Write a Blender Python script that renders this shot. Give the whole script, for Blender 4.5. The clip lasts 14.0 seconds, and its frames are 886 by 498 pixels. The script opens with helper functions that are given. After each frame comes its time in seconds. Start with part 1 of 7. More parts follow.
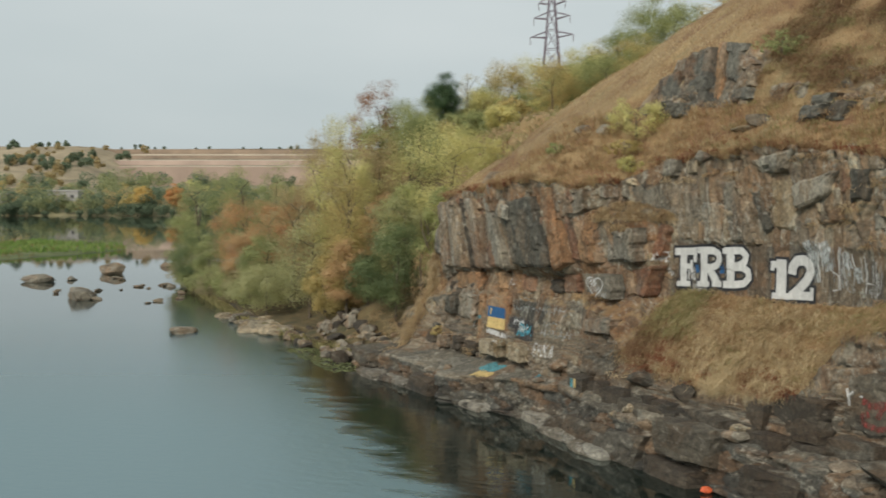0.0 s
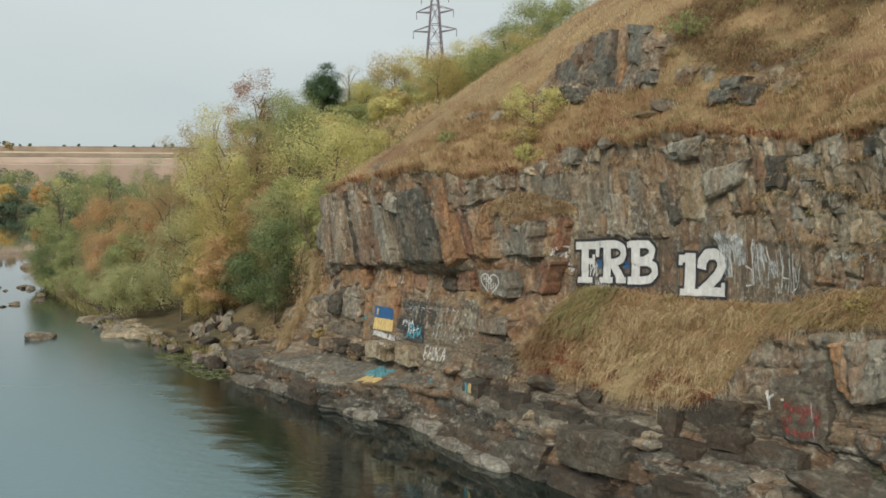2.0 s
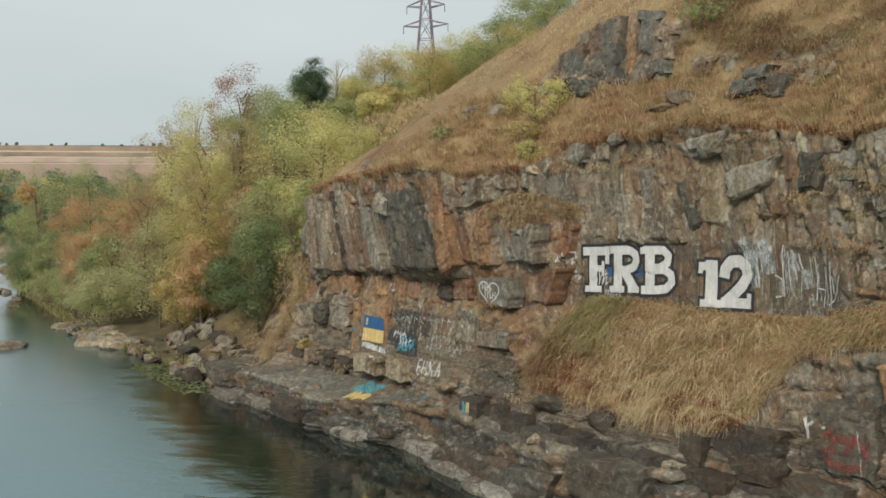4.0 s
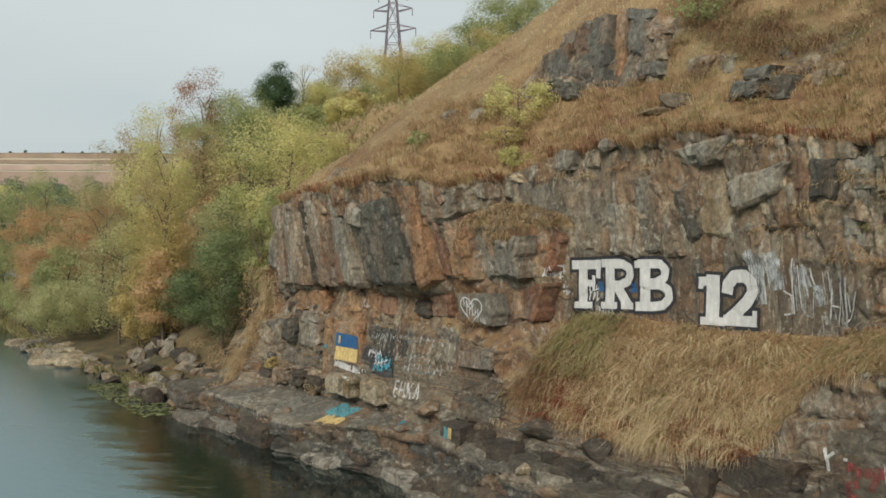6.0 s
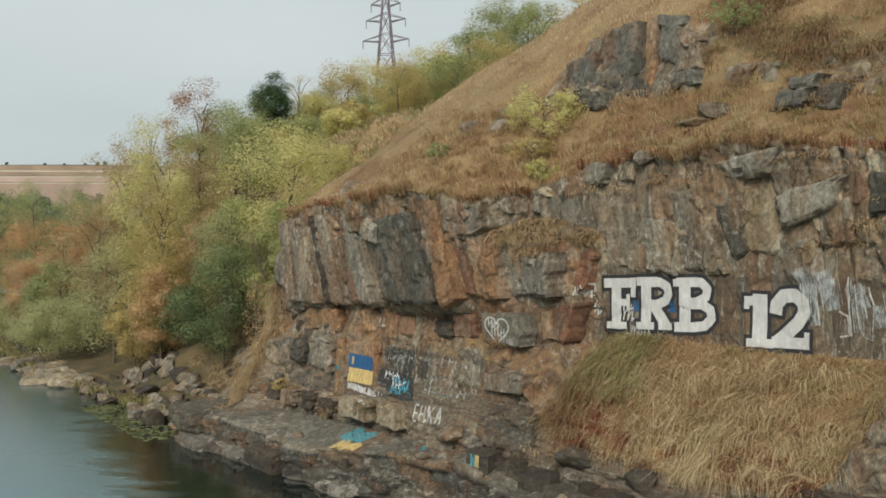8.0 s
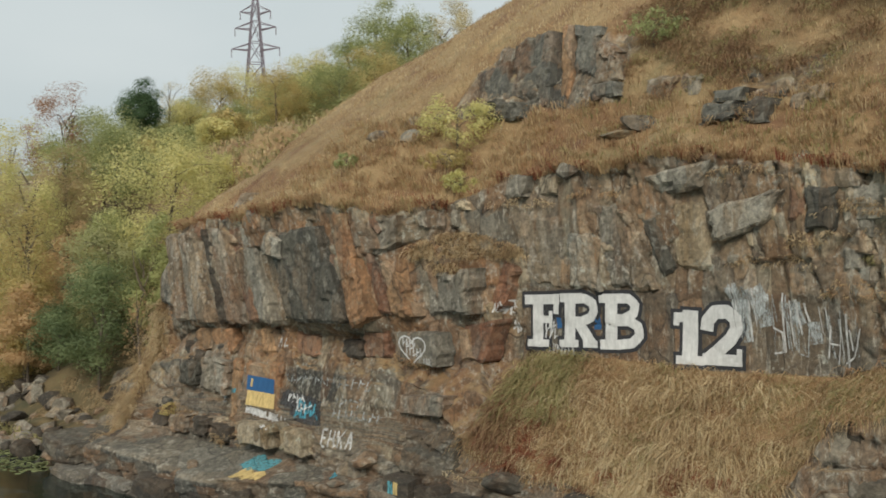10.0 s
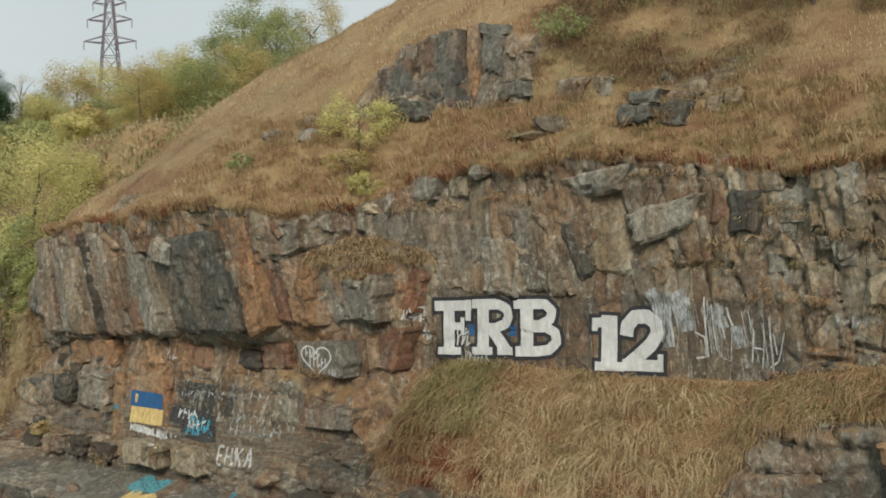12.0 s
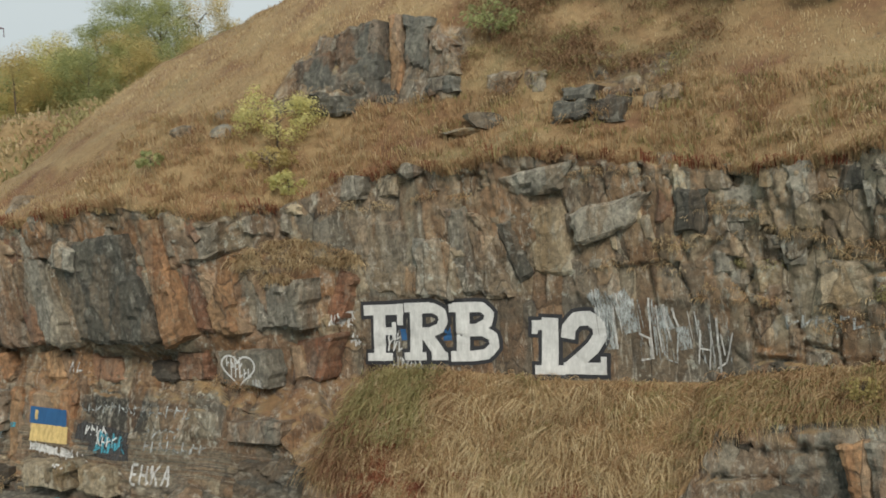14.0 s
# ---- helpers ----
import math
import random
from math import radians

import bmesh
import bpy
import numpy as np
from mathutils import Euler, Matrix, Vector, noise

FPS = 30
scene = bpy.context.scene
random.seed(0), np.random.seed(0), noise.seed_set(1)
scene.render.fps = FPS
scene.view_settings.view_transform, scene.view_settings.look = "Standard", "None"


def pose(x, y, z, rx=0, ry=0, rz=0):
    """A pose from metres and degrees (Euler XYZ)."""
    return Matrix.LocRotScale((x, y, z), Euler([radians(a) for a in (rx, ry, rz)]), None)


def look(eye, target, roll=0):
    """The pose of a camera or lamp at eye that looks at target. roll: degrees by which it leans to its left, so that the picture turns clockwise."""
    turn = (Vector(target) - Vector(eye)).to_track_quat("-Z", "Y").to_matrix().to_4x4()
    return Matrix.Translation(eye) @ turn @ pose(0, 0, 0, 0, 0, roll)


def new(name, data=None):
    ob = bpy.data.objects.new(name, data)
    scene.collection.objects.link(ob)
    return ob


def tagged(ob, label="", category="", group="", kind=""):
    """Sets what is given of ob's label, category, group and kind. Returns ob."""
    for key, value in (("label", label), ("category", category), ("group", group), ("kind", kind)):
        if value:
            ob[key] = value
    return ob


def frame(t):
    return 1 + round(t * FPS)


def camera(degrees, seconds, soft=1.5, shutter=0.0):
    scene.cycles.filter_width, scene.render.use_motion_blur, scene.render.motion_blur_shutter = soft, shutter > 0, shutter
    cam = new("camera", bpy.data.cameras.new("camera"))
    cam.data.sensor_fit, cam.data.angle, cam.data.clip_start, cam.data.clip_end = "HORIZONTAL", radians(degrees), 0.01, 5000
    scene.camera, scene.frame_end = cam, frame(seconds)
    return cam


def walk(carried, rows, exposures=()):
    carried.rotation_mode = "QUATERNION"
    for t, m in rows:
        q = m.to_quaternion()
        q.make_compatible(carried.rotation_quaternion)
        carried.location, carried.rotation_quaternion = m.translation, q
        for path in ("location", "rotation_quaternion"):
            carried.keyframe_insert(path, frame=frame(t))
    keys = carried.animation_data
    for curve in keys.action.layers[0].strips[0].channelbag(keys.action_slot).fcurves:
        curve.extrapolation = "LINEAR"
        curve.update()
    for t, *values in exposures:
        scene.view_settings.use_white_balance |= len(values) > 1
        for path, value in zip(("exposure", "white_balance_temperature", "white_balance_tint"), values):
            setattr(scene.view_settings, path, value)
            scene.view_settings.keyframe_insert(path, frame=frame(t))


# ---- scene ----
cam = camera(46.0, 14.0, soft=1.7, shutter=0.5)
PATH = [
    (0.0, pose(-0.000, -0.000, 9.240, 86.858, -0.011, -0.000)),
    (0.5, pose(-0.111, 0.860, 9.023, 86.931, -0.243, -3.245)),
    (1.0, pose(-0.155, 1.697, 8.896, 86.958, -0.297, -5.821)),
    (1.5, pose(-0.153, 2.494, 8.856, 86.944, -0.246, -6.549)),
    (2.0, pose(-0.116, 3.309, 8.849, 86.903, -0.189, -6.563)),
    (4.3, pose(0.136, 6.921, 8.944, 86.823, -0.051, -7.394)),
    (4.5, pose(0.162, 7.197, 8.958, 86.844, -0.044, -7.753)),
    (5.0, pose(0.171, 7.812, 8.985, 86.921, -0.014, -8.416)),
    (5.5, pose(0.101, 8.347, 8.996, 87.034, 0.033, -8.691)),
    (6.0, pose(-0.043, 8.839, 9.040, 87.171, 0.135, -9.031)),
    (6.5, pose(-0.212, 9.290, 9.091, 87.318, 0.188, -9.186)),
    (7.0, pose(-0.454, 9.738, 9.138, 87.465, 0.266, -9.191)),
    (7.2, pose(-0.565, 9.906, 9.151, 87.530, 0.292, -9.138)),
    (9.3, pose(-1.816, 11.772, 9.147, 88.287, 0.092, -14.527)),
    (9.5, pose(-1.959, 11.950, 9.155, 88.328, 0.088, -15.527)),
    (10.0, pose(-2.281, 12.386, 9.183, 88.471, 0.082, -17.721)),
    (10.5, pose(-2.522, 12.785, 9.220, 88.454, 0.116, -19.725)),
    (11.0, pose(-2.768, 13.215, 9.266, 88.433, 0.151, -21.837)),
    (11.5, pose(-3.002, 13.603, 9.290, 88.420, 0.242, -23.779)),
    (12.0, pose(-3.239, 14.017, 9.331, 88.360, 0.299, -25.734)),
    (12.5, pose(-3.461, 14.403, 9.367, 88.293, 0.463, -27.493)),
    (13.0, pose(-3.643, 14.841, 9.422, 88.188, 0.608, -29.267)),
    (13.5, pose(-3.775, 15.235, 9.509, 87.985, 0.767, -30.835)),
    (14.0, pose(-3.930, 15.660, 9.584, 87.793, 0.893, -32.494)),
]
walk(cam, PATH, exposures=[(0.0, -0.12), (2.0, -0.02), (9.5, -0.06), (14.0, -0.05)])

# ---- sky and light: an even overcast, faintly warm from the upper left behind the camera ----
SUN_EL, SUN_AZ = radians(48), radians(215)
world = bpy.data.worlds.new("overcast_sky")
scene.world = world
world.use_nodes = True
wn, wl = world.node_tree.nodes, world.node_tree.links
wn.clear()
sky = wn.new("ShaderNodeTexSky")
sky.sky_type, sky.sun_disc, sky.sun_elevation, sky.sun_rotation = "NISHITA", False, SUN_EL, SUN_AZ
sky.air_density, sky.dust_density, sky.ozone_density = 1.0, 6.0, 1.0
dull = wn.new("ShaderNodeHueSaturation")
dull.inputs["Saturation"].default_value = 0.3
dull.inputs["Value"].default_value = 0.1
cloud_co = wn.new("ShaderNodeTexCoord")
cloud_map = wn.new("ShaderNodeMapping")
cloud_map.inputs["Scale"].default_value = (1.0, 1.0, 3.0)
cloud = wn.new("ShaderNodeTexNoise")
cloud.inputs["Scale"].default_value, cloud.inputs["Detail"].default_value = 1.6, 4.0
cloud_col = wn.new("ShaderNodeValToRGB")
cloud_col.color_ramp.elements[0].position, cloud_col.color_ramp.elements[0].color = 0.3, (0.59, 0.69, 0.71, 1)
cloud_col.color_ramp.elements[1].position, cloud_col.color_ramp.elements[1].color = 0.75, (0.77, 0.845, 0.85, 1)
veil = wn.new("ShaderNodeMixRGB")
veil.inputs[0].default_value = 0.85
back = wn.new("ShaderNodeBackground")
back.inputs["Strength"].default_value = 0.95
w_out = wn.new("ShaderNodeOutputWorld")
wl.new(sky.outputs[0], dull.inputs["Color"])
wl.new(cloud_co.outputs["Generated"], cloud_map.inputs["Vector"])
wl.new(cloud_map.outputs[0], cloud.inputs["Vector"])
wl.new(cloud.outputs["Fac"], cloud_col.inputs[0])
wl.new(dull.outputs[0], veil.inputs[1])
wl.new(cloud_col.outputs[0], veil.inputs[2])
wl.new(veil.outputs[0], back.inputs["Color"])
wl.new(back.outputs[0], w_out.inputs["Surface"])
sun_data = bpy.data.lights.new("sun", "SUN")
sun_data.energy, sun_data.angle, sun_data.color = 2.8, radians(20), (1.0, 0.94, 0.86)
sun = new("sun", sun_data)
sun.matrix_world = look((-20, -10, 40), (4, 40, 4))

# ---- the cliff's own frame: s along the face, d out over the water, z up ----
OX, OY = 8.95, 39.9
UX, UY = 0.4202, -0.9074
NX, NY = UY, -UX
FACE_TURN = math.atan2(UY, UX)


def at(s, d, z):
    return Vector((OX + UX * s + NX * d, OY + UY * s + NY * d, z))


# ---- materials ----
def nodes_of(name):
    m = bpy.data.materials.new(name)
    m.use_nodes = True
    m.node_tree.nodes.clear()
    return m, m.node_tree.nodes, m.node_tree.links


def ramp(nt, fac, stops, ease="LINEAR"):
    r = nt.new("ShaderNodeValToRGB")
    r.color_ramp.interpolation = ease
    while len(r.color_ramp.elements) < len(stops):
        r.color_ramp.elements.new(0.5)
    for e, (p, c) in zip(r.color_ramp.elements, stops):
        e.position, e.color = p, (*c, 1) if len(c) == 3 else c
    return r


class Mix:
    """Small helper that strings nodes together in one material."""

    def __init__(self, name):
        self.m, self.n, self.l = nodes_of(name)

    def co(self, scale, turn=(0, 0, 0), space="world"):
        if space == "world":
            g = self.n.new("ShaderNodeNewGeometry").outputs["Position"]
        else:
            g = self.n.new("ShaderNodeTexCoord").outputs["Object"]
        a = self.n.new("ShaderNodeMapping")
        a.vector_type = "POINT"
        a.inputs["Rotation"].default_value = turn
        self.l.new(g, a.inputs["Vector"])
        b = self.n.new("ShaderNodeMapping")
        b.inputs["Scale"].default_value = scale
        self.l.new(a.outputs[0], b.inputs["Vector"])
        return b.outputs[0]

    def noise(self, vec, scale, detail=4.0, rough=0.55, warp=0.0):
        t = self.n.new("ShaderNodeTexNoise")
        t.inputs["Scale"].default_value, t.inputs["Detail"].default_value = scale, detail
        t.inputs["Roughness"].default_value, t.inputs["Distortion"].default_value = rough, warp
        self.l.new(vec, t.inputs["Vector"])
        return t.outputs["Fac"]

    def ramp(self, fac, *stops):
        r = ramp(self.n, fac, stops)
        self.l.new(fac, r.inputs[0])
        return r.outputs[0]

    def mix(self, fac, a, b, mode="MIX"):
        x = self.n.new("ShaderNodeMixRGB")
        x.blend_type = mode
        for i, v in enumerate((fac, a, b)):
            if isinstance(v, (int, float)):
                x.inputs[i].default_value = v if i == 0 else (v, v, v, 1)
            elif isinstance(v, tuple):
                x.inputs[i].default_value = (*v, 1)
            else:
                self.l.new(v, x.inputs[i])
        return x.outputs[0]

    def math(self, op, a, b=0.0, clamp=False):
        x = self.n.new("ShaderNodeMath")
        x.operation, x.use_clamp = op, clamp
        for i, v in enumerate((a, b)):
            if isinstance(v, (int, float)):
                x.inputs[i].default_value = v
            else:
                self.l.new(v, x.inputs[i])
        return x.outputs[0]

    def attr(self, name):
        a = self.n.new("ShaderNodeAttribute")
        a.attribute_name = name
        return a.outputs["Fac"]

    def done(self, colour, rough=0.85, height=None, bump=0.3, dist=0.05, **more):
        p = self.n.new("ShaderNodeBsdfPrincipled")
        o = self.n.new("ShaderNodeOutputMaterial")
        if isinstance(colour, tuple):
            p.inputs["Base Color"].default_value = (*colour, 1)
        else:
            self.l.new(colour, p.inputs["Base Color"])
        if isinstance(rough, (int, float)):
            p.inputs["Roughness"].default_value = rough
        else:
            self.l.new(rough, p.inputs["Roughness"])
        for k, v in more.items():
            p.inputs[k.replace("_", " ")].default_value = v
        if height is not None:
            b = self.n.new("ShaderNodeBump")
            b.inputs["Strength"].default_value, b.inputs["Distance"].default_value = bump, dist
            self.l.new(height, b.inputs["Height"])
            self.l.new(b.outputs[0], p.inputs["Normal"])
        self.l.new(p.outputs[0], o.inputs["Surface"])
        return self.m


ALONG = (0, 0, -FACE_TURN)      # turns the world so that x runs along the face


def rock_colour(k, base, stain, pale, tone, hue=None, flat=0.0):
    """Weathered gneiss: jointed facets of differing tint, rust and pale washes down the dip, lichen, cracks."""
    vec = k.co((1, 1, 1), ALONG)
    tilt = k.n.new("ShaderNodeMapping")
    tilt.inputs["Rotation"].default_value = (0, radians(15), 0)
    tilt.inputs["Scale"].default_value = (1.5, 1.2, 0.5)
    k.l.new(vec, tilt.inputs["Vector"])
    beds = k.n.new("ShaderNodeMapping")
    beds.inputs["Scale"].default_value = (0.75, 0.9, 1.7)
    k.l.new(vec, beds.inputs["Vector"])
    dip = k.mix(flat, tilt.outputs[0], beds.outputs[0])
    wob = k.n.new("ShaderNodeTexNoise")
    wob.inputs["Scale"].default_value, wob.inputs["Detail"].default_value = 1.6, 3.0
    k.l.new(dip, wob.inputs["Vector"])
    warp = k.n.new("ShaderNodeMixRGB")
    warp.blend_type = "ADD"
    warp.inputs[0].default_value = 0.28
    k.l.new(dip, warp.inputs[1])
    k.l.new(wob.outputs["Color"], warp.inputs[2])

    def facets(scale):
        v = k.n.new("ShaderNodeTexVoronoi")
        v.inputs["Scale"].default_value = scale
        k.l.new(warp.outputs[0], v.inputs["Vector"])
        q = k.n.new("ShaderNodeSeparateColor")
        k.l.new(v.outputs["Color"], q.inputs[0])
        e = k.n.new("ShaderNodeTexVoronoi")
        e.feature = "DISTANCE_TO_EDGE"
        e.inputs["Scale"].default_value = scale
        k.l.new(warp.outputs[0], e.inputs["Vector"])
        return q.outputs[0], q.outputs[1], e.outputs["Distance"]

    a1, a2, ae = facets(1.15)
    b1, _, be = facets(3.6)
    blot = k.noise(vec, 0.7, 6, 0.6, 0.6)
    lines = k.noise(dip, 2.6, 6, 0.65, 0.5)
    wash = k.noise(dip, 0.7, 4, 0.6, 0.5)
    fine = k.noise(k.co((1.0, 0.8, 0.9), (0.5, 0.35, 0.8)), 7.5, 9, 0.74, 0.4)
    crack = k.math("MULTIPLY", k.ramp(ae, (0.0, (1, 1, 1)), (0.028, (0, 0, 0))), k.ramp(blot, (0.45, (0, 0, 0)), (0.58, (1, 1, 1))))
    split = k.math("MULTIPLY", k.ramp(be, (0.0, (1, 1, 1)), (0.04, (0, 0, 0))), k.ramp(wash, (0.52, (0, 0, 0)), (0.64, (0.6, 0.6, 0.6))))
    if hue is None:
        c = k.mix(tone, tuple(v * 0.82 for v in base), tuple(min(1, v * 1.18) for v in base))
    else:
        kind = k.ramp(hue, (0.12, (0.070, 0.064, 0.050)), (0.26, (0.160, 0.140, 0.104)), (0.42, (0.186, 0.128, 0.076)), (0.54, (0.270, 0.228, 0.156)), (0.68, (0.205, 0.142, 0.084)), (0.84, (0.215, 0.120, 0.058)))
        c = k.mix(1.0, kind, k.ramp(tone, (0.1, (0.66, 0.66, 0.66)), (0.9, (1.3, 1.3, 1.3))), "MULTIPLY")
    cool = (0.5 * (base[0] + base[2]) * 0.92, 0.5 * (base[0] + base[2]) * 0.95, 0.5 * (base[0] + base[2]) * 0.84)
    c = k.mix(k.ramp(a2, (0.22, (0.3, 0.3, 0.3)), (0.34, (0, 0, 0))), c, cool)
    c = k.mix(k.math("MULTIPLY", k.ramp(a2, (0.7, (0, 0, 0)), (0.8, (1, 1, 1))), 0.45), c, stain)
    c = k.mix(1.0, c, k.ramp(a1, (0.05, (0.74, 0.74, 0.74)), (0.95, (1.24, 1.24, 1.24))), "MULTIPLY")
    c = k.mix(1.0, c, k.ramp(b1, (0.05, (0.84, 0.84, 0.84)), (0.95, (1.18, 1.18, 1.18))), "MULTIPLY")
    c = k.mix(k.math("MULTIPLY", k.ramp(wash, (0.55, (0, 0, 0)), (0.66, (1, 1, 1))), 0.62), c, stain)
    c = k.mix(k.math("MULTIPLY", k.ramp(lines, (0.56, (0, 0, 0)), (0.65, (1, 1, 1))), 0.6), c, pale)
    c = k.mix(k.math("MULTIPLY", k.ramp(lines, (0.32, (1, 1, 1)), (0.42, (0, 0, 0))), 0.55), c, tuple(v * 0.36 for v in base))
    flake = k.n.new("ShaderNodeMapping")
    flake.inputs["Scale"].default_value = (3.2, 2.2, 1.4)
    k.l.new(dip, flake.inputs["Vector"])
    flecks = k.noise(flake.outputs[0], 2.4, 5, 0.7, 0.3)
    c = k.mix(k.math("MULTIPLY", k.ramp(flecks, (0.58, (0, 0, 0)), (0.66, (1, 1, 1))), k.math("SUBTRACT", 0.62, k.math("MULTIPLY", flat, 0.34))), c, pale)
    c = k.mix(k.math("MULTIPLY", k.ramp(flecks, (0.30, (1, 1, 1)), (0.40, (0, 0, 0))), 0.6), c, tuple(v * 0.3 for v in base))
    crust = k.math("MULTIPLY", k.ramp(k.noise(vec, 4.5, 6, 0.75), (0.54, (0, 0, 0)), (0.62, (1, 1, 1))), k.ramp(k.noise(vec, 0.9, 3), (0.46, (0, 0, 0)), (0.6, (0.85, 0.85, 0.85))))
    crust = k.math("MULTIPLY", crust, k.math("SUBTRACT", 1.0, k.math("MULTIPLY", flat, 0.55)))
    c = k.mix(crust, c, tuple(min(0.4, v * 1.05 + 0.02) for v in pale))
    c = k.mix(k.math("MULTIPLY", k.math("MAXIMUM", crack, split), 0.72), c, (0.024, 0.017, 0.012))
    c = k.mix(0.85, c, k.ramp(fine, (0.32, (0.30, 0.30, 0.30)), (0.66, (1.34, 1.32, 1.27))), "MULTIPLY")
    h = k.math("ADD", k.math("MULTIPLY", lines, 0.5), k.math("MULTIPLY", fine, 1.1))
    h = k.math("ADD", h, k.math("ADD", k.math("MULTIPLY", a1, 0.2), k.math("MULTIPLY", b1, 0.25)))
    h = k.math("SUBTRACT", h, k.math("MULTIPLY", k.math("MAXIMUM", crack, split), 0.5))
    return c, h


def rock_mat(name, base, stain=(0.19, 0.105, 0.055), pale=(0.36, 0.33, 0.27), flat=0.0):
    k = Mix(name)
    rnd = k.n.new("ShaderNodeObjectInfo").outputs["Random"]
    c, h = rock_colour(k, base, stain, pale, rnd, None, flat)
    return k.done(c, 0.88, h, 0.65, 0.06)


def straw_colour(k):
    vec = k.co((1, 1, 1))
    c = k.ramp(k.noise(vec, 0.45, 5, 0.6, 0.5), (0.3, (0.170, 0.082, 0.040)), (0.45, (0.255, 0.160, 0.074)), (0.58, (0.320, 0.222, 0.108)), (0.72, (0.240, 0.185, 0.088)))
    c = k.mix(0.7, c, k.ramp(k.noise(vec, 5.0, 5, 0.7), (0.25, (0.45, 0.45, 0.42)), (0.7, (1.2, 1.2, 1.2))), "MULTIPLY")
    return c, k.noise(k.co((9, 9, 2)), 3.0, 4, 0.7)


def cliff_mat():
    k = Mix("cliff_rock_and_turf")
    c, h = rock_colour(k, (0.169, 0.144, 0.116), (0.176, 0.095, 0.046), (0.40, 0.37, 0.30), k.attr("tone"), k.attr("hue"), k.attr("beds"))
    g, gh = straw_colour(k)
    up = k.n.new("ShaderNodeSeparateXYZ")
    k.l.new(k.n.new("ShaderNodeNewGeometry").outputs["Normal"], up.inputs[0])
    moss = k.math("MULTIPLY", k.ramp(up.outputs["Z"], (0.55, (0, 0, 0)), (0.8, (1, 1, 1))), k.attr("shelf"))
    moss = k.math("MULTIPLY", moss, k.ramp(k.noise(k.co((1, 1, 1)), 1.7, 5, 0.7), (0.4, (0, 0, 0)), (0.55, (1, 1, 1))))
    ragged = k.math("ADD", k.attr("turf"), k.math("MULTIPLY", k.math("SUBTRACT", k.noise(k.co((1, 1, 1)), 2.6, 5, 0.7), 0.5), 0.9))
    f = k.math("MAXIMUM", moss, k.ramp(ragged, (0.44, (0, 0, 0)), (0.56, (1, 1, 1))))
    wood = k.ramp(k.noise(k.co((1, 1, 1)), 1.3, 5, 0.65), (0.35, (0.06, 0.055, 0.025)), (0.6, (0.14, 0.10, 0.045)), (0.8, (0.12, 0.12, 0.05)))
    g = k.mix(k.attr("wood"), g, wood)
    wet = k.attr("wet")
    c = k.mix(k.math("MULTIPLY", wet, 0.6), c, (0.045, 0.042, 0.035))
    return k.done(k.mix(f, c, g), 0.9, k.mix(f, h, gh), 0.65, 0.07)


def plain(name, colour, rough=0.7, grain=14.0, spread=0.25, space="world", bump=0.15):
    k = Mix(name)
    f = k.noise(k.co((1, 1, 1), (0, 0, 0), space), grain, 5, 0.65)
    c = k.mix(1.0, colour, k.ramp(f, (0.25, (1 - spread,) * 3), (0.75, (1 + spread * 0.6,) * 3)), "MULTIPLY")
    return k.done(c, rough, f, bump, 0.02)


def leaf_mat(name, a, b, c2):
    """Leaf colour varies from leaf to leaf and from bough to bough."""
    k = Mix(name)
    rnd = k.n.new("ShaderNodeNewGeometry").outputs["Random Per Island"]
    f = k.math("ADD", k.math("MULTIPLY", rnd, 0.1), k.math("MULTIPLY", k.noise(k.co((1, 1, 1)), 0.8, 4, 0.6), 1.0))
    soft = [tuple(0.72 * v + 0.28 * w for v, w in zip(e, b)) for e in (a, c2)]
    c = k.ramp(f, (0.42, soft[0]), (0.57, b), (0.74, soft[1]))
    p = k.done(c, 0.7)
    bs = next(x for x in k.n if x.type == "BSDF_PRINCIPLED")
    tr = k.n.new("ShaderNodeBsdfTranslucent")
    k.l.new(c, tr.inputs["Color"])
    mx = k.n.new("ShaderNodeMixShader")
    mx.inputs[0].default_value = 0.5
    out = next(x for x in k.n if x.type == "OUTPUT_MATERIAL")
    k.l.new(bs.outputs[0], mx.inputs[1])
    k.l.new(tr.outputs[0], mx.inputs[2])
    k.l.new(mx.outputs[0], out.inputs["Surface"])
    return p


def paint_mat(name, colour, worn=0.5, thin=0.0):
    k = Mix(name)
    vec = k.co((1, 1, 1))
    chip = k.ramp(k.noise(vec, 5.0, 8, 0.75), (0.62, (0, 0, 0)), (0.72, (1, 1, 1)))
    c = k.mix(k.math("MULTIPLY", chip, worn), colour, tuple(v * 0.45 + 0.03 for v in colour))
    c = k.mix(0.5, c, k.ramp(k.noise(vec, 1.8, 4, 0.6), (0.3, (0.72, 0.72, 0.72)), (0.7, (1.1, 1.1, 1.1))), "MULTIPLY")
    out = k.done(c, 0.7, k.noise(vec, 20, 3), 0.25, 0.02)
    if thin > 0:
        bs = next(x for x in k.n if x.type == "BSDF_PRINCIPLED")
        gone = k.math("MULTIPLY", k.ramp(k.noise(k.co((3, 3, 1)), 3.0, 8, 0.75), (0.38, (0, 0, 0)), (0.6, (1, 1, 1))), thin)
        k.l.new(k.math("SUBTRACT", 1.0, gone), bs.inputs["Alpha"])
    return out


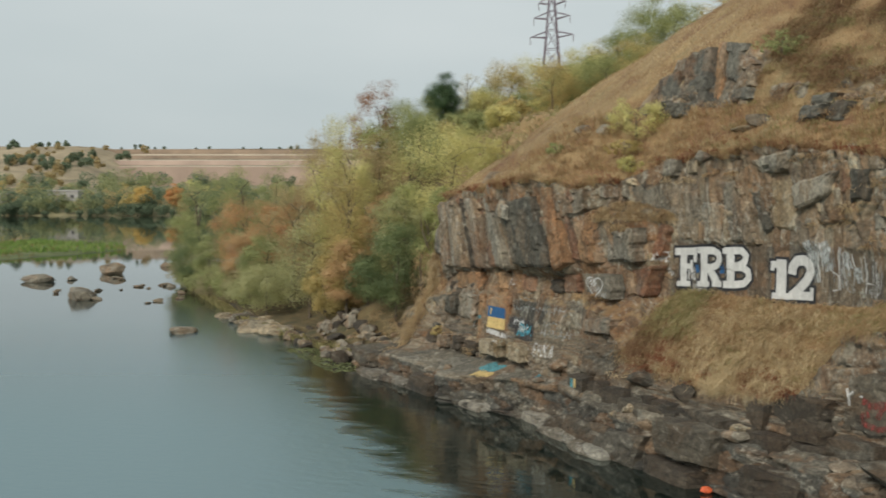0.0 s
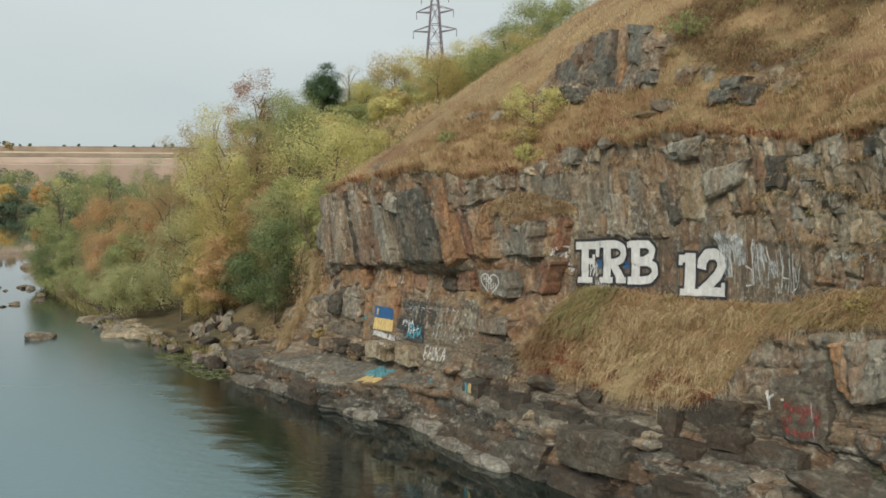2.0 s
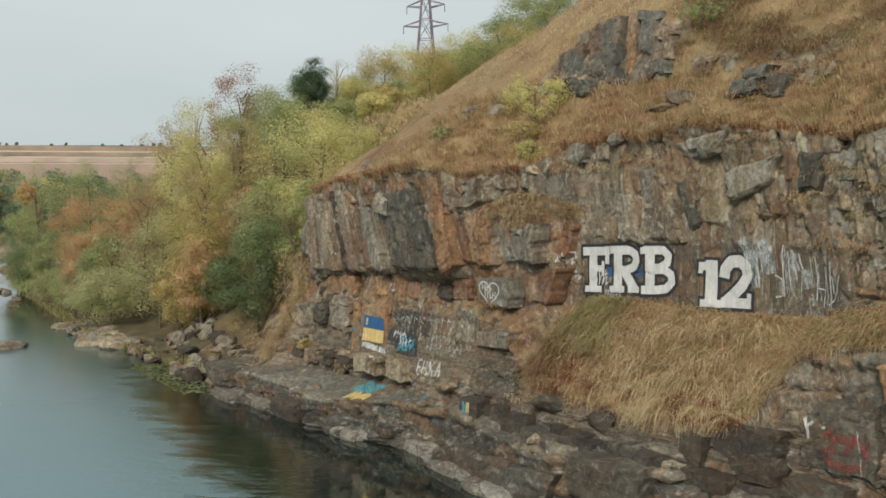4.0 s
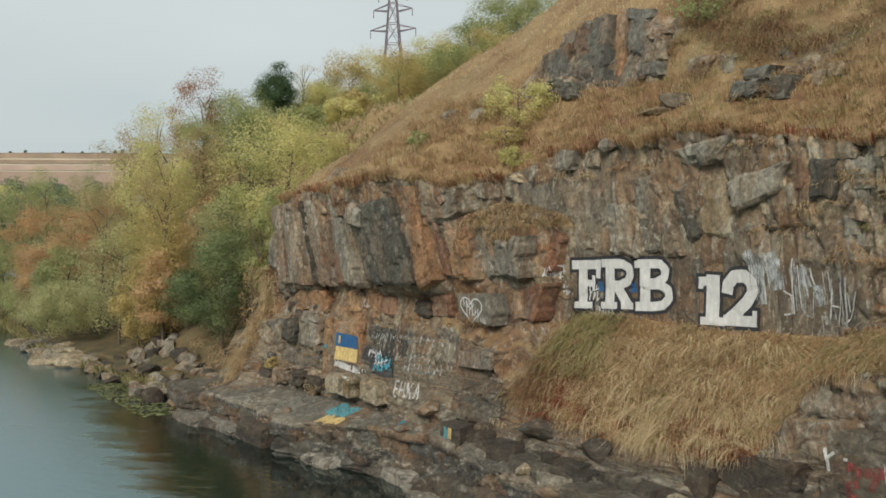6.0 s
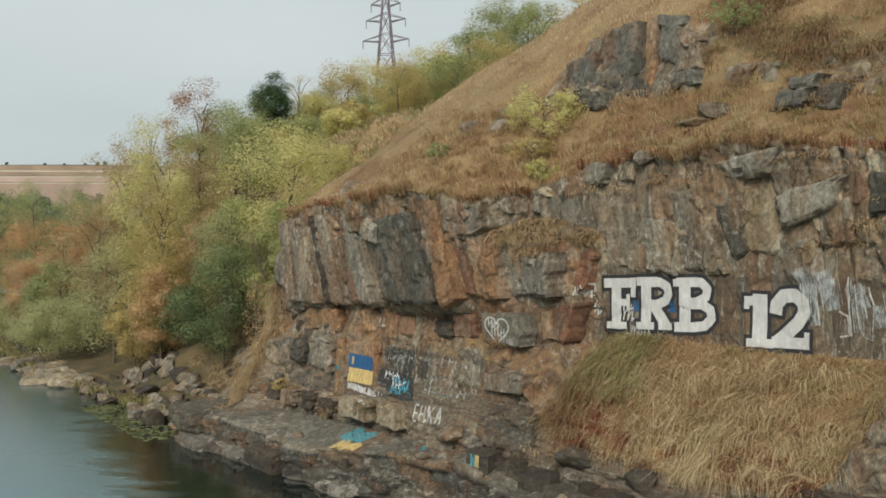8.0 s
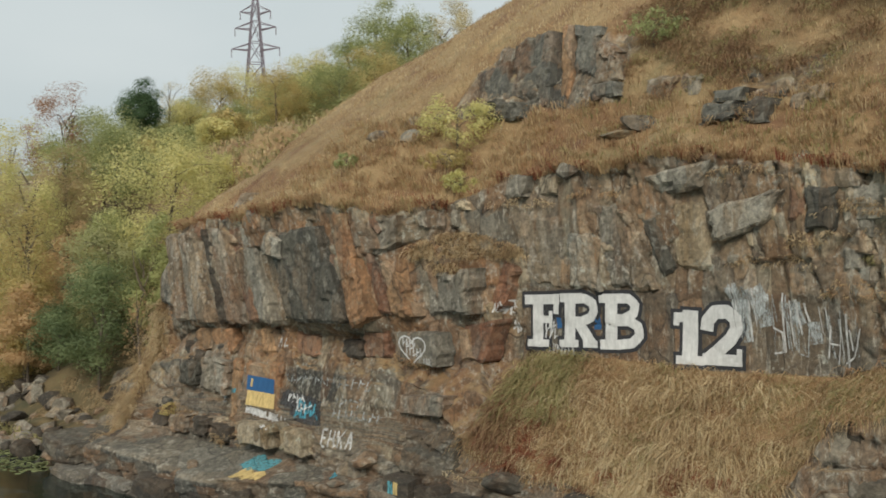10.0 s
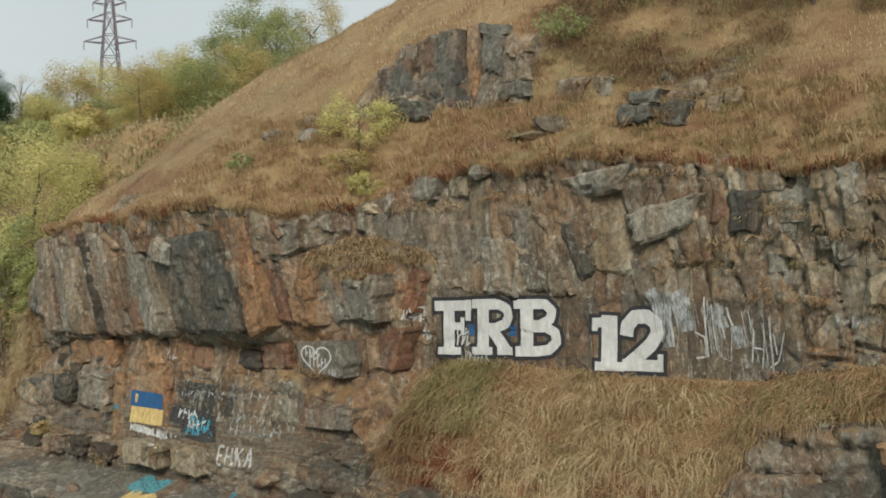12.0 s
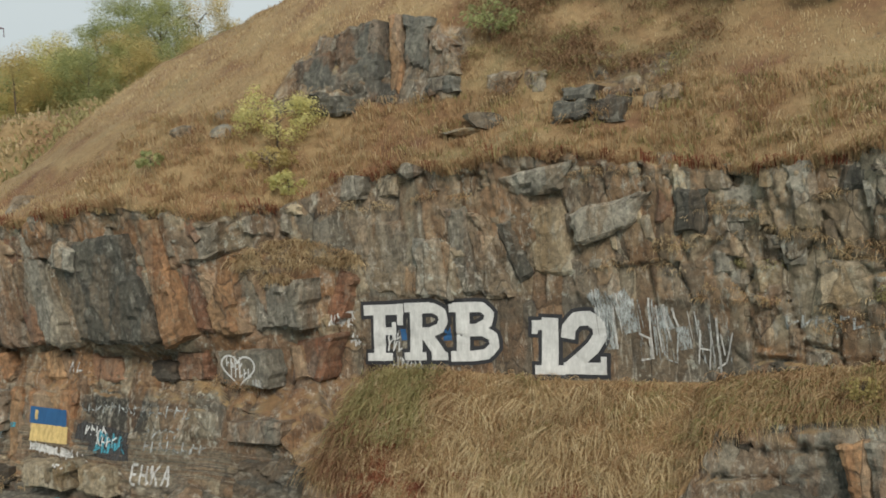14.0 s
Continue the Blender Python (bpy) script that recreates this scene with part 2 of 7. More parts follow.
M_CLIFF = cliff_mat()
M_GREY = rock_mat("grey_gneiss", (0.200, 0.176, 0.132))
M_BROWN = rock_mat("brown_gneiss", (0.200, 0.154, 0.100))
M_DARK = rock_mat("dark_gneiss", (0.080, 0.074, 0.056), (0.107, 0.074, 0.045), (0.20, 0.19, 0.155))
# base colour set darker than the other gneiss, mostly for rocks low down
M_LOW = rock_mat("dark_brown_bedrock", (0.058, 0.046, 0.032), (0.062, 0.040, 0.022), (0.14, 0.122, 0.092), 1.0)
M_OCHRE = rock_mat("ochre_slab_rock", (0.285, 0.172, 0.088), (0.215, 0.096, 0.042), (0.296, 0.225, 0.141))
M_RUST = rock_mat("rust_stained_rock", (0.195, 0.108, 0.062), (0.180, 0.070, 0.034), (0.233, 0.176, 0.127))
M_PALE = rock_mat("pale_rock", (0.315, 0.258, 0.172), (0.22, 0.142, 0.064), (0.40, 0.36, 0.28))
M_ASH = rock_mat("ash_grey_gneiss", (0.290, 0.262, 0.205), (0.20, 0.125, 0.06), (0.40, 0.37, 0.30))
M_LEDGE = rock_mat("grey_brown_ledge_rock", (0.084, 0.071, 0.051), (0.095, 0.060, 0.033), (0.25, 0.23, 0.185), 1.0)
M_WASHED = rock_mat("pale_washed_ledge_rock", (0.225, 0.205, 0.165), (0.13, 0.10, 0.065), (0.42, 0.40, 0.35), 1.0)
M_BARK = plain("bark", (0.11, 0.085, 0.06), 0.9, 12)
M_WHITE = paint_mat("white_spray_paint", (0.60, 0.59, 0.555), 0.6, 0.22)
M_BLACK = paint_mat("black_spray_paint", (0.022, 0.022, 0.024), 0.4)
M_BLUE = paint_mat("blue_paint", (0.02, 0.095, 0.225), 0.4, 0.12)
M_YELLOW = paint_mat("yellow_paint", (0.66, 0.48, 0.19), 0.4, 0.35)
M_CYAN = paint_mat("turquoise_paint", (0.06, 0.30, 0.38), 0.5, 0.6)
M_GHOST = paint_mat("faded_white_paint", (0.40, 0.42, 0.40), 0.6, 0.95)
M_RED = paint_mat("faded_red_paint", (0.22, 0.045, 0.036), 0.6, 1.0)
M_TEAL = paint_mat("pale_turquoise_paint", (0.10, 0.33, 0.37), 0.4, 0.6)
M_DUSK = paint_mat("dark_sprayed_patch", (0.045, 0.043, 0.042), 0.4, 0.4)
M_FADED = paint_mat("worn_white_paint", (0.58, 0.57, 0.53), 0.5, 0.6)
M_STEEL = plain("weathered_steel", (0.16, 0.13, 0.15), 0.6, 6)
LEAF = {
    "green": leaf_mat("green_leaves", (0.25, 0.285, 0.115), (0.41, 0.425, 0.175), (0.57, 0.56, 0.25)),
    "dark": leaf_mat("dark_green_leaves", (0.045, 0.085, 0.036), (0.075, 0.13, 0.052), (0.12, 0.185, 0.076)),
    "mid": leaf_mat("mid_green_leaves", (0.20, 0.235, 0.10), (0.345, 0.37, 0.155), (0.50, 0.505, 0.23)),
    "willow": leaf_mat("yellow_green_leaves", (0.44, 0.42, 0.16), (0.64, 0.585, 0.24), (0.79, 0.71, 0.35)),
    "olive": leaf_mat("olive_leaves", (0.34, 0.285, 0.11), (0.54, 0.43, 0.175), (0.70, 0.57, 0.27)),
    "amber": leaf_mat("amber_leaves", (0.42, 0.275, 0.135), (0.57, 0.385, 0.195), (0.70, 0.52, 0.29)),
    "rusty": leaf_mat("rusty_leaves", (0.42, 0.235, 0.11), (0.56, 0.33, 0.155), (0.66, 0.45, 0.23)),
    "gold": leaf_mat("golden_leaves", (0.50, 0.36, 0.12), (0.64, 0.46, 0.16), (0.72, 0.56, 0.23)),
    "orange": leaf_mat("orange_leaves", (0.56, 0.29, 0.11), (0.66, 0.37, 0.15), (0.72, 0.48, 0.22)),
    "umber": leaf_mat("brown_green_leaves", (0.32, 0.255, 0.12), (0.47, 0.37, 0.185), (0.62, 0.50, 0.27)),
    "sage": leaf_mat("sage_green_leaves", (0.29, 0.295, 0.14), (0.44, 0.43, 0.205), (0.58, 0.55, 0.29)),
    "tan": leaf_mat("tan_dry_leaves", (0.28, 0.235, 0.13), (0.40, 0.335, 0.19), (0.52, 0.44, 0.27)),
    "russet": leaf_mat("russet_leaves", (0.27, 0.135, 0.078), (0.38, 0.205, 0.115), (0.48, 0.30, 0.17)),
    "deep": leaf_mat("deep_green_leaves", (0.105, 0.150, 0.066), (0.19, 0.235, 0.10), (0.31, 0.345, 0.15)),
    # bluish haze of distance is mixed into the next two leaf colours
    "far_dark": leaf_mat("haze_tinted_dark_leaves", (0.105, 0.150, 0.095), (0.165, 0.215, 0.130), (0.25, 0.29, 0.165)),
    "far_pale": leaf_mat("haze_tinted_pale_leaves", (0.215, 0.250, 0.125), (0.32, 0.34, 0.165), (0.44, 0.43, 0.215)),
    "bare": leaf_mat("sparse_grey_leaves", (0.50, 0.44, 0.28), (0.62, 0.55, 0.36), (0.70, 0.63, 0.42)),
}


def water_mat():
    """Calm water in the lee of the rocks, a light breeze beyond a ragged line with sky reflection painted into its
    colour, a mirror again far upstream.
    """
    k = Mix("river_water")
    p = k.n.new("ShaderNodeSeparateXYZ")
    k.l.new(k.co((1, 1, 1)), p.inputs[0])
    x, y = k.math("SUBTRACT", p.outputs["X"], OX), k.math("SUBTRACT", p.outputs["Y"], OY)
    out = k.math("ADD", k.math("MULTIPLY", x, NX), k.math("MULTIPLY", y, NY))
    far = k.math("ADD", k.math("MULTIPLY", x, UX), k.math("MULTIPLY", y, UY))
    # the wind line lies 7 m out by the far shore and 12 m out below the painted wall
    line = k.math("ADD", 6.8, k.math("MULTIPLY", k.math("ADD", far, 32.0), 0.15))
    line = k.math("MINIMUM", k.math("MAXIMUM", line, 6.8), 11.6)
    wob = k.math("MULTIPLY", k.math("SUBTRACT", k.noise(k.co((0.5, 1.6, 1), (0, 0, 0.3)), 0.7, 4, 0.6, 0.4), 0.5), 5.0)
    over = k.math("ADD", k.math("SUBTRACT", out, line), wob)
    breeze = k.ramp(k.math("ADD", k.math("MULTIPLY", over, 0.12), 0.5), (0.44, (0, 0, 0)), (0.62, (1, 1, 1)))
    band = k.ramp(k.math("ADD", k.math("MULTIPLY", over, 0.08), 0.5), (0.2, (0.04, 0.04, 0.04)), (0.5, (1, 1, 1)), (0.85, (0.5, 0.5, 0.5)))
    upstream = k.ramp(k.math("MULTIPLY", p.outputs["Y"], 0.005), (0.2, (1, 1, 1)), (0.46, (0.0, 0.0, 0.0)))
    breeze = k.math("MULTIPLY", breeze, upstream)
    w = k.noise(k.co((0.7, 1.5, 1), (0, 0, 0.3)), 2.1, 3, 0.5, 0.6)
    fine = k.noise(k.co((0.5, 2.2, 1), (0, 0, 0.2)), 3.0, 3, 0.5, 0.4)
    c = k.ramp(k.noise(k.co((1, 1, 1)), 0.05, 3), (0.35, (0.008, 0.013, 0.010)), (0.65, (0.012, 0.018, 0.015)))
    # paler blue base beyond the wind line stands in for reflected sky
    c = k.mix(breeze, c, (0.100, 0.166, 0.184))
    h = k.math("MULTIPLY", k.math("ADD", w, k.math("MULTIPLY", fine, 0.2)), k.math("ADD", 0.03, k.math("MULTIPLY", band, upstream)))
    m = k.done(c, k.math("ADD", 0.02, k.math("MULTIPLY", breeze, 0.33)), h, 0.4, 0.055, IOR=2.1)
    next(q for q in k.n if q.type == "BSDF_PRINCIPLED").inputs["Specular Tint"].default_value = (0.80, 1.0, 1.0, 1)
    return m


# ---- mesh helpers ----
def mesh_ob(name, verts, faces, material, parent=None, smooth=False, label="", category="", group="", kind=""):
    me = bpy.data.meshes.new(name)
    me.from_pydata(verts, [], faces)
    me.materials.append(material)
    if smooth:
        me.polygons.foreach_set("use_smooth", [True] * len(me.polygons))
    me.update()
    ob = new(name, me)
    if parent is not None:
        ob.parent = parent
    return tagged(ob, label, category, group, kind)


def part(name, bm, material, parent, label=""):
    me = bpy.data.meshes.new(name)
    bm.to_mesh(me)
    bm.free()
    me.materials.append(material)
    ob = new(name, me)
    ob.parent = parent
    return tagged(ob, label)


def base(name, place, label, category, group="", kind=""):
    """An Empty at a thing's foot, to hold its parts."""
    ob = new(name)
    ob.empty_display_size = 0.2
    ob.location = place
    return tagged(ob, label, category, group, kind)


def quads_mesh(name, v, material, parent=None, **tags):
    """v: an array of loose faces (n, corners, 3)."""
    n, m = len(v), v.shape[1]
    me = bpy.data.meshes.new(name)
    me.vertices.add(n * m)
    me.vertices.foreach_set("co", np.ascontiguousarray(v, dtype=np.float32).ravel())
    me.loops.add(n * m)
    me.loops.foreach_set("vertex_index", np.arange(n * m, dtype=np.int32))
    me.polygons.add(n)
    me.polygons.foreach_set("loop_start", np.arange(0, n * m, m, dtype=np.int32))
    me.materials.append(material)
    me.update(calc_edges=True)
    ob = new(name, me)
    if parent is not None:
        ob.parent = parent
    return tagged(ob, **tags)


# ---- the river cliff: one sheet from the river bed over ledges, walls and turf to the hill ----
ST = np.array([-110, -75, -40, -27, -20, -17, -15, -11, -8, -5, -3, -1, -0.15, 3, 6, 9.2, 10, 13, 18, 30, 70.0])


def along(s, *v):
    return np.interp(s, ST, v)


def smooth_noise(a, b, scale, seed):
    """Value noise on a lattice, for arrays."""
    rng = np.random.RandomState(seed)
    tab = rng.rand(64, 64)
    x, y = a / scale, b / scale
    i, j = np.floor(x).astype(int), np.floor(y).astype(int)
    fx, fy = x - i, y - j
    fx, fy = fx * fx * (3 - 2 * fx), fy * fy * (3 - 2 * fy)
    g = lambda p, q: tab[p % 64, q % 64]
    return (g(i, j) * (1 - fx) + g(i + 1, j) * fx) * (1 - fy) + (g(i, j + 1) * (1 - fx) + g(i + 1, j + 1) * fx) * fy - 0.5


def blocks(a, b, wide, tall, seed):
    """Jointed blocks: for every place the block's three random numbers, the place within it, and the nearness of a joint."""
    rng = np.random.RandomState(seed)
    tab = rng.rand(97, 89, 5)
    x, y = a / wide, b / tall
    x = x + 0.5 * (np.floor(y) % 2)
    i, j = np.floor(x).astype(int), np.floor(y).astype(int)
    best, second = np.full(x.shape, 9.0), np.full(x.shape, 9.0)
    keep = [np.zeros(x.shape) for _ in range(5)]
    for di in (-1, 0, 1):
        for dj in (-1, 0, 1):
            r = tab[(i + di) % 97, (j + dj) % 89]
            dx, dy = x - (i + di + 0.2 + 0.6 * r[..., 0]), y - (j + dj + 0.2 + 0.6 * r[..., 1])
            m = (np.abs(dx) ** 3 + np.abs(dy) ** 3) ** (1 / 3)
            near = m < best
            second = np.where(near, best, np.minimum(second, m))
            best = np.where(near, m, best)
            for q, w in enumerate((r[..., 2], r[..., 3], r[..., 4], dx, dy)):
                keep[q] = np.where(near, w, keep[q])
    return (*keep, second - best)


def EARTH(S, Z):
    """Bare brown earth and scrub on the upper slope beside the crag."""
    f = np.clip((S - 0.8) / 1.5, 0, 1) * np.clip((Z - 12.2) / 0.8, 0, 1) * np.clip((18.5 - Z) / 2, 0, 1) * np.clip((9.0 - S) / 2.5, 0, 1)
    return f * np.clip(0.38 + 1.7 * smooth_noise(S, Z * 1.5, 1.1, 81), 0, 1)


def build_cliff():
    s = np.concatenate([np.arange(-110, -27, 0.9), np.arange(-27, 15, 0.06), np.arange(15, 70, 0.7)])
    # outward distance and height of each break of slope, station by station
    shore = along(s, 6, 4, 6.2, 5.2, 4.8, 6.6, 6.3, 5.9, 5.65, 4.75, 4.15, 4.35, 4.7, 4.8, 4.2, 4.1, 4.0, 4.2, 4.8, 7, 12)
    ragged = np.clip((s + 26) / 3, 0, 1) * np.clip((16 - s) / 2, 0, 1)
    shore = shore + ragged * (0.55 * smooth_noise(s, 0 * s, 1.5, 61) + 0.35 * smooth_noise(s, 0 * s, 0.6, 62))
    edge = along(s, 5.8, 3.8, 6.0, 5.0, 4.6, 5.9, 5.5, 5.4, 5.3, 4.35, 3.8, 3.75, 4.3, 4.4, 3.9, 3.8, 3.7, 3.9, 4.5, 6.8, 11.8)
    edge = np.minimum(edge + ragged * (0.4 * smooth_noise(s, 0 * s, 1.9, 63) + 0.35 * smooth_noise(s, 0 * s, 0.75, 64)), shore - 0.12)
    shelf = along(s, .4, .4, .5, .5, .7, 1.1, 1.15, 1.15, 1.25, 1.5, 1.6, 1.65, 1.6, 1.6, 1.6, 1.5, 1.5, 1.7, 1.7, 1.7, 1.7)
    shelf = shelf + ragged * 0.2 * smooth_noise(s, 0 * s, 1.1, 65)
    back = along(s, .6, .6, .7, .7, .9, 1.45, 1.55, 1.7, 1.8, 1.85, 1.9, 1.95, 1.9, 1.9, 1.9, 1.8, 1.8, 1.9, 1.9, 1.9, 1.9)
    inner = along(s, 2, 2, 4, 3.4, 3.4, 4.2, 3.9, 3.4, 3.35, 3.3, 3.1, 3.0, 3.1, 3.3, 3.2, 2.8, 2.4, 2.0, 2.2, 4, 8)
    low_d = along(s, 0, 0, 2, 2.2, 2.6, 3.2, 2.95, 2.75, 2.7, 2.6, 2.3, 2.3, 2.6, 2.8, 2.7, 2.5, 1.7, 1.5, 1.6, 3, 7)
    low_z = along(s, 1, 1, 1.5, 1.6, 2.0, 3.3, 4.2, 4.7, 4.6, 4.6, 4.6, 4.4, 3.3, 3.0, 2.95, 3.2, 5.1, 5.6, 5.9, 6, 6)
    foot_d = along(s, -3, -3, -.5, 0, .6, 2.3, 2.4, 2.4, 2.3, 2.0, 1.6, 1.2, .28, .03, -.3, -.3, 0, .5, 1.2, 2.6, 6)
    foot_z = along(s, 3, 3, 3.3, 3.3, 3.4, 4.3, 5.0, 5.5, 5.6, 5.6, 5.3, 5.1, 5.4, 5.52, 5.45, 5.65, 5.95, 6.4, 6.6, 6.6, 6.6)
    over_d = along(s, -4, -4, -1, -.6, .2, 2.5, 2.75, 2.75, 2.7, 2.6, 2.2, 1.0, .22, .0, -.34, -.32, -.05, .45, 1.0, 2.5, 5.8)
    over_z = along(s, 3.5, 3.5, 4, 4, 4.1, 4.8, 5.3, 5.8, 5.95, 5.95, 6.15, 6.1, 6.0, 6.2, 6.2, 6.3, 6.5, 6.9, 7, 7, 7)
    mid_d = along(s, -6, -6, -3, -2.6, -.4, 2.4, 2.9, 3.2, 3.25, 3.0, 2.3, 1.1, .22, 0, -.34, -.3, -.1, .4, 0.9, 2.4, 5.6)
    mid_z = along(s, 5, 5, 6, 6, 6.3, 7.0, 7.4, 7.8, 7.9, 7.9, 7.9, 8, 8, 8.2, 8.2, 8.2, 8.2, 8.3, 8.4, 8.4, 8.4)
    lip_d = along(s, -8, -8, -5, -4.5, -1.6, 1.2, 2.6, 3.2, 3.3, 3.2, 2.2, .9, .5, 0, 0, 0, .1, .5, .9, 2.2, 5.4)
    lip_z = along(s, 6.5, 6.5, 7.5, 7.8, 8.2, 8.7, 8.95, 9.3, 9.55, 9.65, 9.6, 10.0, 10.6, 10.55, 10.6, 10.5, 10.45, 10.4, 10.2, 10, 10)
    lip_d = lip_d + 0.5 * smooth_noise(s, 0 * s, 1.3, 41) + 0.25 * smooth_noise(s, 0 * s, 0.5, 42)
    lip_z = lip_z + 0.45 * smooth_noise(s, 0 * s, 1.6, 43) + 0.2 * smooth_noise(s, 0 * s, 0.55, 44)
    ter_d = along(s, -10, -10, -8, -7, -4, -1.5, -.2, .2, .3, .3, -.6, -.9, -1.2, -1.4, -1.9, -2.0, -2, -1.8, -1.5, -1, 2)
    ter_z = along(s, 7.5, 7.5, 10.0, 10.8, 10.7, 10.8, 10.9, 11.3, 11.7, 11.9, 11.7, 11.8, 11.9, 11.9, 11.9, 11.9, 11.9, 11.9, 11.9, 11.9, 11.9)
    cr_d = along(s, -14, -14, -12, -9.5, -7.5, -5.5, -4.3, -4.5, -4.7, -4.0, -3.0, -3.1, -3.1, -3.2, -3.6, -4.2, -4.5, -4.5, -4.5, -4, -1)
    cr_z = along(s, 8.5, 10.5, 13.6, 14.0, 13.7, 13.5, 13.6, 14.8, 15.8, 15.6, 15.0, 15.2, 15.2, 14.6, 13.6, 13.9, 14.1, 14.1, 14.3, 14.3, 14.3)
    top_d = along(s, -25, -25, -22, -20, -14, -10.5, -9, -9.5, -10, -10, -10, -10, -10, -10, -10, -10, -10, -10, -10, -10, -8)
    top_z = along(s, 9.5, 12.5, 15.8, 16.3, 16.2, 16.2, 16.6, 17.8, 19, 20, 20.5, 21, 21, 21, 21, 20.5, 20.5, 20, 20, 19.5, 19)
    far_z = along(s, 13, 13, 16, 17.5, 17.5, 17.5, 17.5, 18.8, 20, 21, 21.5, 22, 22, 22, 22, 21.5, 21.5, 21, 21, 20, 20)
    one = np.ones_like(s)
    # break, rows up to the next break, rockiness there
    line = [
        (shore + 3.0, -1.6 * one, 5), (shore, -0.05 * one, 10), (shore - 0.1, 0.22 * one, 24), (np.maximum(edge, inner + 0.3), shelf, 22),
        (inner, back, 44), (low_d, low_z, 36), (foot_d, foot_z, 12), (over_d, over_z, 32), (mid_d, mid_z, 34), (lip_d, lip_z, 40),
        (ter_d, ter_z, 46), (cr_d, cr_z, 34), (top_d, top_z, 16), (-34 * one, far_z, 10), (-90 * one, far_z, 0)]
    D, Z, B = [], [], []
    for q in range(len(line) - 1):
        (d0, z0, n), (d1, z1, _) = line[q], line[q + 1]
        for r in range(n):
            f = r / n
            g, up = (min(1.0, f / 0.42), max(0.08 * f, (f - 0.42) / 0.58)) if q == 2 else (f, f)
            D.append(d0 + (d1 - d0) * g), Z.append(z0 + (z1 - z0) * up), B.append(q + f)
    D.append(line[-1][0]), Z.append(line[-1][1]), B.append(len(line) - 1)
    D, Z, B = np.array(D), np.array(Z), np.array(B)[:, None] * np.ones_like(s)[None]
    S = np.ones(len(D))[:, None] * s[None]
    # round the breaks a little
    for _ in range(1):
        D[1:-1], Z[1:-1] = (D[:-2] + 2 * D[1:-1] + D[2:]) / 4, (Z[:-2] + 2 * Z[1:-1] + Z[2:]) / 4
    td, tz = np.gradient(D, axis=0), np.gradient(Z, axis=0)
    ln = np.hypot(td, tz) + 1e-6
    nd, nz = tz / ln, -td / ln
    arc = np.cumsum(np.hypot(np.diff(D, axis=0, prepend=D[:1]), np.diff(Z, axis=0, prepend=Z[:1])), axis=0)
    wob = smooth_noise(S, Z, 1.7, 5)
    lean = S + 0.27 * Z + 0.35 * wob
    hgt = np.where((B > 9.1), arc, Z * 1.0) + 0.25 * smooth_noise(S, arc, 1.1, 6)
    # where bare rock shows
    bump = lambda v, lo, hi, e: np.clip((v - lo) / e, 0, 1) * np.clip((hi - v) / e, 0, 1)
    rock = np.clip((9.05 - B) / 0.08, 0, 1)
    bank = bump(B, 4.85, 6.15, 0.15) * np.clip((S - 0.1) / 0.7, 0, 1)
    bank = bank * np.where(S > 9, bump(B, 5.0, 6.2, 0.1), 1)
    rock = rock * (1 - bank)
    crag = bump(B, 10.15, 10.98, 0.12) * np.clip(np.maximum(bump(S, -4.3, 2.1, 0.6), 0.8 * bump(S, 4.9, 7.6, 0.6)) + 0.9 * smooth_noise(S, Z, 0.7, 14), 0, 1)
    rock = np.maximum(rock, crag)
    left = np.clip((-16.2 - S) / 1.2, 0, 1)
    rock = rock * (1 - left * np.clip((B - 2.2) / 0.5, 0, 1))
    # flat painted face, and large plain slabs above it
    face = bump(S, -0.3, 10.3, 0.6) * bump(Z, 5.3, 7.55, 0.25)
    calm = (1 - 0.93 * face) * (1 - 0.45 * bump(S, -0.3, 8.6, 0.6) * bump(Z, 7.3, 10.0, 0.3)) * (1 - 0.35 * bump(S, -16, -1, 0.6) * bump(Z, 5.6, 9.0, 0.3))
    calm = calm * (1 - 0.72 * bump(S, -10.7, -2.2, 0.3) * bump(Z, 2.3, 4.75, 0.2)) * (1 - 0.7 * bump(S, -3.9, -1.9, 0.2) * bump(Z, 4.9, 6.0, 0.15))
    calm = calm * (1 - 0.9 * bump(B, 3.0, 3.97, 0.05) * bump(S, -16.5, 0.5, 0.5))
    beds = (B < 4.97) | ((B > 9.9) & (S > 3.2))
    up1, lo1 = blocks(lean, hgt, 0.95, 2.1, 11), blocks(S + 0.12 * Z + 0.3 * wob, hgt, 2.3, 0.62, 21)
    up2, lo2 = blocks(lean + 3.3, hgt + 1.7, 0.40, 0.75, 12), blocks(S + 3.3, hgt + 1.7, 0.7, 0.26, 22)
    r1, r2, r3, dx, dy, j1 = [np.where(beds, q, p) for p, q in zip(up1, lo1)]
    q1, q2, q3, ex, ey, j2 = [np.where(beds, q, p) for p, q in zip(up2, lo2)]
    big = 0.46 * (r1 - 0.5) + 0.30 * dx * (r2 - 0.35) - 0.2 * dy * (r3 - 0.3)
    small = 0.11 * (q1 - 0.5) + 0.09 * ex * (q2 - 0.4) - 0.07 * ey * q3
    gap = -0.2 * np.exp(-(j1 / 0.05) ** 2) - 0.05 * np.exp(-(j2 / 0.07) ** 2)
    amp = 0.75 + 0.05 * bump(S, 9.5, 40, 1.0) * (B > 4.9) - 0.1 * (B < 3.2)
    rough = 0.05 * smooth_noise(S, arc, 0.35, 7) + 0.03 * smooth_noise(S, arc, 0.16, 8)
    move = rock * calm * (amp * (big + small) + gap + rough) + (1 - rock) * (0.35 * smooth_noise(S, arc, 2.4, 9) + 0.12 * smooth_noise(S, arc, 0.7, 10))
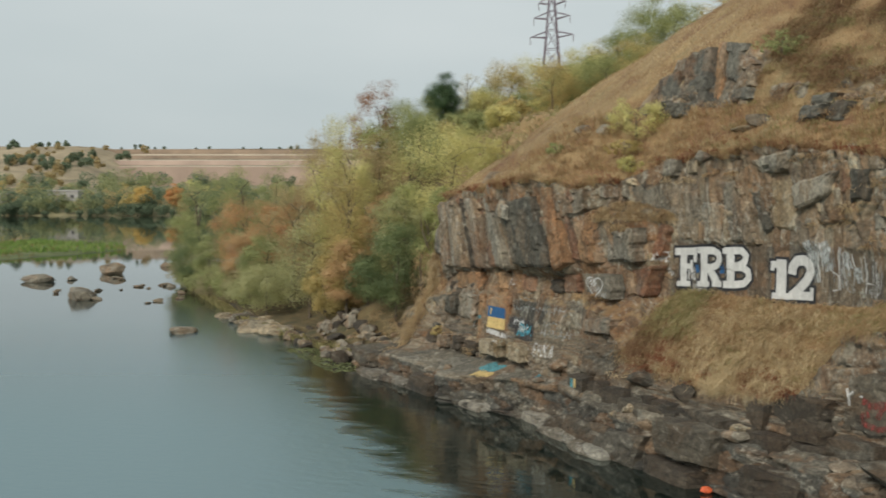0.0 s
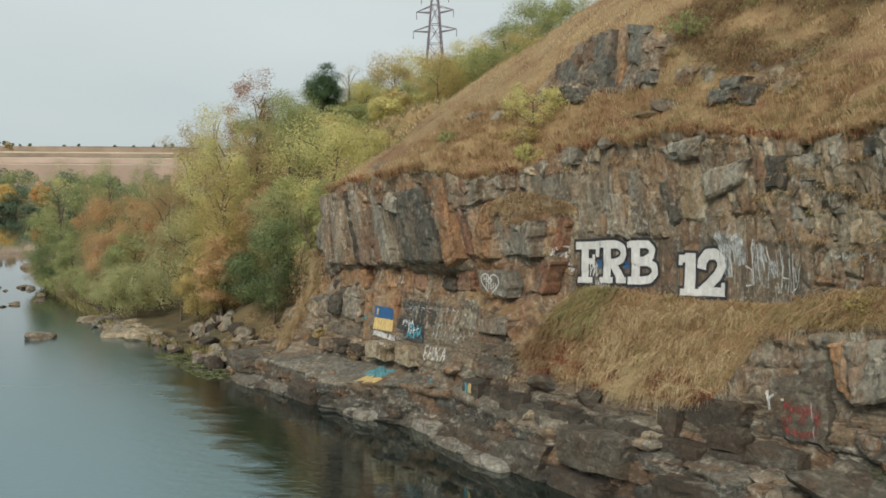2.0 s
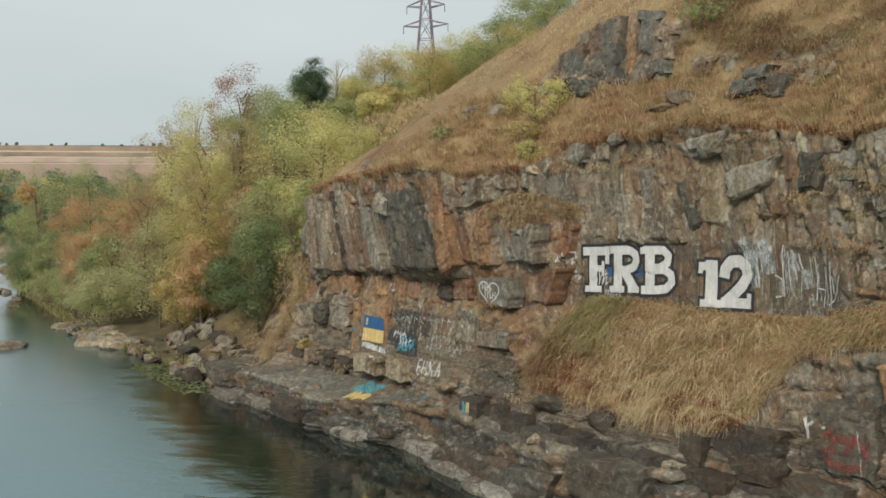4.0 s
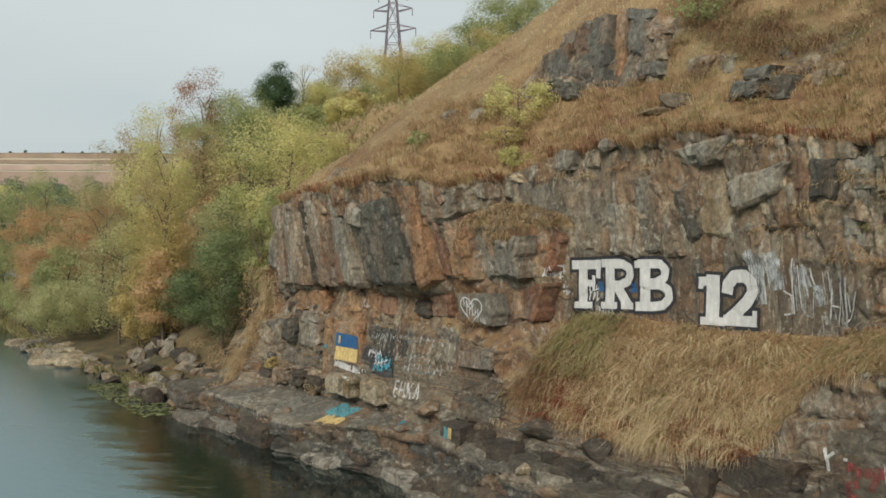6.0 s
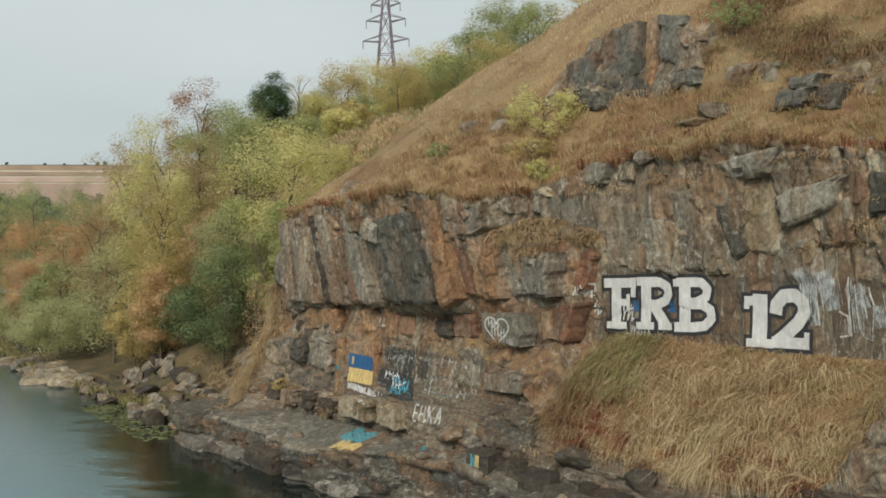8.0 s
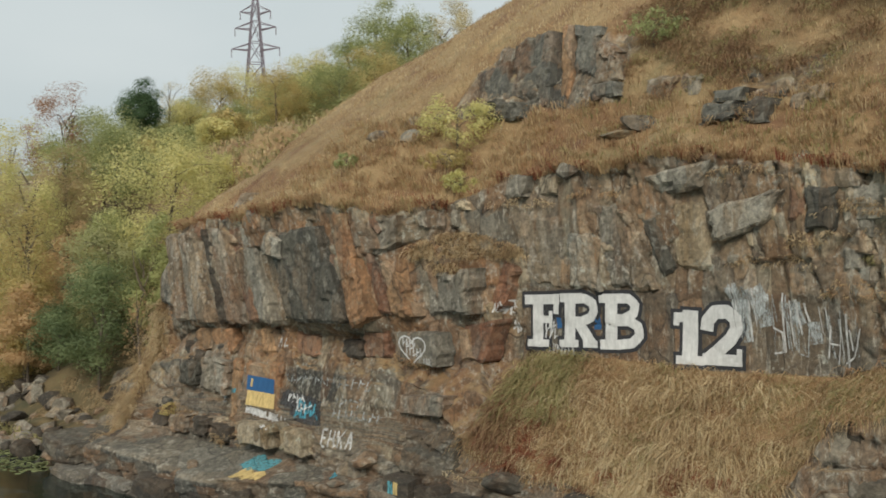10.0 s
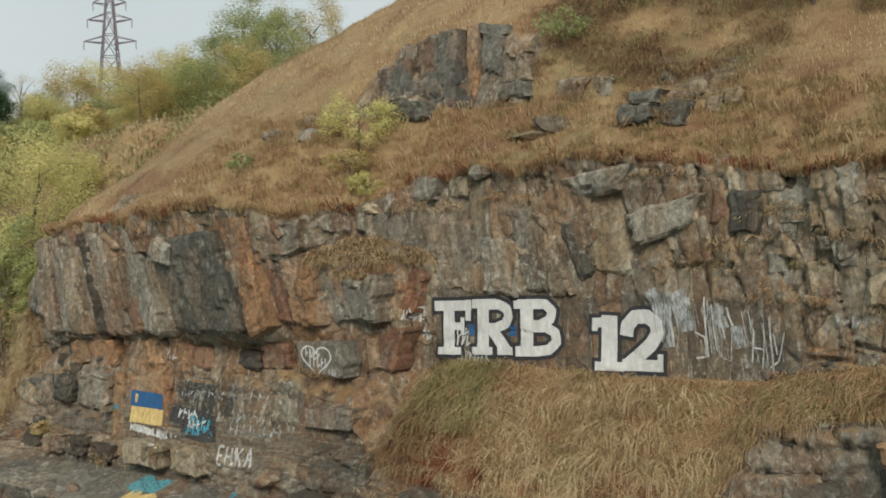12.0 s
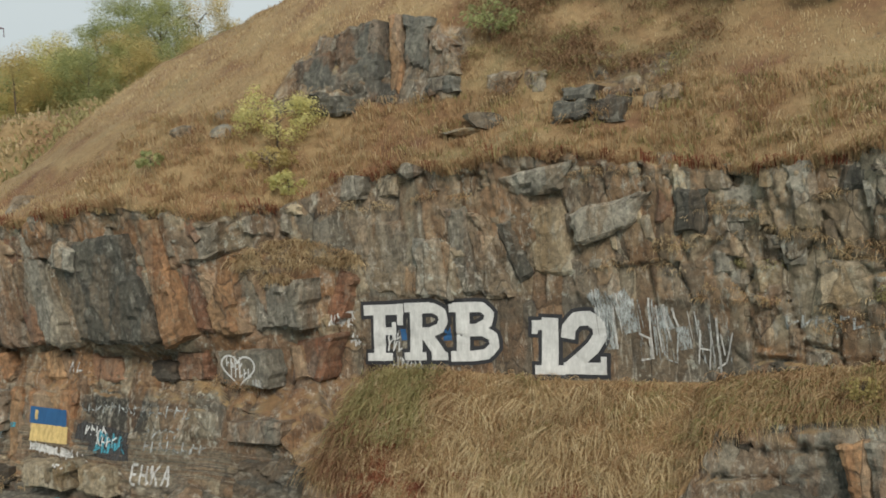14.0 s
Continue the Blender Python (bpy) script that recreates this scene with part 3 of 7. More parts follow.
    move = move * np.clip((27 - np.abs(S + 6)) / 4, 0.25, 1)
    move = move * np.clip(B / 1.5, 0.2, 1)
    D, Z = D + nd * move, Z + nz * move * np.where(B > 3, 1, 0.5)
    D = D + np.clip((-18 - S) / 4, 0, 1) * (1.6 * smooth_noise(S, 0 * S, 4.5, 71) + 0.8 * smooth_noise(S, 0 * S, 1.7, 72))
    D = D - 0.02 * np.clip(-66 - S, 0, None) ** 2
    X, Y = OX + UX * S + NX * D, OY + UY * S + NY * D
    nv, ns = S.shape
    co = np.stack([X, Y, Z], -1).reshape(-1, 3).astype(np.float32)
    i = np.arange((nv - 1) * ns).reshape(nv - 1, ns)[:, :-1]
    f = np.stack([i, i + 1, i + ns + 1, i + ns], -1).reshape(-1, 4).astype(np.int32)
    me = bpy.data.meshes.new("cliff")
    me.vertices.add(len(co))
    me.vertices.foreach_set("co", co.ravel())
    me.loops.add(f.size)
    me.loops.foreach_set("vertex_index", f.ravel())
    me.polygons.add(len(f))
    me.polygons.foreach_set("loop_start", np.arange(0, f.size, 4, dtype=np.int32))
    me.materials.append(M_CLIFF)
    # tone and hue drop on the lowest rock and the low painted wall
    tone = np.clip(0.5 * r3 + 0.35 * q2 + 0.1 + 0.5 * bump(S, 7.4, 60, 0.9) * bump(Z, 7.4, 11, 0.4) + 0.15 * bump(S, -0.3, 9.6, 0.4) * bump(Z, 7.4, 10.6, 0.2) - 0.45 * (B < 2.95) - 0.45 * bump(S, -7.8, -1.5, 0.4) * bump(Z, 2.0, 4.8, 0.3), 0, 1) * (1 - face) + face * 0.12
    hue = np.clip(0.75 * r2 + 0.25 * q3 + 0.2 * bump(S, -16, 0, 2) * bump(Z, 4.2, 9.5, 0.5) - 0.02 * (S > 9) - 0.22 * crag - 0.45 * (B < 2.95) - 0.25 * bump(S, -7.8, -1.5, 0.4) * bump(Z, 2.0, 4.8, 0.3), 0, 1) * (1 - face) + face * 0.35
    pale = np.maximum(0.75 * bump(S, 9.4, 60, 0.5) * bump(Z, 6.6, 11, 0.3), 0.4 * bump(S, -0.3, 9.6, 0.4) * bump(Z, 7.4, 10.6, 0.2))
    hue = hue * (1 - pale) + 0.53 * pale
    hue = np.where(B < 4.1, np.minimum(hue, 0.16 + 0.26 * r2), hue)
    hue = np.where((B < 5) & (S > -1.5), np.minimum(hue, 0.18 + 0.26 * r2), hue)
    floor = bump(B, 3.05, 3.97, 0.06) * bump(S, -15, 0.5, 0.6)
    hue, tone = hue * (1 - floor) + 0.25 * floor, tone * (1 - floor) + 0.45 * floor
    veg = np.clip((B - 4.2) / 0.8, 0, 1) * (1 - face)
    wet = np.clip((0.35 - Z) / 0.3, 0, 1)
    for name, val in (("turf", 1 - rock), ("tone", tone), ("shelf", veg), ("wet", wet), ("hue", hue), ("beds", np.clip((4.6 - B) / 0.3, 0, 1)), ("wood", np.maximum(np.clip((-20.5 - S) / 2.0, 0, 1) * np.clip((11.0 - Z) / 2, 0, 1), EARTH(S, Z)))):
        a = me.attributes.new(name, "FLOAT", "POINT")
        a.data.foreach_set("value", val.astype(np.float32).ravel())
    me.update(calc_edges=True)
    ob = new("cliff", me)
    tagged(ob, "weathered brown and grey river cliff with ledges under dry grass", "cliff", kind="structure")
    from mathutils.bvhtree import BVHTree
    tree = BVHTree.FromPolygons([tuple(p) for p in co.tolist()], f.tolist())
    return ob, tree, (S, D, Z, 1 - rock, co.reshape(nv, ns, 3), nd, nz)


CLIFF, TREE, SHEET = build_cliff()


def onto(s, z, off=0.015):
    """The place on the face at s and z, seen straight from the water, and its normal."""
    hit = TREE.ray_cast(at(s, 14, z), Vector((-NX, -NY, 0)))
    if hit[0] is None:
        return at(s, 2, z), Vector((NX, NY, 0))
    return hit[0] + Vector((NX, NY, 0)) * off, hit[1]


def down(s, d, off=0.0):
    """The place on the sheet under s and d, from high above."""
    hit = TREE.ray_cast(at(s, d, 60), Vector((0, 0, -1)))
    return (hit[0] + Vector((0, 0, off))) if hit[0] is not None else at(s, d, 0)


def ground(x, y):
    hit = TREE.ray_cast(Vector((x, y, 90)), Vector((0, 0, -1)))
    return hit[0].z if hit[0] is not None else 0.0


# ---- the river ----
def build_water():
    g = [-900, -500, -250, -120, -60, -30, 0, 30, 60, 120, 250, 500, 900]
    h = [-300, -150, -60, -20, 20, 60, 100, 160, 240, 340, 460, 600, 800]
    v = [(x, y, 0.0) for y in h for x in g]
    w = len(g)
    f = [(r * w + c, r * w + c + 1, (r + 1) * w + c + 1, (r + 1) * w + c) for r in range(len(h) - 1) for c in range(w - 1)]
    mesh_ob("water", v, f, water_mat(), label="still green-grey river water with faint ripples", category="river", kind="structure")


build_water()


# ---- loose and jointed rock: slabs that stand proud of the face ----


def depth_at(s, z):
    hit = TREE.ray_cast(at(s, 14, z), Vector((-NX, -NY, 0)))[0]
    return (hit.x - OX) * NX + (hit.y - OY) * NY if hit is not None else 0.0


def fracture(s, z, seed, wide=0.62, tall=1.05):
    """Stepped joint relief of a broken rock face, about a hand deep, for arrays."""
    wob = 0.25 * smooth_noise(s, z, 0.9, seed % 50 + 3)
    r1, r2, r3, dx, dy, j1 = blocks(s + 0.27 * z + wob, z + 0.1 * s, wide, tall, seed % 60 + 100)
    q1, q2, q3, ex, ey, j2 = blocks(s + 0.27 * z + wob + 5.3, z - 0.15 * s + 2.1, wide * 0.42, tall * 0.36, seed % 60 + 170)
    big = 0.20 * (r1 - 0.5) + 0.20 * dx * (r2 - 0.4) - 0.16 * dy * (r3 - 0.3)
    small = 0.075 * (q1 - 0.5) + 0.07 * ex * (q2 - 0.5) - 0.05 * ey * q3
    return big + small - 0.09 * np.exp(-(j1 / 0.06) ** 2) - 0.03 * np.exp(-(j2 / 0.07) ** 2)


def slab(name, quad, out, material, parent=None, label="", category="", group="", rough=0.03, thick=0.7, fine=0.11, seed=0):
    """A rock slab over the quad (s, z: foot left, foot right, top right, top left), out metres proud of the face, with a broken face and chipped outline."""
    rng = np.random.RandomState(seed + 17)
    (a, b), (c, d), (e, f), (g, h) = quad
    low = np.median([depth_at(a + (c - a) * t, b + (d - b) * t + 0.1) for t in (0.2, 0.5, 0.8)])
    mid = np.median([depth_at((a + c + e + g) / 4 + o, (b + d + f + h) / 4) for o in (-0.15, 0, 0.15)])
    high = np.median([depth_at(g + (e - g) * t, h + (f - h) * t - 0.1) for t in (0.2, 0.5, 0.8)])
    lo, hi = 0.5 * (low + mid) + out, 0.5 * (high + mid) + out
    w, t = math.hypot(c - a, d - b), math.hypot(g - a, h - b)
    nx, ny = max(3, min(34, int(w / fine))), max(3, min(34, int(t / fine)))
    p, q = np.meshgrid(np.arange(nx + 1) / nx, np.arange(ny + 1) / ny)
    s = (a * (1 - p) + c * p) * (1 - q) + (g * (1 - p) + e * p) * q
    z = (b * (1 - p) + d * p) * (1 - q) + (h * (1 - p) + f * p) * q
    # chipped, angular outline: whole stretches of an edge break away
    side = np.clip(np.abs(p - 0.5) * 2, 0, 1) ** 3 * np.sign(p - 0.5)
    rise = np.clip(np.abs(q - 0.5) * 2, 0, 1) ** 3 * np.sign(q - 0.5)
    cut_s = np.repeat(rng.rand(2, 9), 8, axis=1)
    cut_z = np.repeat(rng.rand(2, 9), 8, axis=1)
    row, col = np.clip((q * 40 + 9 * rng.rand()).astype(int), 0, 71), np.clip((p * 30 + 9 * rng.rand()).astype(int), 0, 71)
    s = s - side * 0.13 * min(1.0, w) * cut_s[(p > 0.5).astype(int), row] + 0.08 * min(1.0, w) * smooth_noise(s + 40 + seed % 7, z + 40, 0.8, seed % 40 + 1)
    z = z - rise * 0.15 * min(1.0, t) * cut_z[(q > 0.5).astype(int), col] + 0.08 * min(1.0, t) * smooth_noise(s + 60, z + 60 + seed % 5, 0.7, seed % 40 + 2)
    gain = 0.85 if rough > 0.045 else 0.5 if rough > 0.025 else (0.34 if rough > 0.0065 else 0.08)
    gain *= min(1.0, 0.45 + 0.35 * min(w, t))
    skew = 0.12 * (rng.rand(4) - 0.5)
    dd = lo * (1 - q) + hi * q + gain * fracture(s, z, seed) + rough * 0.6 * (rng.rand(*s.shape) - 0.5) + 0.25 * skew[0] * (p - 0.5) * w + 0.5 * skew[1] * (q - 0.5)
    edge = (p == 0) | (p == 1) | (q == 0) | (q == 1)
    dd = dd - edge * (0.05 + 0.07 * rng.rand(*s.shape))
    v = [at(x, y, k) for x, y, k in zip(s.ravel(), dd.ravel(), z.ravel())]
    faces = []
    n = (nx + 1) * (ny + 1)
    for j in range(ny):
        for i in range(nx):
            k = j * (nx + 1) + i
            faces.append((k, k + 1, k + nx + 2, k + nx + 1))
    ring = [i for i in range(nx + 1)] + [j * (nx + 1) + nx for j in range(1, ny + 1)] + [ny * (nx + 1) + i for i in range(nx - 1, -1, -1)] + [j * (nx + 1) for j in range(ny - 1, 0, -1)]
    for k in ring:
        v.append(v[k] - Vector((NX, NY, 0)) * thick)
    for r in range(len(ring)):
        o = (r + 1) % len(ring)
        faces.append((ring[r], n + r, n + o, ring[o]))
    return mesh_ob(name, v, faces, material, parent, label=label, category=category, group=group)


CLIFF_SLABS = "rock slabs of the river cliff"


def hero(label, quad, out, material, name="rock_slab", **more):
    if quad[0][0] > 8 and quad[0][1] > 6.5:
        out *= 0.45
    return slab(name, quad, out, material, label=label, category="rock slab", group=CLIFF_SLABS, seed=int(abs(quad[0][0]) * 100), **more)


# the overhanging left buttress
hero("blackish leaning slab patched with pale lichen", [(-7.5, 6.0), (-4.3, 6.15), (-5.3, 9.1), (-8.0, 8.9)], 0.36, M_DARK, rough=0.03)
hero("pale lichen-crusted patch on the dark slab", [(-8.1, 8.15), (-7.2, 7.95), (-7.0, 8.75), (-7.7, 9.0)], 0.42, M_ASH, rough=0.03, thick=0.4)
hero("tall ochre slab leaning against the dark one", [(-4.35, 5.95), (-3.6, 6.3), (-4.25, 9.5), (-5.1, 9.45)], 0.38, M_OCHRE)
hero("narrow rust-red slab in a recess", [(-3.6, 6.35), (-3.1, 6.4), (-3.9, 8.75), (-4.3, 8.8)], 0.1, M_RUST)
hero("brown and ochre slab beside the rust streak", [(-3.15, 6.4), (-2.2, 6.45), (-2.95, 8.05), (-3.55, 8.1)], 0.26, M_OCHRE)
hero("grey slab with a rusty edge above the overhang", [(-2.3, 6.4), (-0.75, 6.5), (-0.5, 7.9), (-2.3, 7.75)], 0.34, M_GREY)
hero("rust-brown block under the grass shelf", [(-0.8, 6.5), (-0.15, 6.7), (0.15, 7.9), (-0.4, 8.1)], 0.28, M_RUST)
hero("brown block below the turf edge", [(-3.8, 8.1), (-2.7, 8.35), (-2.5, 9.4), (-3.85, 9.4)], 0.1, M_BROWN)
for off in (0.0, 0.45, 0.85):
    hero("small grey upright block in a row of three", [(-2.4 + off, 8.95), (-2.02 + off, 8.95), (-2.04 + off, 9.5), (-2.42 + off, 9.5)], 0.12, M_GREY, fine=0.1)
hero("pale upright block at the end of the overhang", [(-0.95, 6.05), (-0.3, 6.1), (-0.5, 6.95), (-0.9, 6.9)], 0.25, M_PALE)
hero("ochre column in the shadow of the overhang", [(-1.2, 5.1), (-0.7, 5.2), (-1.1, 6.15), (-1.55, 6.2)], 0.2, M_OCHRE)
hero("dark grey face below the overhang with a painted heart", [(-3.35, 4.9), (-1.5, 4.95), (-1.6, 6.1), (-3.4, 6.05)], 0.4, M_GREY, rough=0.004)
for q, m in enumerate((M_BROWN, M_GREY, M_BROWN, M_LOW, M_GREY, M_RUST, M_GREY, M_BROWN)):
    x = -15.6 + q * 1.0
    hero("long grey-brown slab leaning in the buttress", [(x + 0.7, 5.45 + 0.06 * q), (x + 1.55, 5.5 + 0.06 * q), (x + 0.75, 8.75 + 0.07 * q), (x - 0.1, 8.7 + 0.07 * q)], (0.24, 0.1, 0.3, 0.16, 0.22, 0.08, 0.26, 0.14)[q], m, rough=0.02)
hero("rust-red face in the shade beside the heart", [(-1.45, 5.0), (-0.3, 5.2), (-0.1, 6.5), (-1.5, 6.3)], 0.22, M_RUST)
hero("rust-stained block under the overhang", [(-4.6, 5.0), (-3.5, 5.0), (-3.5, 6.0), (-4.7, 6.0)], 0.12, M_RUST)
hero("dark grey squared block under the overhang", [(-5.6, 5.0), (-4.5, 5.0), (-4.6, 5.6), (-5.6, 5.6)], 0.28, M_LOW)
# the wall over the large letters
hero("smooth brown wall slab above the painted letters", [(0.3, 7.35), (1.6, 7.3), (1.55, 9.4), (-0.9, 9.2)], 0.1, M_BROWN, rough=0.012)
hero("pale block at the top of the wall", [(-0.7, 9.75), (0.4, 9.82), (0.45, 10.5), (-0.7, 10.5)], 0.2, M_GREY)
hero("pinkish block at the top of the wall", [(0.42, 9.82), (1.6, 9.87), (1.65, 10.5), (0.42, 10.52)], 0.16, M_PALE)
hero("grey slab in the middle of the wall", [(1.75, 7.3), (2.9, 7.3), (2.55, 8.9), (1.7, 9.0)], 0.14, M_ASH, rough=0.02)
hero("rust-streaked grey slab in the wall", [(2.9, 7.35), (3.9, 7.4), (3.2, 9.7), (2.45, 9.7)], 0.05, M_GREY, rough=0.02)
hero("cracked grey slab leaning in the wall", [(3.7, 7.3), (4.5, 7.4), (3.7, 9.5), (3.1, 9.6)], 0.2, M_BROWN, rough=0.03)
hero("dark stripe of smooth rock", [(4.6, 7.7), (5.0, 7.9), (4.45, 9.3), (3.8, 9.35)], 0.08, M_DARK, rough=0.012)
hero("tall pale yellow pillar slab", [(4.95, 7.85), (6.15, 8.0), (5.8, 9.75), (4.6, 9.7)], 0.08, M_PALE, rough=0.02)
hero("whitish cap rock under the turf", [(4.6, 9.8), (5.85, 9.9), (6.25, 10.7), (4.2, 10.4)], 0.36, M_ASH, rough=0.06)
hero("dark red crevice beside the tilted slab", [(8.0, 9.1), (8.55, 9.2), (8.6, 10.1), (8.1, 10.15)], 0.02, M_RUST)
hero("tilted grey slab over a dark crack", [(6.1, 8.6), (7.55, 9.1), (8.1, 10.0), (5.95, 9.5)], 0.34, M_ASH, rough=0.02)
hero("dark grey block split from the wall", [(8.55, 8.85), (9.25, 8.92), (9.35, 10.0), (8.5, 9.98)], 0.4, M_DARK, rough=0.03)
hero("greenish grey block in the broken wall", [(9.3, 9.0), (10.2, 9.1), (10.3, 10.1), (9.4, 10.1)], 0.25, M_ASH, rough=0.04)
hero("smooth pale plate among broken rock", [(10.35, 7.55), (11.05, 7.65), (10.95, 8.5), (10.2, 8.45)], 0.34, M_PALE, rough=0.012)
hero("small grey block over a grassy shelf", [(9.3, 8.0), (9.85, 8.03), (9.85, 8.7), (9.35, 8.65)], 0.28, M_ASH)
hero("grey column at the turf edge", [(11.2, 9.3), (11.75, 9.7), (11.65, 10.45), (10.95, 10.45)], 0.3, M_ASH, rough=0.05)
hero("dark block at the turf edge", [(12.05, 9.8), (12.75, 9.8), (12.75, 10.35), (12.05, 10.35)], 0.3, M_DARK)
hero("pale lichen-crusted block in the broken wall", [(11.6, 7.4), (12.7, 7.5), (12.6, 8.5), (11.5, 8.45)], 0.3, M_PALE, rough=0.03)
hero("pale yellowish block over a grassy shelf", [(12.9, 8.9), (14.0, 9.0), (13.9, 9.9), (12.8, 9.85)], 0.3, M_PALE, rough=0.04)
hero("pale rounded block in the broken wall", [(10.3, 9.0), (11.1, 9.1), (11.0, 9.75), (10.2, 9.75)], 0.3, M_PALE, rough=0.05)
hero("weathered pale block near the cliff end", [(13.1, 7.3), (14.3, 7.4), (14.2, 8.4), (13.0, 8.3)], 0.3, M_ASH, rough=0.04)
# the lower graffiti wall and its blocks
hero("big grey step block below the heart", [(-2.4, 3.6), (-0.6, 3.75), (-0.45, 4.42), (-2.45, 4.3)], 0.35, M_GREY, rough=0.02, thick=1.0)
hero("grey block standing on the rock floor", [(-1.9, 1.95), (0.3, 2.1), (0.2, 3.5), (-1.8, 3.45)], 0.3, M_LEDGE, rough=0.05, thick=1.0)
hero("painted boulder leaning on the wall", [(-9.3, 1.9), (-7.5, 1.9), (-7.3, 2.8), (-9.4, 2.75)], 0.75, M_PALE, rough=0.06, thick=1.4)
hero("whitewashed boulder leaning on the wall", [(-7.2, 1.95), (-5.75, 1.95), (-6.0, 2.75), (-7.2, 2.85)], 0.5, M_PALE, rough=0.05, thick=1.2)
hero("dark rounded block left of the flag", [(-14.0, 3.3), (-12.9, 3.3), (-12.8, 4.3), (-13.9, 4.3)], 0.35, M_DARK, rough=0.05)
hero("grey block left of the flag", [(-12.7, 3.2), (-10.9, 3.2), (-10.9, 4.5), (-12.6, 4.6)], 0.25, M_GREY, rough=0.05)
hero("ochre stained slab beside the flag", [(-10.9, 2.4), (-10.1, 2.5), (-10.3, 4.6), (-10.9, 4.6)], 0.12, M_OCHRE)
hero("ochre face above the flag", [(-10.6, 4.7), (-8.2, 4.8), (-8.9, 5.75), (-11.2, 5.6)], 0.18, M_OCHRE)
hero("ochre block low in the buttress", [(-13.4, 4.45), (-10.9, 4.6), (-11.3, 5.5), (-13.9, 5.3)], 0.16, M_OCHRE)
hero("rust-stained block low in the buttress", [(-8.1, 4.8), (-6.3, 4.9), (-6.7, 5.65), (-8.7, 5.7)], 0.12, M_RUST)
hero("orange-brown painted wall", [(-10.1, 2.75), (-7.9, 2.85), (-7.9, 4.6), (-10.2, 4.55)], 0.1, M_OCHRE, rough=0.006)
for q in range(4):
    x = -15.2 + q * 1.25
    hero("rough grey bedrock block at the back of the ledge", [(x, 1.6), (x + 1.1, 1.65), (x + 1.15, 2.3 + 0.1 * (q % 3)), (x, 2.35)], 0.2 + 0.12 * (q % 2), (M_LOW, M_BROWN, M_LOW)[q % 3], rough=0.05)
# the low right-hand rocks
hero("huge overhanging boulder with an orange flank", [(13.1, 3.6), (15.0, 4.3), (15.2, 5.6), (12.8, 5.3)], 0.5, M_GREY, rough=0.04, thick=1.6)
hero("orange flank of the overhanging boulder", [(12.6, 3.9), (13.1, 3.7), (12.9, 5.3), (12.3, 5.2)], 0.35, M_OCHRE, rough=0.03, thick=1.2)
hero("dark wall with red and white paint", [(10.4, 2.4), (12.6, 2.4), (12.4, 4.2), (10.4, 4.2)], 0.15, M_LEDGE, rough=0.01)
hero("smooth brown slab under the grass", [(9.0, 2.0), (10.3, 2.1), (10.3, 3.2), (9.1, 3.1)], 0.15, M_LOW, rough=0.015)


def ledge_block(label, s0, s1, d0, d1, z0, z1, material, tilt=0.0, dip=0.0, seed=0, cut=0.12):
    """A squared block of bedrock with a flat worn top and chipped edges."""
    rng = np.random.RandomState(seed + 300)
    w, dd, h = s1 - s0, d1 - d0, z1 - z0
    bm = bmesh.new()
    bmesh.ops.create_cube(bm, size=1.0)
    bmesh.ops.subdivide_edges(bm, edges=list(bm.edges), cuts=max(2, min(5, int(max(w, h) / 0.45))), use_grid_fill=True)
    for v in bm.verts:
        x, y, z = v.co.x * 2, v.co.y * 2, v.co.z * 2
        edge = sum(1 for q in (x, y, z) if abs(q) > 0.98)
        k = 1 - cut * 0.35 * max(0, edge - 1) * (0.5 + rng.rand())
        p = Vector((x * k * w / 2, y * k * dd / 2, z * k * h / 2))
        c = Vector((p.x + s0, p.y, p.z + seed))
        p += Vector((noise.noise(c * 1.1), noise.noise(c * 1.1 + Vector((7, 1, 3))), 0.5 * noise.noise(c * 1.3 + Vector((2, 8, 5))))) * 0.13
        p += Vector(rng.normal(size=3)) * 0.012
        p.z += tilt * p.x + dip * p.y
        v.co = at(0.5 * (s0 + s1) + p.x, 0.5 * (d0 + d1) + p.y, 0.5 * (z0 + z1) + p.z)
    bmesh.ops.recalc_face_normals(bm, faces=list(bm.faces))
    me = bpy.data.meshes.new("rock_slab")
    bm.to_mesh(me)
    bm.free()
    me.materials.append(material)
    return tagged(new("rock_slab", me), label, "rock slab", CLIFF_SLABS)


x = -1.3
for q, w in enumerate((1.1, 0.7, 1.3, 0.9, 0.6, 1.2, 0.8, 1.0, 0.7, 1.1)):
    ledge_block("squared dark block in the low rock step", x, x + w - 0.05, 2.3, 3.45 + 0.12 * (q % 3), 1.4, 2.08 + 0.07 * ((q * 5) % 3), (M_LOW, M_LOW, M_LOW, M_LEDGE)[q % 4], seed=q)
    x += w
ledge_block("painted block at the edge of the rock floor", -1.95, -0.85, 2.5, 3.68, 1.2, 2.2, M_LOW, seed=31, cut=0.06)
ledge_block("lichen-topped block jutting over the shore", 4.5, 7.4, 3.0, 4.4, 0.7, 1.88, M_LEDGE, 0.03, 0.05, seed=21)
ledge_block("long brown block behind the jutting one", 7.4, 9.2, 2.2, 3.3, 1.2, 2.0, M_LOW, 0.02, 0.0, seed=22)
ledge_block("dark ledge at the waterline", 4.2, 6.6, 2.8, 4.6, -0.5, 0.5, M_LOW, 0.0, 0.0, seed=23)
ledge_block("dark ledge at the waterline", 6.4, 8.6, 2.4, 3.6, -0.5, 0.85, M_LOW, 0.02, 0.0, seed=24)
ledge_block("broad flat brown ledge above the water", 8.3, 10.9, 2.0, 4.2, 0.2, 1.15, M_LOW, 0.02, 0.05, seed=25)
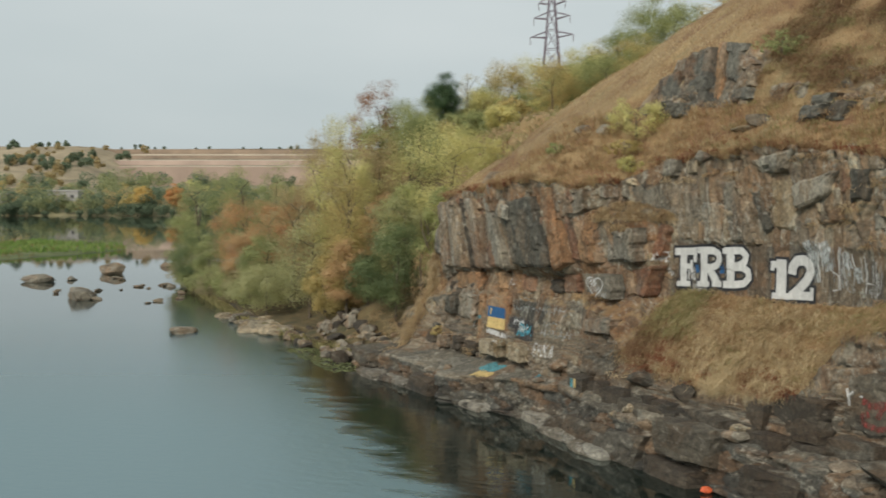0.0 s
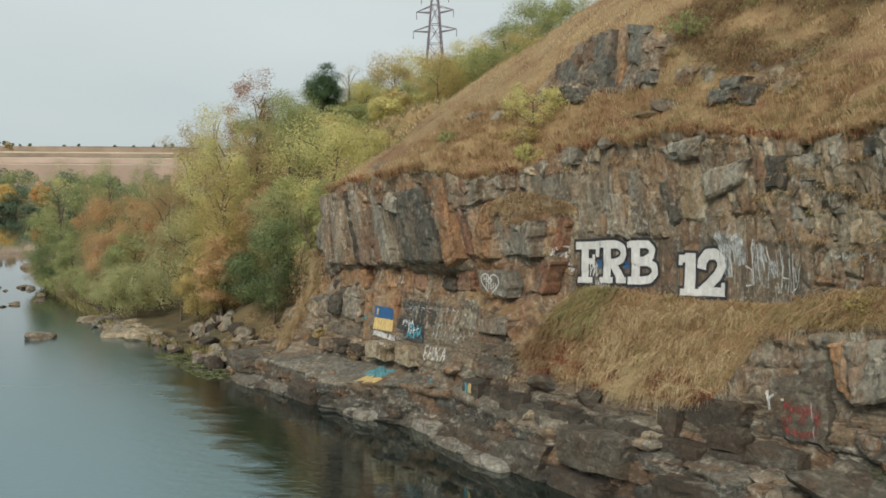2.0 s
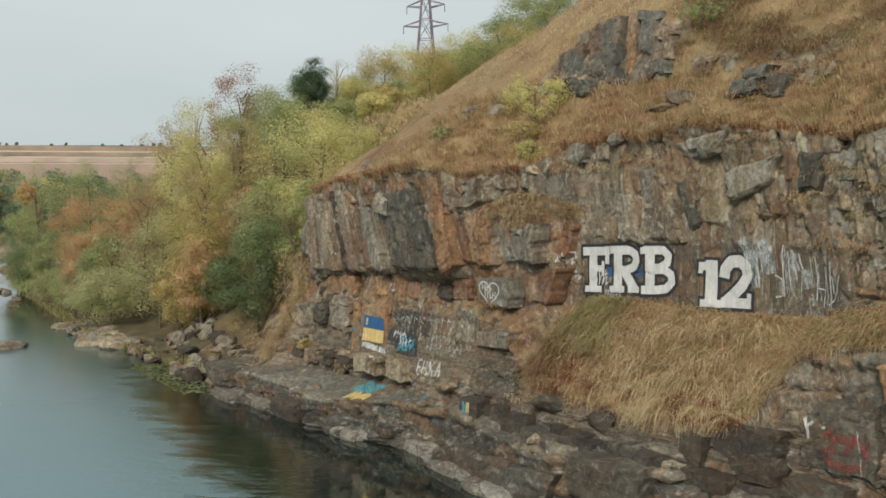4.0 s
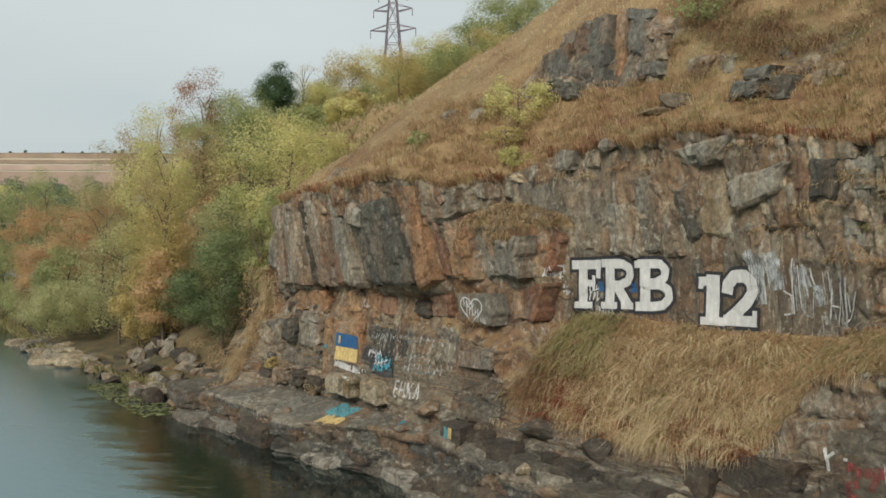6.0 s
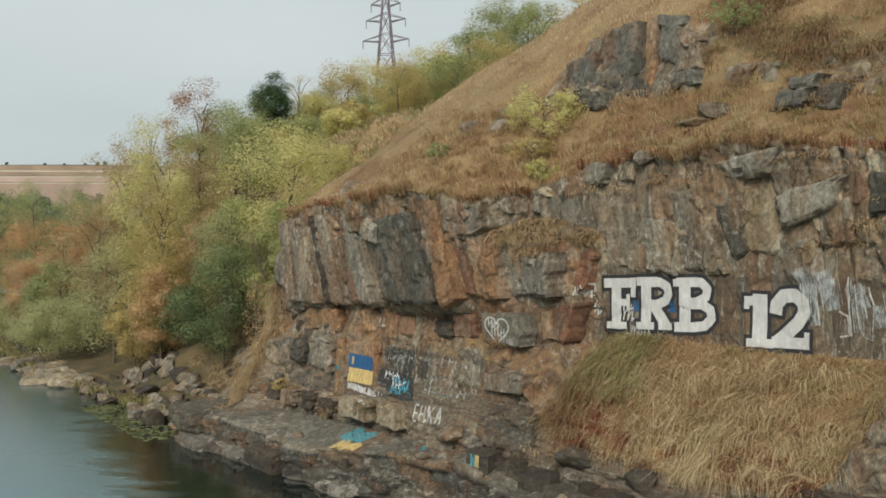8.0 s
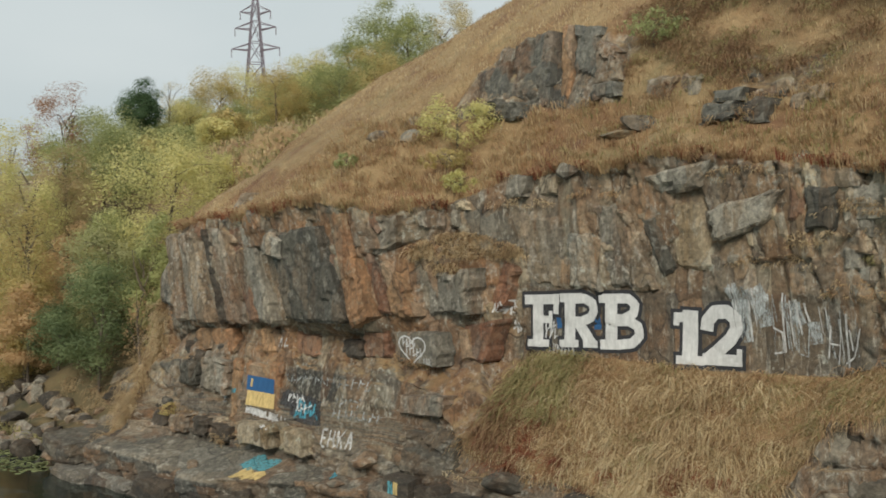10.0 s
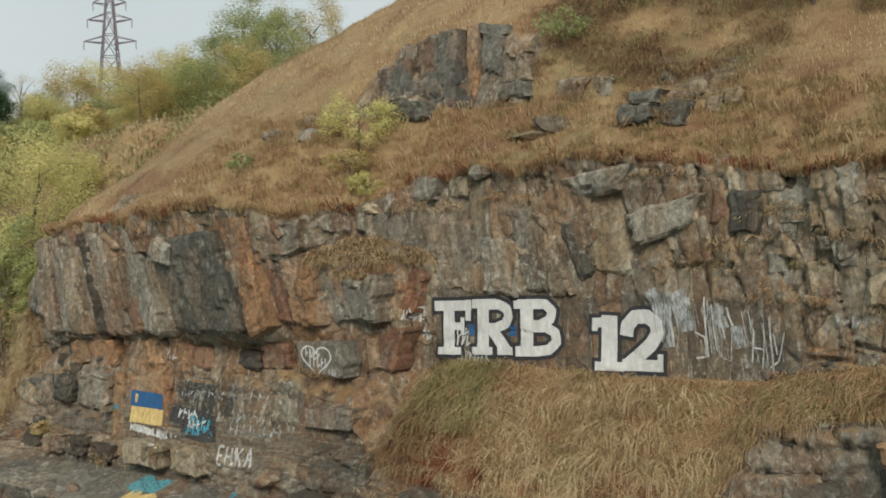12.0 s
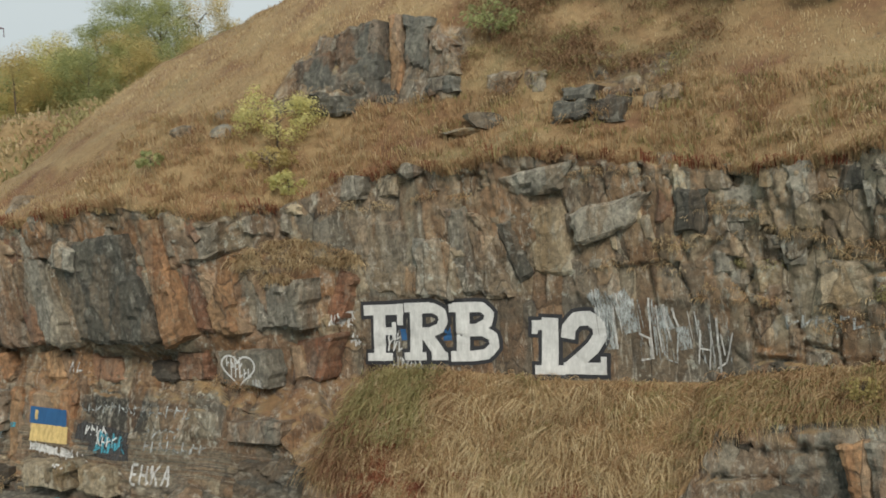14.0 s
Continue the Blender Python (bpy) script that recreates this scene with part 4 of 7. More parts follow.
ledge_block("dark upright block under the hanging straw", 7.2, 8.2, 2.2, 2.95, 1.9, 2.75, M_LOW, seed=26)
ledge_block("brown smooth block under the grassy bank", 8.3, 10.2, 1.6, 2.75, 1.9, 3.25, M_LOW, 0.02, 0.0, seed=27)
hero("large grey slab sloping into the water", [(-2.7, -0.15), (3.9, -0.1), (4.2, 1.2), (-1.5, 0.9)], 0.3, M_LEDGE, rough=0.03, thick=1.8, fine=0.25)


ledge_block("layered dark block above the shore", 8.9, 10.9, 2.5, 3.9, 0.5, 1.3, M_LEDGE, 0.02, -0.03, seed=61, cut=0.15)
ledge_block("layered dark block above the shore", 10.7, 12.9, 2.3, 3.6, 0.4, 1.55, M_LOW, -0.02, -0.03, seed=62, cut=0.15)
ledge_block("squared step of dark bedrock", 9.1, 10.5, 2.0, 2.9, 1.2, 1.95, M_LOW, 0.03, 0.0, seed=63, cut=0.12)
ledge_block("squared step of dark bedrock", 10.4, 12.1, 1.9, 2.75, 1.4, 2.35, M_LEDGE, 0.0, -0.02, seed=64, cut=0.12)
ledge_block("squared step of dark bedrock", 1.6, 3.4, 2.9, 3.9, 1.2, 1.95, M_LEDGE, 0.02, -0.03, seed=65, cut=0.12)
ledge_block("squared step of dark bedrock", 3.3, 4.7, 2.8, 3.7, 1.3, 2.0, M_LOW, -0.01, -0.02, seed=66, cut=0.12)
ledge_block("broad flat slab jutting over the water's edge", -19.4, -16.4, 4.0, 6.35, 0.35, 1.2, M_LEDGE, -0.02, -0.03, seed=41, cut=0.2)
ledge_block("broad flat slab beside the jutting one", -16.5, -13.9, 3.7, 5.75, 0.45, 1.28, M_LEDGE, -0.01, -0.03, seed=42, cut=0.2)
ledge_block("low pale slab at the waterline", -17.6, -15.0, 5.2, 6.75, -0.5, 0.38, M_WASHED, 0.02, -0.04, seed=43, cut=0.25)
ledge_block("low pale slab at the waterline", -15.2, -12.6, 4.7, 6.1, -0.5, 0.36, M_WASHED, -0.02, -0.05, seed=44, cut=0.25)
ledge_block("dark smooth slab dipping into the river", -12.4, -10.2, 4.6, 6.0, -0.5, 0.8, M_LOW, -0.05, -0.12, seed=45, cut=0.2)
ledge_block("brown broken slab above the waterline", -9.9, -7.8, 4.3, 5.5, -0.4, 0.75, M_LEDGE, 0.03, -0.1, seed=46, cut=0.2)
ledge_block("low pale slab at the waterline", -8.2, -6.2, 4.3, 5.5, -0.5, 0.3, M_WASHED, -0.03, -0.06, seed=47, cut=0.25)
ledge_block("low pale slab at the waterline", -4.6, -2.7, 3.4, 4.4, -0.5, 0.42, M_WASHED, 0.03, -0.06, seed=48, cut=0.25)


ledge_block("pale washed slab at the water's edge", -2.4, 0.6, 3.8, 4.9, -0.5, 0.42, M_WASHED, 0.03, -0.12, seed=51, cut=0.3)
ledge_block("pale washed slab at the water's edge", 0.4, 2.6, 4.2, 5.2, -0.5, 0.3, M_WASHED, -0.02, -0.1, seed=52, cut=0.3)


# smaller joint blocks, scattered over the walls
def scatter_blocks(n, s0, s1, z0, z1, size, lean, palette, seed):
    rng = np.random.RandomState(seed)
    for q in range(n):
        s, z = s0 + (s1 - s0) * rng.rand(), z0 + (z1 - z0) * rng.rand()
        if -0.4 < s < 9.9 and 5.2 < z < 7.6 or 0 < s < 10.2 and 3.4 < z < 6 or s > 10 and 4.7 < z < 6.7:
            continue
        w, h = size[0] * (0.5 + rng.rand()), size[1] * (0.5 + rng.rand())
        j = 0.15 * w * (rng.rand(8) - 0.5)
        o = lean * h
        slab("rock_block", [(s + j[0], z + j[1]), (s + w + j[2], z + j[3]), (s + w - o + j[4], z + h + j[5]), (s - o + j[6], z + h + j[7])], 0.0 + 0.13 * rng.rand(), palette[rng.randint(len(palette))],
             parent=CLIFF, rough=0.025, fine=0.2, seed=q + seed)


scatter_blocks(18, -15.5, -1, 5.9, 9.2, (0.4, 0.8), 0.28, (M_GREY, M_BROWN, M_RUST, M_GREY), 31)
scatter_blocks(12, 0, 9, 7.7, 10.2, (0.4, 0.6), 0.25, (M_GREY, M_BROWN, M_PALE), 32)
scatter_blocks(45, 9.2, 16, 6.9, 10.1, (0.45, 0.5), 0.15, (M_ASH, M_PALE, M_ASH, M_BROWN, M_ASH), 33)
scatter_blocks(34, -16, -11.2, 2.1, 5.2, (0.5, 0.45), 0.1, (M_LOW, M_DARK, M_BROWN, M_GREY), 34)
scatter_blocks(16, -16.5, 12, 0.1, 0.9, (1.4, 0.3), 0.05, (M_LOW, M_LOW), 35)
scatter_blocks(30, 8.5, 15, 2.2, 5.6, (0.5, 0.45), 0.1, (M_DARK, M_LOW, M_BROWN), 36)
M_CRAG = rock_mat("blue_grey_crag_rock", (0.100, 0.096, 0.078), (0.165, 0.088, 0.044), (0.24, 0.22, 0.17))


def jointed(s0, s1, z0, z1, cols, rows, lean, palette, seed, out=0.2, skip=0.12):
    """A crag split into rows of fitted blocks, each a little more or less proud than its neighbour."""
    rng = np.random.RandomState(seed)
    xs = s0 + (s1 - s0) * np.clip((np.arange(cols + 1) + 0.45 * (rng.rand(cols + 1) - 0.5)) / cols, 0, 1)
    for i in range(cols):
        zs = z0 + (z1 - z0) * np.clip((np.arange(rows + 1) + 0.7 * (rng.rand(rows + 1) - 0.5)) / rows, 0, 1)
        top = 1 - 0.25 * abs(2 * (i + 0.5) / cols - 1.1)
        for a, b in zip(zs, zs[1:]):
            if rng.rand() < skip or b - a < 0.12:
                continue
            a, b = z0 + (a - z0) * top, z0 + (b - z0) * top
            j = 0.07 * (rng.rand(8) - 0.5)
            slab("rock_block", [(xs[i] - lean * (a - z0) + j[0], a + j[1]), (xs[i + 1] - lean * (a - z0) + j[2], a + j[3]), (xs[i + 1] - lean * (b - z0) + j[4], b + j[5]), (xs[i] - lean * (b - z0) + j[6], b + j[7])],
                 out * (0.35 + rng.rand()), palette[rng.randint(len(palette))], parent=CLIFF, rough=0.04, fine=0.1, seed=seed + 31 * i + int(a * 10))


jointed(-5.6, -4.0, 12.0, 12.7, 3, 1, 0.1, (M_GREY, M_BROWN), 373, 0.1)
jointed(5.0, 7.0, 11.55, 12.75, 2, 2, 0.05, (M_CRAG, M_DARK, M_CRAG), 374, 0.4, 0.0)
jointed(7.0, 8.2, 11.8, 12.6, 2, 1, 0.05, (M_BROWN, M_LOW), 375, 0.2, 0.0)
jointed(2.6, 4.4, 12.4, 13.3, 2, 1, 0.05, (M_BROWN, M_GREY), 376, 0.12, 0.0)
hero("broad blue-grey slab of the upper crag", [(-3.5, 12.7), (-2.0, 12.4), (-2.4, 14.3), (-3.8, 13.9)], 0.1, M_CRAG, rough=0.05)
hero("brown-stained slab of the upper crag", [(-3.5, 13.7), (-2.3, 13.9), (-2.5, 14.8), (-3.3, 14.7)], 0.16, M_GREY, rough=0.05)
hero("tall blue-grey slab of the upper crag", [(-2.1, 12.4), (-0.45, 12.4), (-1.0, 15.0), (-2.5, 14.9)], 0.2, M_CRAG, rough=0.05)
hero("dark low slab at the foot of the crag", [(-2.6, 12.2), (-1.0, 12.2), (-1.3, 12.9), (-2.7, 13.0)], 0.34, M_DARK, rough=0.05)
hero("dark brown slab beside the orange vein", [(0.0, 12.9), (0.9, 13.1), (0.5, 15.0), (-0.45, 15.1)], 0.14, M_CRAG, rough=0.05)
hero("brown block beside the orange vein", [(0.8, 13.0), (1.9, 13.1), (1.5, 14.3), (0.6, 14.5)], 0.2, M_BROWN, rough=0.05)
hero("low grey block in the turf", [(1.0, 12.6), (2.0, 12.7), (1.9, 13.2), (0.9, 13.2)], 0.22, M_CRAG, rough=0.05)
hero("orange upright vein in the crag", [(-0.42, 12.7), (0.02, 12.75), (-0.4, 15.2), (-0.85, 15.2)], 0.3, M_OCHRE, rough=0.04)


def lip_stones(n, seed):
    """Frost-split stones poking out under the turf edge."""
    rng = np.random.RandomState(seed)
    for q in range(n):
        s = -15.5 + 30 * (q + rng.rand()) / n
        z = float(np.interp(s, ST[6:18], (8.95, 9.3, 9.55, 9.65, 9.6, 10.0, 10.6, 10.55, 10.6, 10.5, 10.45, 10.4))) - 0.25 + 0.3 * rng.rand()
        w, h = 0.2 + 0.4 * rng.rand(), 0.16 + 0.28 * rng.rand()
        slab("rock_block", [(s, z - h), (s + w, z - h * 0.9), (s + w * 0.9, z), (s - 0.05, z - 0.03)], 0.02 + 0.1 * rng.rand(), (M_PALE, M_GREY, M_BROWN, M_BROWN)[rng.randint(4)], parent=CLIFF, rough=0.03, fine=0.12, seed=q + seed)


lip_stones(26, 51)


# ---- boulders ----
def boulder(name, place, size, material, label="", category="boulder", group="", seed=0, turn=0.0, parent=None):
    """An angular boulder: a cut and roughened lump, flat below."""
    rng = np.random.RandomState(seed + 900)
    bm = bmesh.new()
    bmesh.ops.create_icosphere(bm, subdivisions=2, radius=0.5)
    planes = []
    for _ in range(11):
        nrm = Vector(rng.normal(size=3))
        nrm.normalize()
        planes.append((nrm, 0.20 + 0.2 * rng.rand()))
    for v in bm.verts:
        for nrm, k in planes:
            e = v.co.dot(nrm) - k
            if e > 0:
                v.co -= nrm * e
        v.co += Vector(rng.normal(size=3)) * 0.012
    m = Matrix.LocRotScale(place, Euler((0, 0, turn)), Vector(size) * 1.25)
    bm.transform(m)
    me = bpy.data.meshes.new(name)
    bm.to_mesh(me)
    bm.free()
    me.materials.append(material)
    ob = new(name, me)
    if parent is not None:
        ob.parent = parent
    return tagged(ob, label, category, group) if parent is None else ob


for q, (x, y, w, h) in enumerate(((-41.7, 106.5, 3.2, 1.1), (-37.3, 117.5, 3.0, 1.8), (-31.0, 90, 4.0, 1.3), (-17.2, 68.3, 2.6, 0.5), (-38.8, 109, 1.6, 0.6), (-23.8, 94.5, 1.5, 0.5), (-26.5, 101, 1.2, 0.4), (-34, 128, 1.4, 0.8), (-31, 122, 1.3, 0.8))):
    boulder("river_boulder", (x, y, h * 0.15), (w, w * 0.7, h * 1.2), M_BROWN if q % 2 else M_GREY, "flat brown boulder standing in the river", "boulder", "boulders in the river", q, 0.4 * q)
rng = np.random.RandomState(77)
for q in range(26):
    x, y = -22 - 14 * rng.rand(), 84 + 42 * rng.rand()
    w = 0.35 + 0.7 * rng.rand() ** 2
    boulder("river_stone", (x, y, 0.05), (w * 1.5, w, w * 0.5), M_BROWN, "small dark stone breaking the water surface", "stone", "boulders in the river", q + 20, q)
for q in range(16):
    s = -33 - 12 * rng.rand()
    p = at(s, 5.4 + 1.8 * rng.rand(), 0.12)
    boulder("shore_boulder", p, (1.6 + 1.8 * rng.rand(), 1.2 + rng.rand(), 0.6 + 0.5 * rng.rand()), (M_PALE, M_PALE, M_GREY)[q % 3], "pale grey flat boulder at the water's edge", "boulder", "boulders along the shore", q + 60, q)
for q in range(105):
    s = -31 + 14 * rng.rand()
    d = 2.6 + 3.8 * rng.rand()
    p = down(s, d)
    w = 0.35 + 0.7 * rng.rand() ** 1.8
    boulder("scree_boulder", (p.x, p.y, max(p.z, 0) + 0.15 * w), (w * 1.25, w, w * 0.85), (M_GREY, M_BROWN, M_LOW)[q % 3], "angular grey boulder in the scree by the water", "boulder", "boulders of the scree", q + 90, q)
for q in range(44):
    s, d = -24.5 + 8 * rng.rand(), 0.6 + 2.8 * rng.rand()
    p = down(s, d)
    w = 0.3 + 0.6 * rng.rand() ** 1.6
    boulder("scree_boulder", (p.x, p.y, p.z + 0.12 * w), (w * 1.25, w, w * 0.85), (M_GREY, M_BROWN, M_LOW)[q % 3], "angular grey boulder on the slope beside the buttress", "boulder", "boulders of the scree", q + 700, q)
for q in range(10):
    s = -16 + 28 * rng.rand()
    p = down(s, float(np.interp(s, ST[4:17], (4.5, 6.3, 6.2, 5.8, 5.4, 4.7, 4, 4.3, 4.6, 4.7, 4.1, 4.0, 4.0))) - 0.2 - 1.0 * rng.rand())
    w = 0.3 + 0.5 * rng.rand()
    boulder("ledge_stone", (p.x, p.y, max(0.05, p.z) + 0.1 * w), (w * 1.5, w, w * 0.6), (M_GREY, M_PALE, M_BROWN)[q % 3], "broken grey stone lying on the ledge", "stone", "stones on the ledge", q + 190, q)
for s, d, w, h, lab, m in ((1.6, 0.05, 0.85, 0.55, "squared grey stone lying in the dry grass", M_GREY), (2.5, -1.0, 1.1, 0.22, "flat slab of stone lying in the dry grass", M_PALE), (3.0, -1.25, 1.2, 0.5, "dark low boulder behind the flat slab", M_DARK),
                           (-2.9, 0.2, 0.9, 0.4, "low grey rock showing through the turf", M_GREY), (-4.6, 0.3, 0.8, 0.5, "low grey rock showing through the turf", M_GREY), (-6.0, 0.3, 1.0, 0.5, "low grey rock showing through the turf", M_BROWN),
                           (4.4, 3.0, 1.3, 0.5, "flat brown rock at the foot of the grass", M_LOW), (2.2, 3.0, 1.2, 0.5, "flat grey rock at the foot of the grass", M_LEDGE),
                           (13.5, 2.6, 2.2, 1.3, "large grey boulder below the overhang", M_LEDGE), (13.9, 3.2, 3.0, 1.2, "large cracked grey boulder near the shore", M_LEDGE)):
    p = down(s, d)
    boulder("boulder", (p.x, p.y, p.z + h * 0.15), (w, w * 0.8, h), m, lab, "boulder", "", int(s * 10) + 400, FACE_TURN)


# ---- paint on the rock ----
def ribbon(points, width, off, step=0.06, across=3):
    """A brushed line along points (s, z), laid onto the rock; returns its quads."""
    pts = [points[0]]
    for (a, b), (c, d) in zip(points, points[1:]):
        n = max(1, int(math.hypot(c - a, d - b) / step))
        pts += [(a + (c - a) * i / n, b + (d - b) * i / n) for i in range(1, n + 1)]
    rows = []
    for i, (s, z) in enumerate(pts):
        p, q = pts[max(0, i - 1)], pts[min(len(pts) - 1, i + 1)]
        tx, tz = q[0] - p[0], q[1] - p[1]
        ln = math.hypot(tx, tz) or 1
        nx, nz = -tz / ln, tx / ln
        rows.append([FACES(s + nx * width * (k / across - 0.5), z + nz * width * (k / across - 0.5), off) for k in range(across + 1)])
    out = []
    for r, t in zip(rows, rows[1:]):
        for k in range(across):
            quad = (r[k], r[k + 1], t[k + 1], t[k])
            if max((quad[i] - quad[(i + 1) % 4]).length for i in range(4)) < max(0.5, 1.5 * width):
                out.append([tuple(v) for v in quad])
    return out


def make_faces():
    """All rock, slabs included, as one tree to lay paint on."""
    from mathutils.bvhtree import BVHTree
    vs, fs = [], []
    for ob in scene.objects:
        if ob.type == "MESH" and ob.name.split(".")[0] in ("rock_slab", "rock_block"):
            n = len(vs)
            vs += [ob.matrix_world @ v.co for v in ob.data.vertices]
            fs += [[n + i for i in p.vertices] for p in ob.data.polygons]
    return BVHTree.FromPolygons(vs, fs)


SLABS = make_faces()


def FACES(s, z, off):
    o, w = at(s, 14, z), Vector((-NX, -NY, 0))
    a, b = TREE.ray_cast(o, w), SLABS.ray_cast(o, w)
    k = min(a[3] if a[0] is not None else 99, b[3] if b[0] is not None else 99)
    return o + w * (k - off)


def extend(pts, e):
    (a, b), (c, d) = pts[0], pts[1]
    ln = math.hypot(a - c, b - d)
    first = (a + (a - c) / ln * e, b + (b - d) / ln * e)
    (a, b), (c, d) = pts[-1], pts[-2]
    ln = math.hypot(a - c, b - d)
    return [first, *pts[1:-1], (a + (a - c) / ln * e, b + (b - d) / ln * e)]


LETTERS = {
    "F": [([(0, .9), (1, .9)], .27), ([(.92, 1), (.92, .62)], .17), ([(.4, .9), (.4, 0)], .36), ([(.4, .52), (.8, .52)], .2), ([(.77, .68), (.77, .36)], .12), ([(.1, .07), (.74, .07)], .2)],
    "R": [([(.28, .95), (.28, 0)], .36), ([(0, .92), (.6, .92)], .24), ([(.3, .9), (.66, .9), (.86, .82), (.9, .68), (.82, .55), (.6, .48), (.3, .48)], .26), ([(.5, .46), (.86, .06)], .33), ([(.02, .07), (.52, .07)], .2), ([(.64, .07), (1, .07)], .2)],
    "B": [([(.3, .95), (.3, 0)], .36), ([(0, .93), (.6, .93)], .24), ([(.3, .92), (.7, .92), (.86, .8), (.82, .64), (.6, .54), (.3, .54)], .25), ([(.3, .5), (.72, .5), (.93, .4), (.96, .23), (.8, .09), (.5, .06), (.05, .06)], .26)],
    "1": [([(.55, 1), (.55, 0)], .42), ([(.1, .86), (.55, .9)], .24), ([(.1, .96), (.1, .72)], .15), ([(.12, .08), (1, .08)], .24)],
    "2": [([(.1, .6), (.13, .78), (.3, .93), (.6, .94), (.82, .82), (.84, .64), (.7, .46), (.4, .26), (.15, .1)], .34), ([(.02, .1), (1, .1)], .28), ([(.93, .1), (.93, .3)], .15)],
}


def big_letters():
    thing = base("graffiti_lettering", at(3.4, 0.05, 5.6), "big white slab-serif letters and digits, black outlined, on brown rock", "graffiti")
    for ch, s0, w, z0, h, rise in (("F", 0.22, 1.18, 5.66, 1.46, 0.06), ("R", 1.42, 1.28, 5.74, 1.46, 0.06), ("B", 2.72, 1.28, 5.83, 1.4, 0.06), ("1", 4.90, 0.86, 5.58, 1.36, 0.05), ("2", 5.70, 1.10, 5.64, 1.4, 0.05)):
        white, black = [], []
        for q, (pts, wd) in enumerate(LETTERS[ch]):
            p = [(s0 + a * w, z0 + b * h + rise * a * w) for a, b in pts]
            white += ribbon(p, wd, 0.030 + 0.0025 * q)
            black += ribbon(extend(p, 0.09), wd + 0.19, 0.012 + 0.0015 * q)
        o = quads_mesh("letter", np.array(white), M_WHITE, thing)
        o.matrix_parent_inverse = thing.matrix_world.inverted()
        o = quads_mesh("outline", np.array(black), M_BLACK, thing, label="black sprayed outline")
    return thing


def paint_thing(name, label, category, strokes):
    """strokes: (part, points, width, material, offset)"""
    thing = base(name, at(0, 0, 0), label, category)
    thing.location = (0, 0, 0)
    for pname, pts, wd, m, off in strokes:
        q = ribbon(pts, wd, off)
        if q:
            quads_mesh(pname, np.array(q), m, thing)
    return thing


def scrawl(s0, s1, z0, z1, n, m, seed, wd=0.05):
    """A row of plain bars that stand for lettering that cannot be read."""
    rng = np.random.RandomState(seed)
    out = []
    step = (s1 - s0) / n
    for q in range(n):
        x, zz = s0 + q * step, z0 + (z1 - z0) * (q / n)
        h = 0.24 + 0.08 * rng.rand()
        out.append(("bar", [(x, zz), (x + 0.03 * rng.rand(), zz + h)], wd, m, 0.02))
        out.append(("bar", [(x, zz + h * rng.rand()), (x + step * 0.7, zz + h * rng.rand())], wd, m, 0.023))
    return out


big_letters().matrix_world = Matrix.Identity(4)
for ob in list(scene.objects):
    if ob.name.split(".")[0] in ("letter", "outline"):
        ob.matrix_parent_inverse = Matrix.Identity(4)
paint_thing("painted_flag", "blue over yellow flag with a small emblem painted on ochre rock", "painted flag", [
    ("blue_stripe", [(-9.9, 3.8), (-8.25, 3.82)], 0.48, M_BLUE, 0.02), ("yellow_stripe", [(-9.8, 3.31), (-8.18, 3.36)], 0.48, M_YELLOW, 0.02),
    ("emblem", [(-9.6, 3.68), (-9.58, 3.95)], 0.13, M_YELLOW, 0.03)])
paint_thing("painted_caption", "faded white painted caption under the flag", "graffiti", [("patch", [(-9.8, 2.9), (-9.3, 2.92), (-8.6, 2.86)], 0.2, M_FADED, 0.02), ("patch", [(-8.45, 2.9), (-7.95, 2.86)], 0.22, M_FADED, 0.02)] + scrawl(-9.8, -7.2, 2.80, 2.66, 11, M_WHITE, 3, 0.05))
paint_thing("painted_scrawl", "white scrawled lettering on a dark sprayed patch", "graffiti", [("patch", [(-7.9, 3.55), (-7.0, 3.5), (-5.8, 3.4)], 0.5, M_DUSK, 0.012), ("patch", [(-7.3, 3.15), (-6.4, 3.1), (-5.7, 3.15)], 0.45, M_DUSK, 0.012)] + scrawl(-7.5, -6.6, 3.45, 3.45, 4, M_WHITE, 5) + scrawl(-7.0, -6.2, 3.2, 3.2, 4, M_WHITE, 6, 0.04))
paint_thing("painted_scrawl", "turquoise scribble sprayed over white lettering", "graffiti", scrawl(-7.0, -5.8, 3.0, 3.1, 5, M_CYAN, 7, 0.09) + scrawl(-6.9, -5.9, 3.3, 3.3, 4, M_CYAN, 8, 0.07))
paint_thing("painted_scrawl", "long faded white line of lettering", "graffiti", scrawl(-7.8, -3.7, 4.05, 4.15, 14, M_GHOST, 9, 0.045))
paint_thing("painted_scrawl", "two faded white lines of lettering", "graffiti", scrawl(-5.1, -3.9, 3.6, 3.65, 5, M_GHOST, 10, 0.04) + scrawl(-5.1, -3.1, 3.25, 3.3, 8, M_GHOST, 11, 0.04))
E_ = [([(0, 0), (0, 1)],), ([(0, 1), (.6, 1)],), ([(0, .5), (.5, .5)],), ([(0, 0), (.6, 0)],)]
N_ = [([(0, 0), (0, 1)],), ([(.6, 0), (.6, 1)],), ([(0, .5), (.6, .5)],)]
K_ = [([(0, 0), (0, 1)],), ([(0, .45), (.6, 1)],), ([(.15, .55), (.6, 0)],)]
A_ = [([(0, 0), (.35, 1)],), ([(.35, 1), (.7, 0)],), ([(.14, .4), (.56, .4)],)]
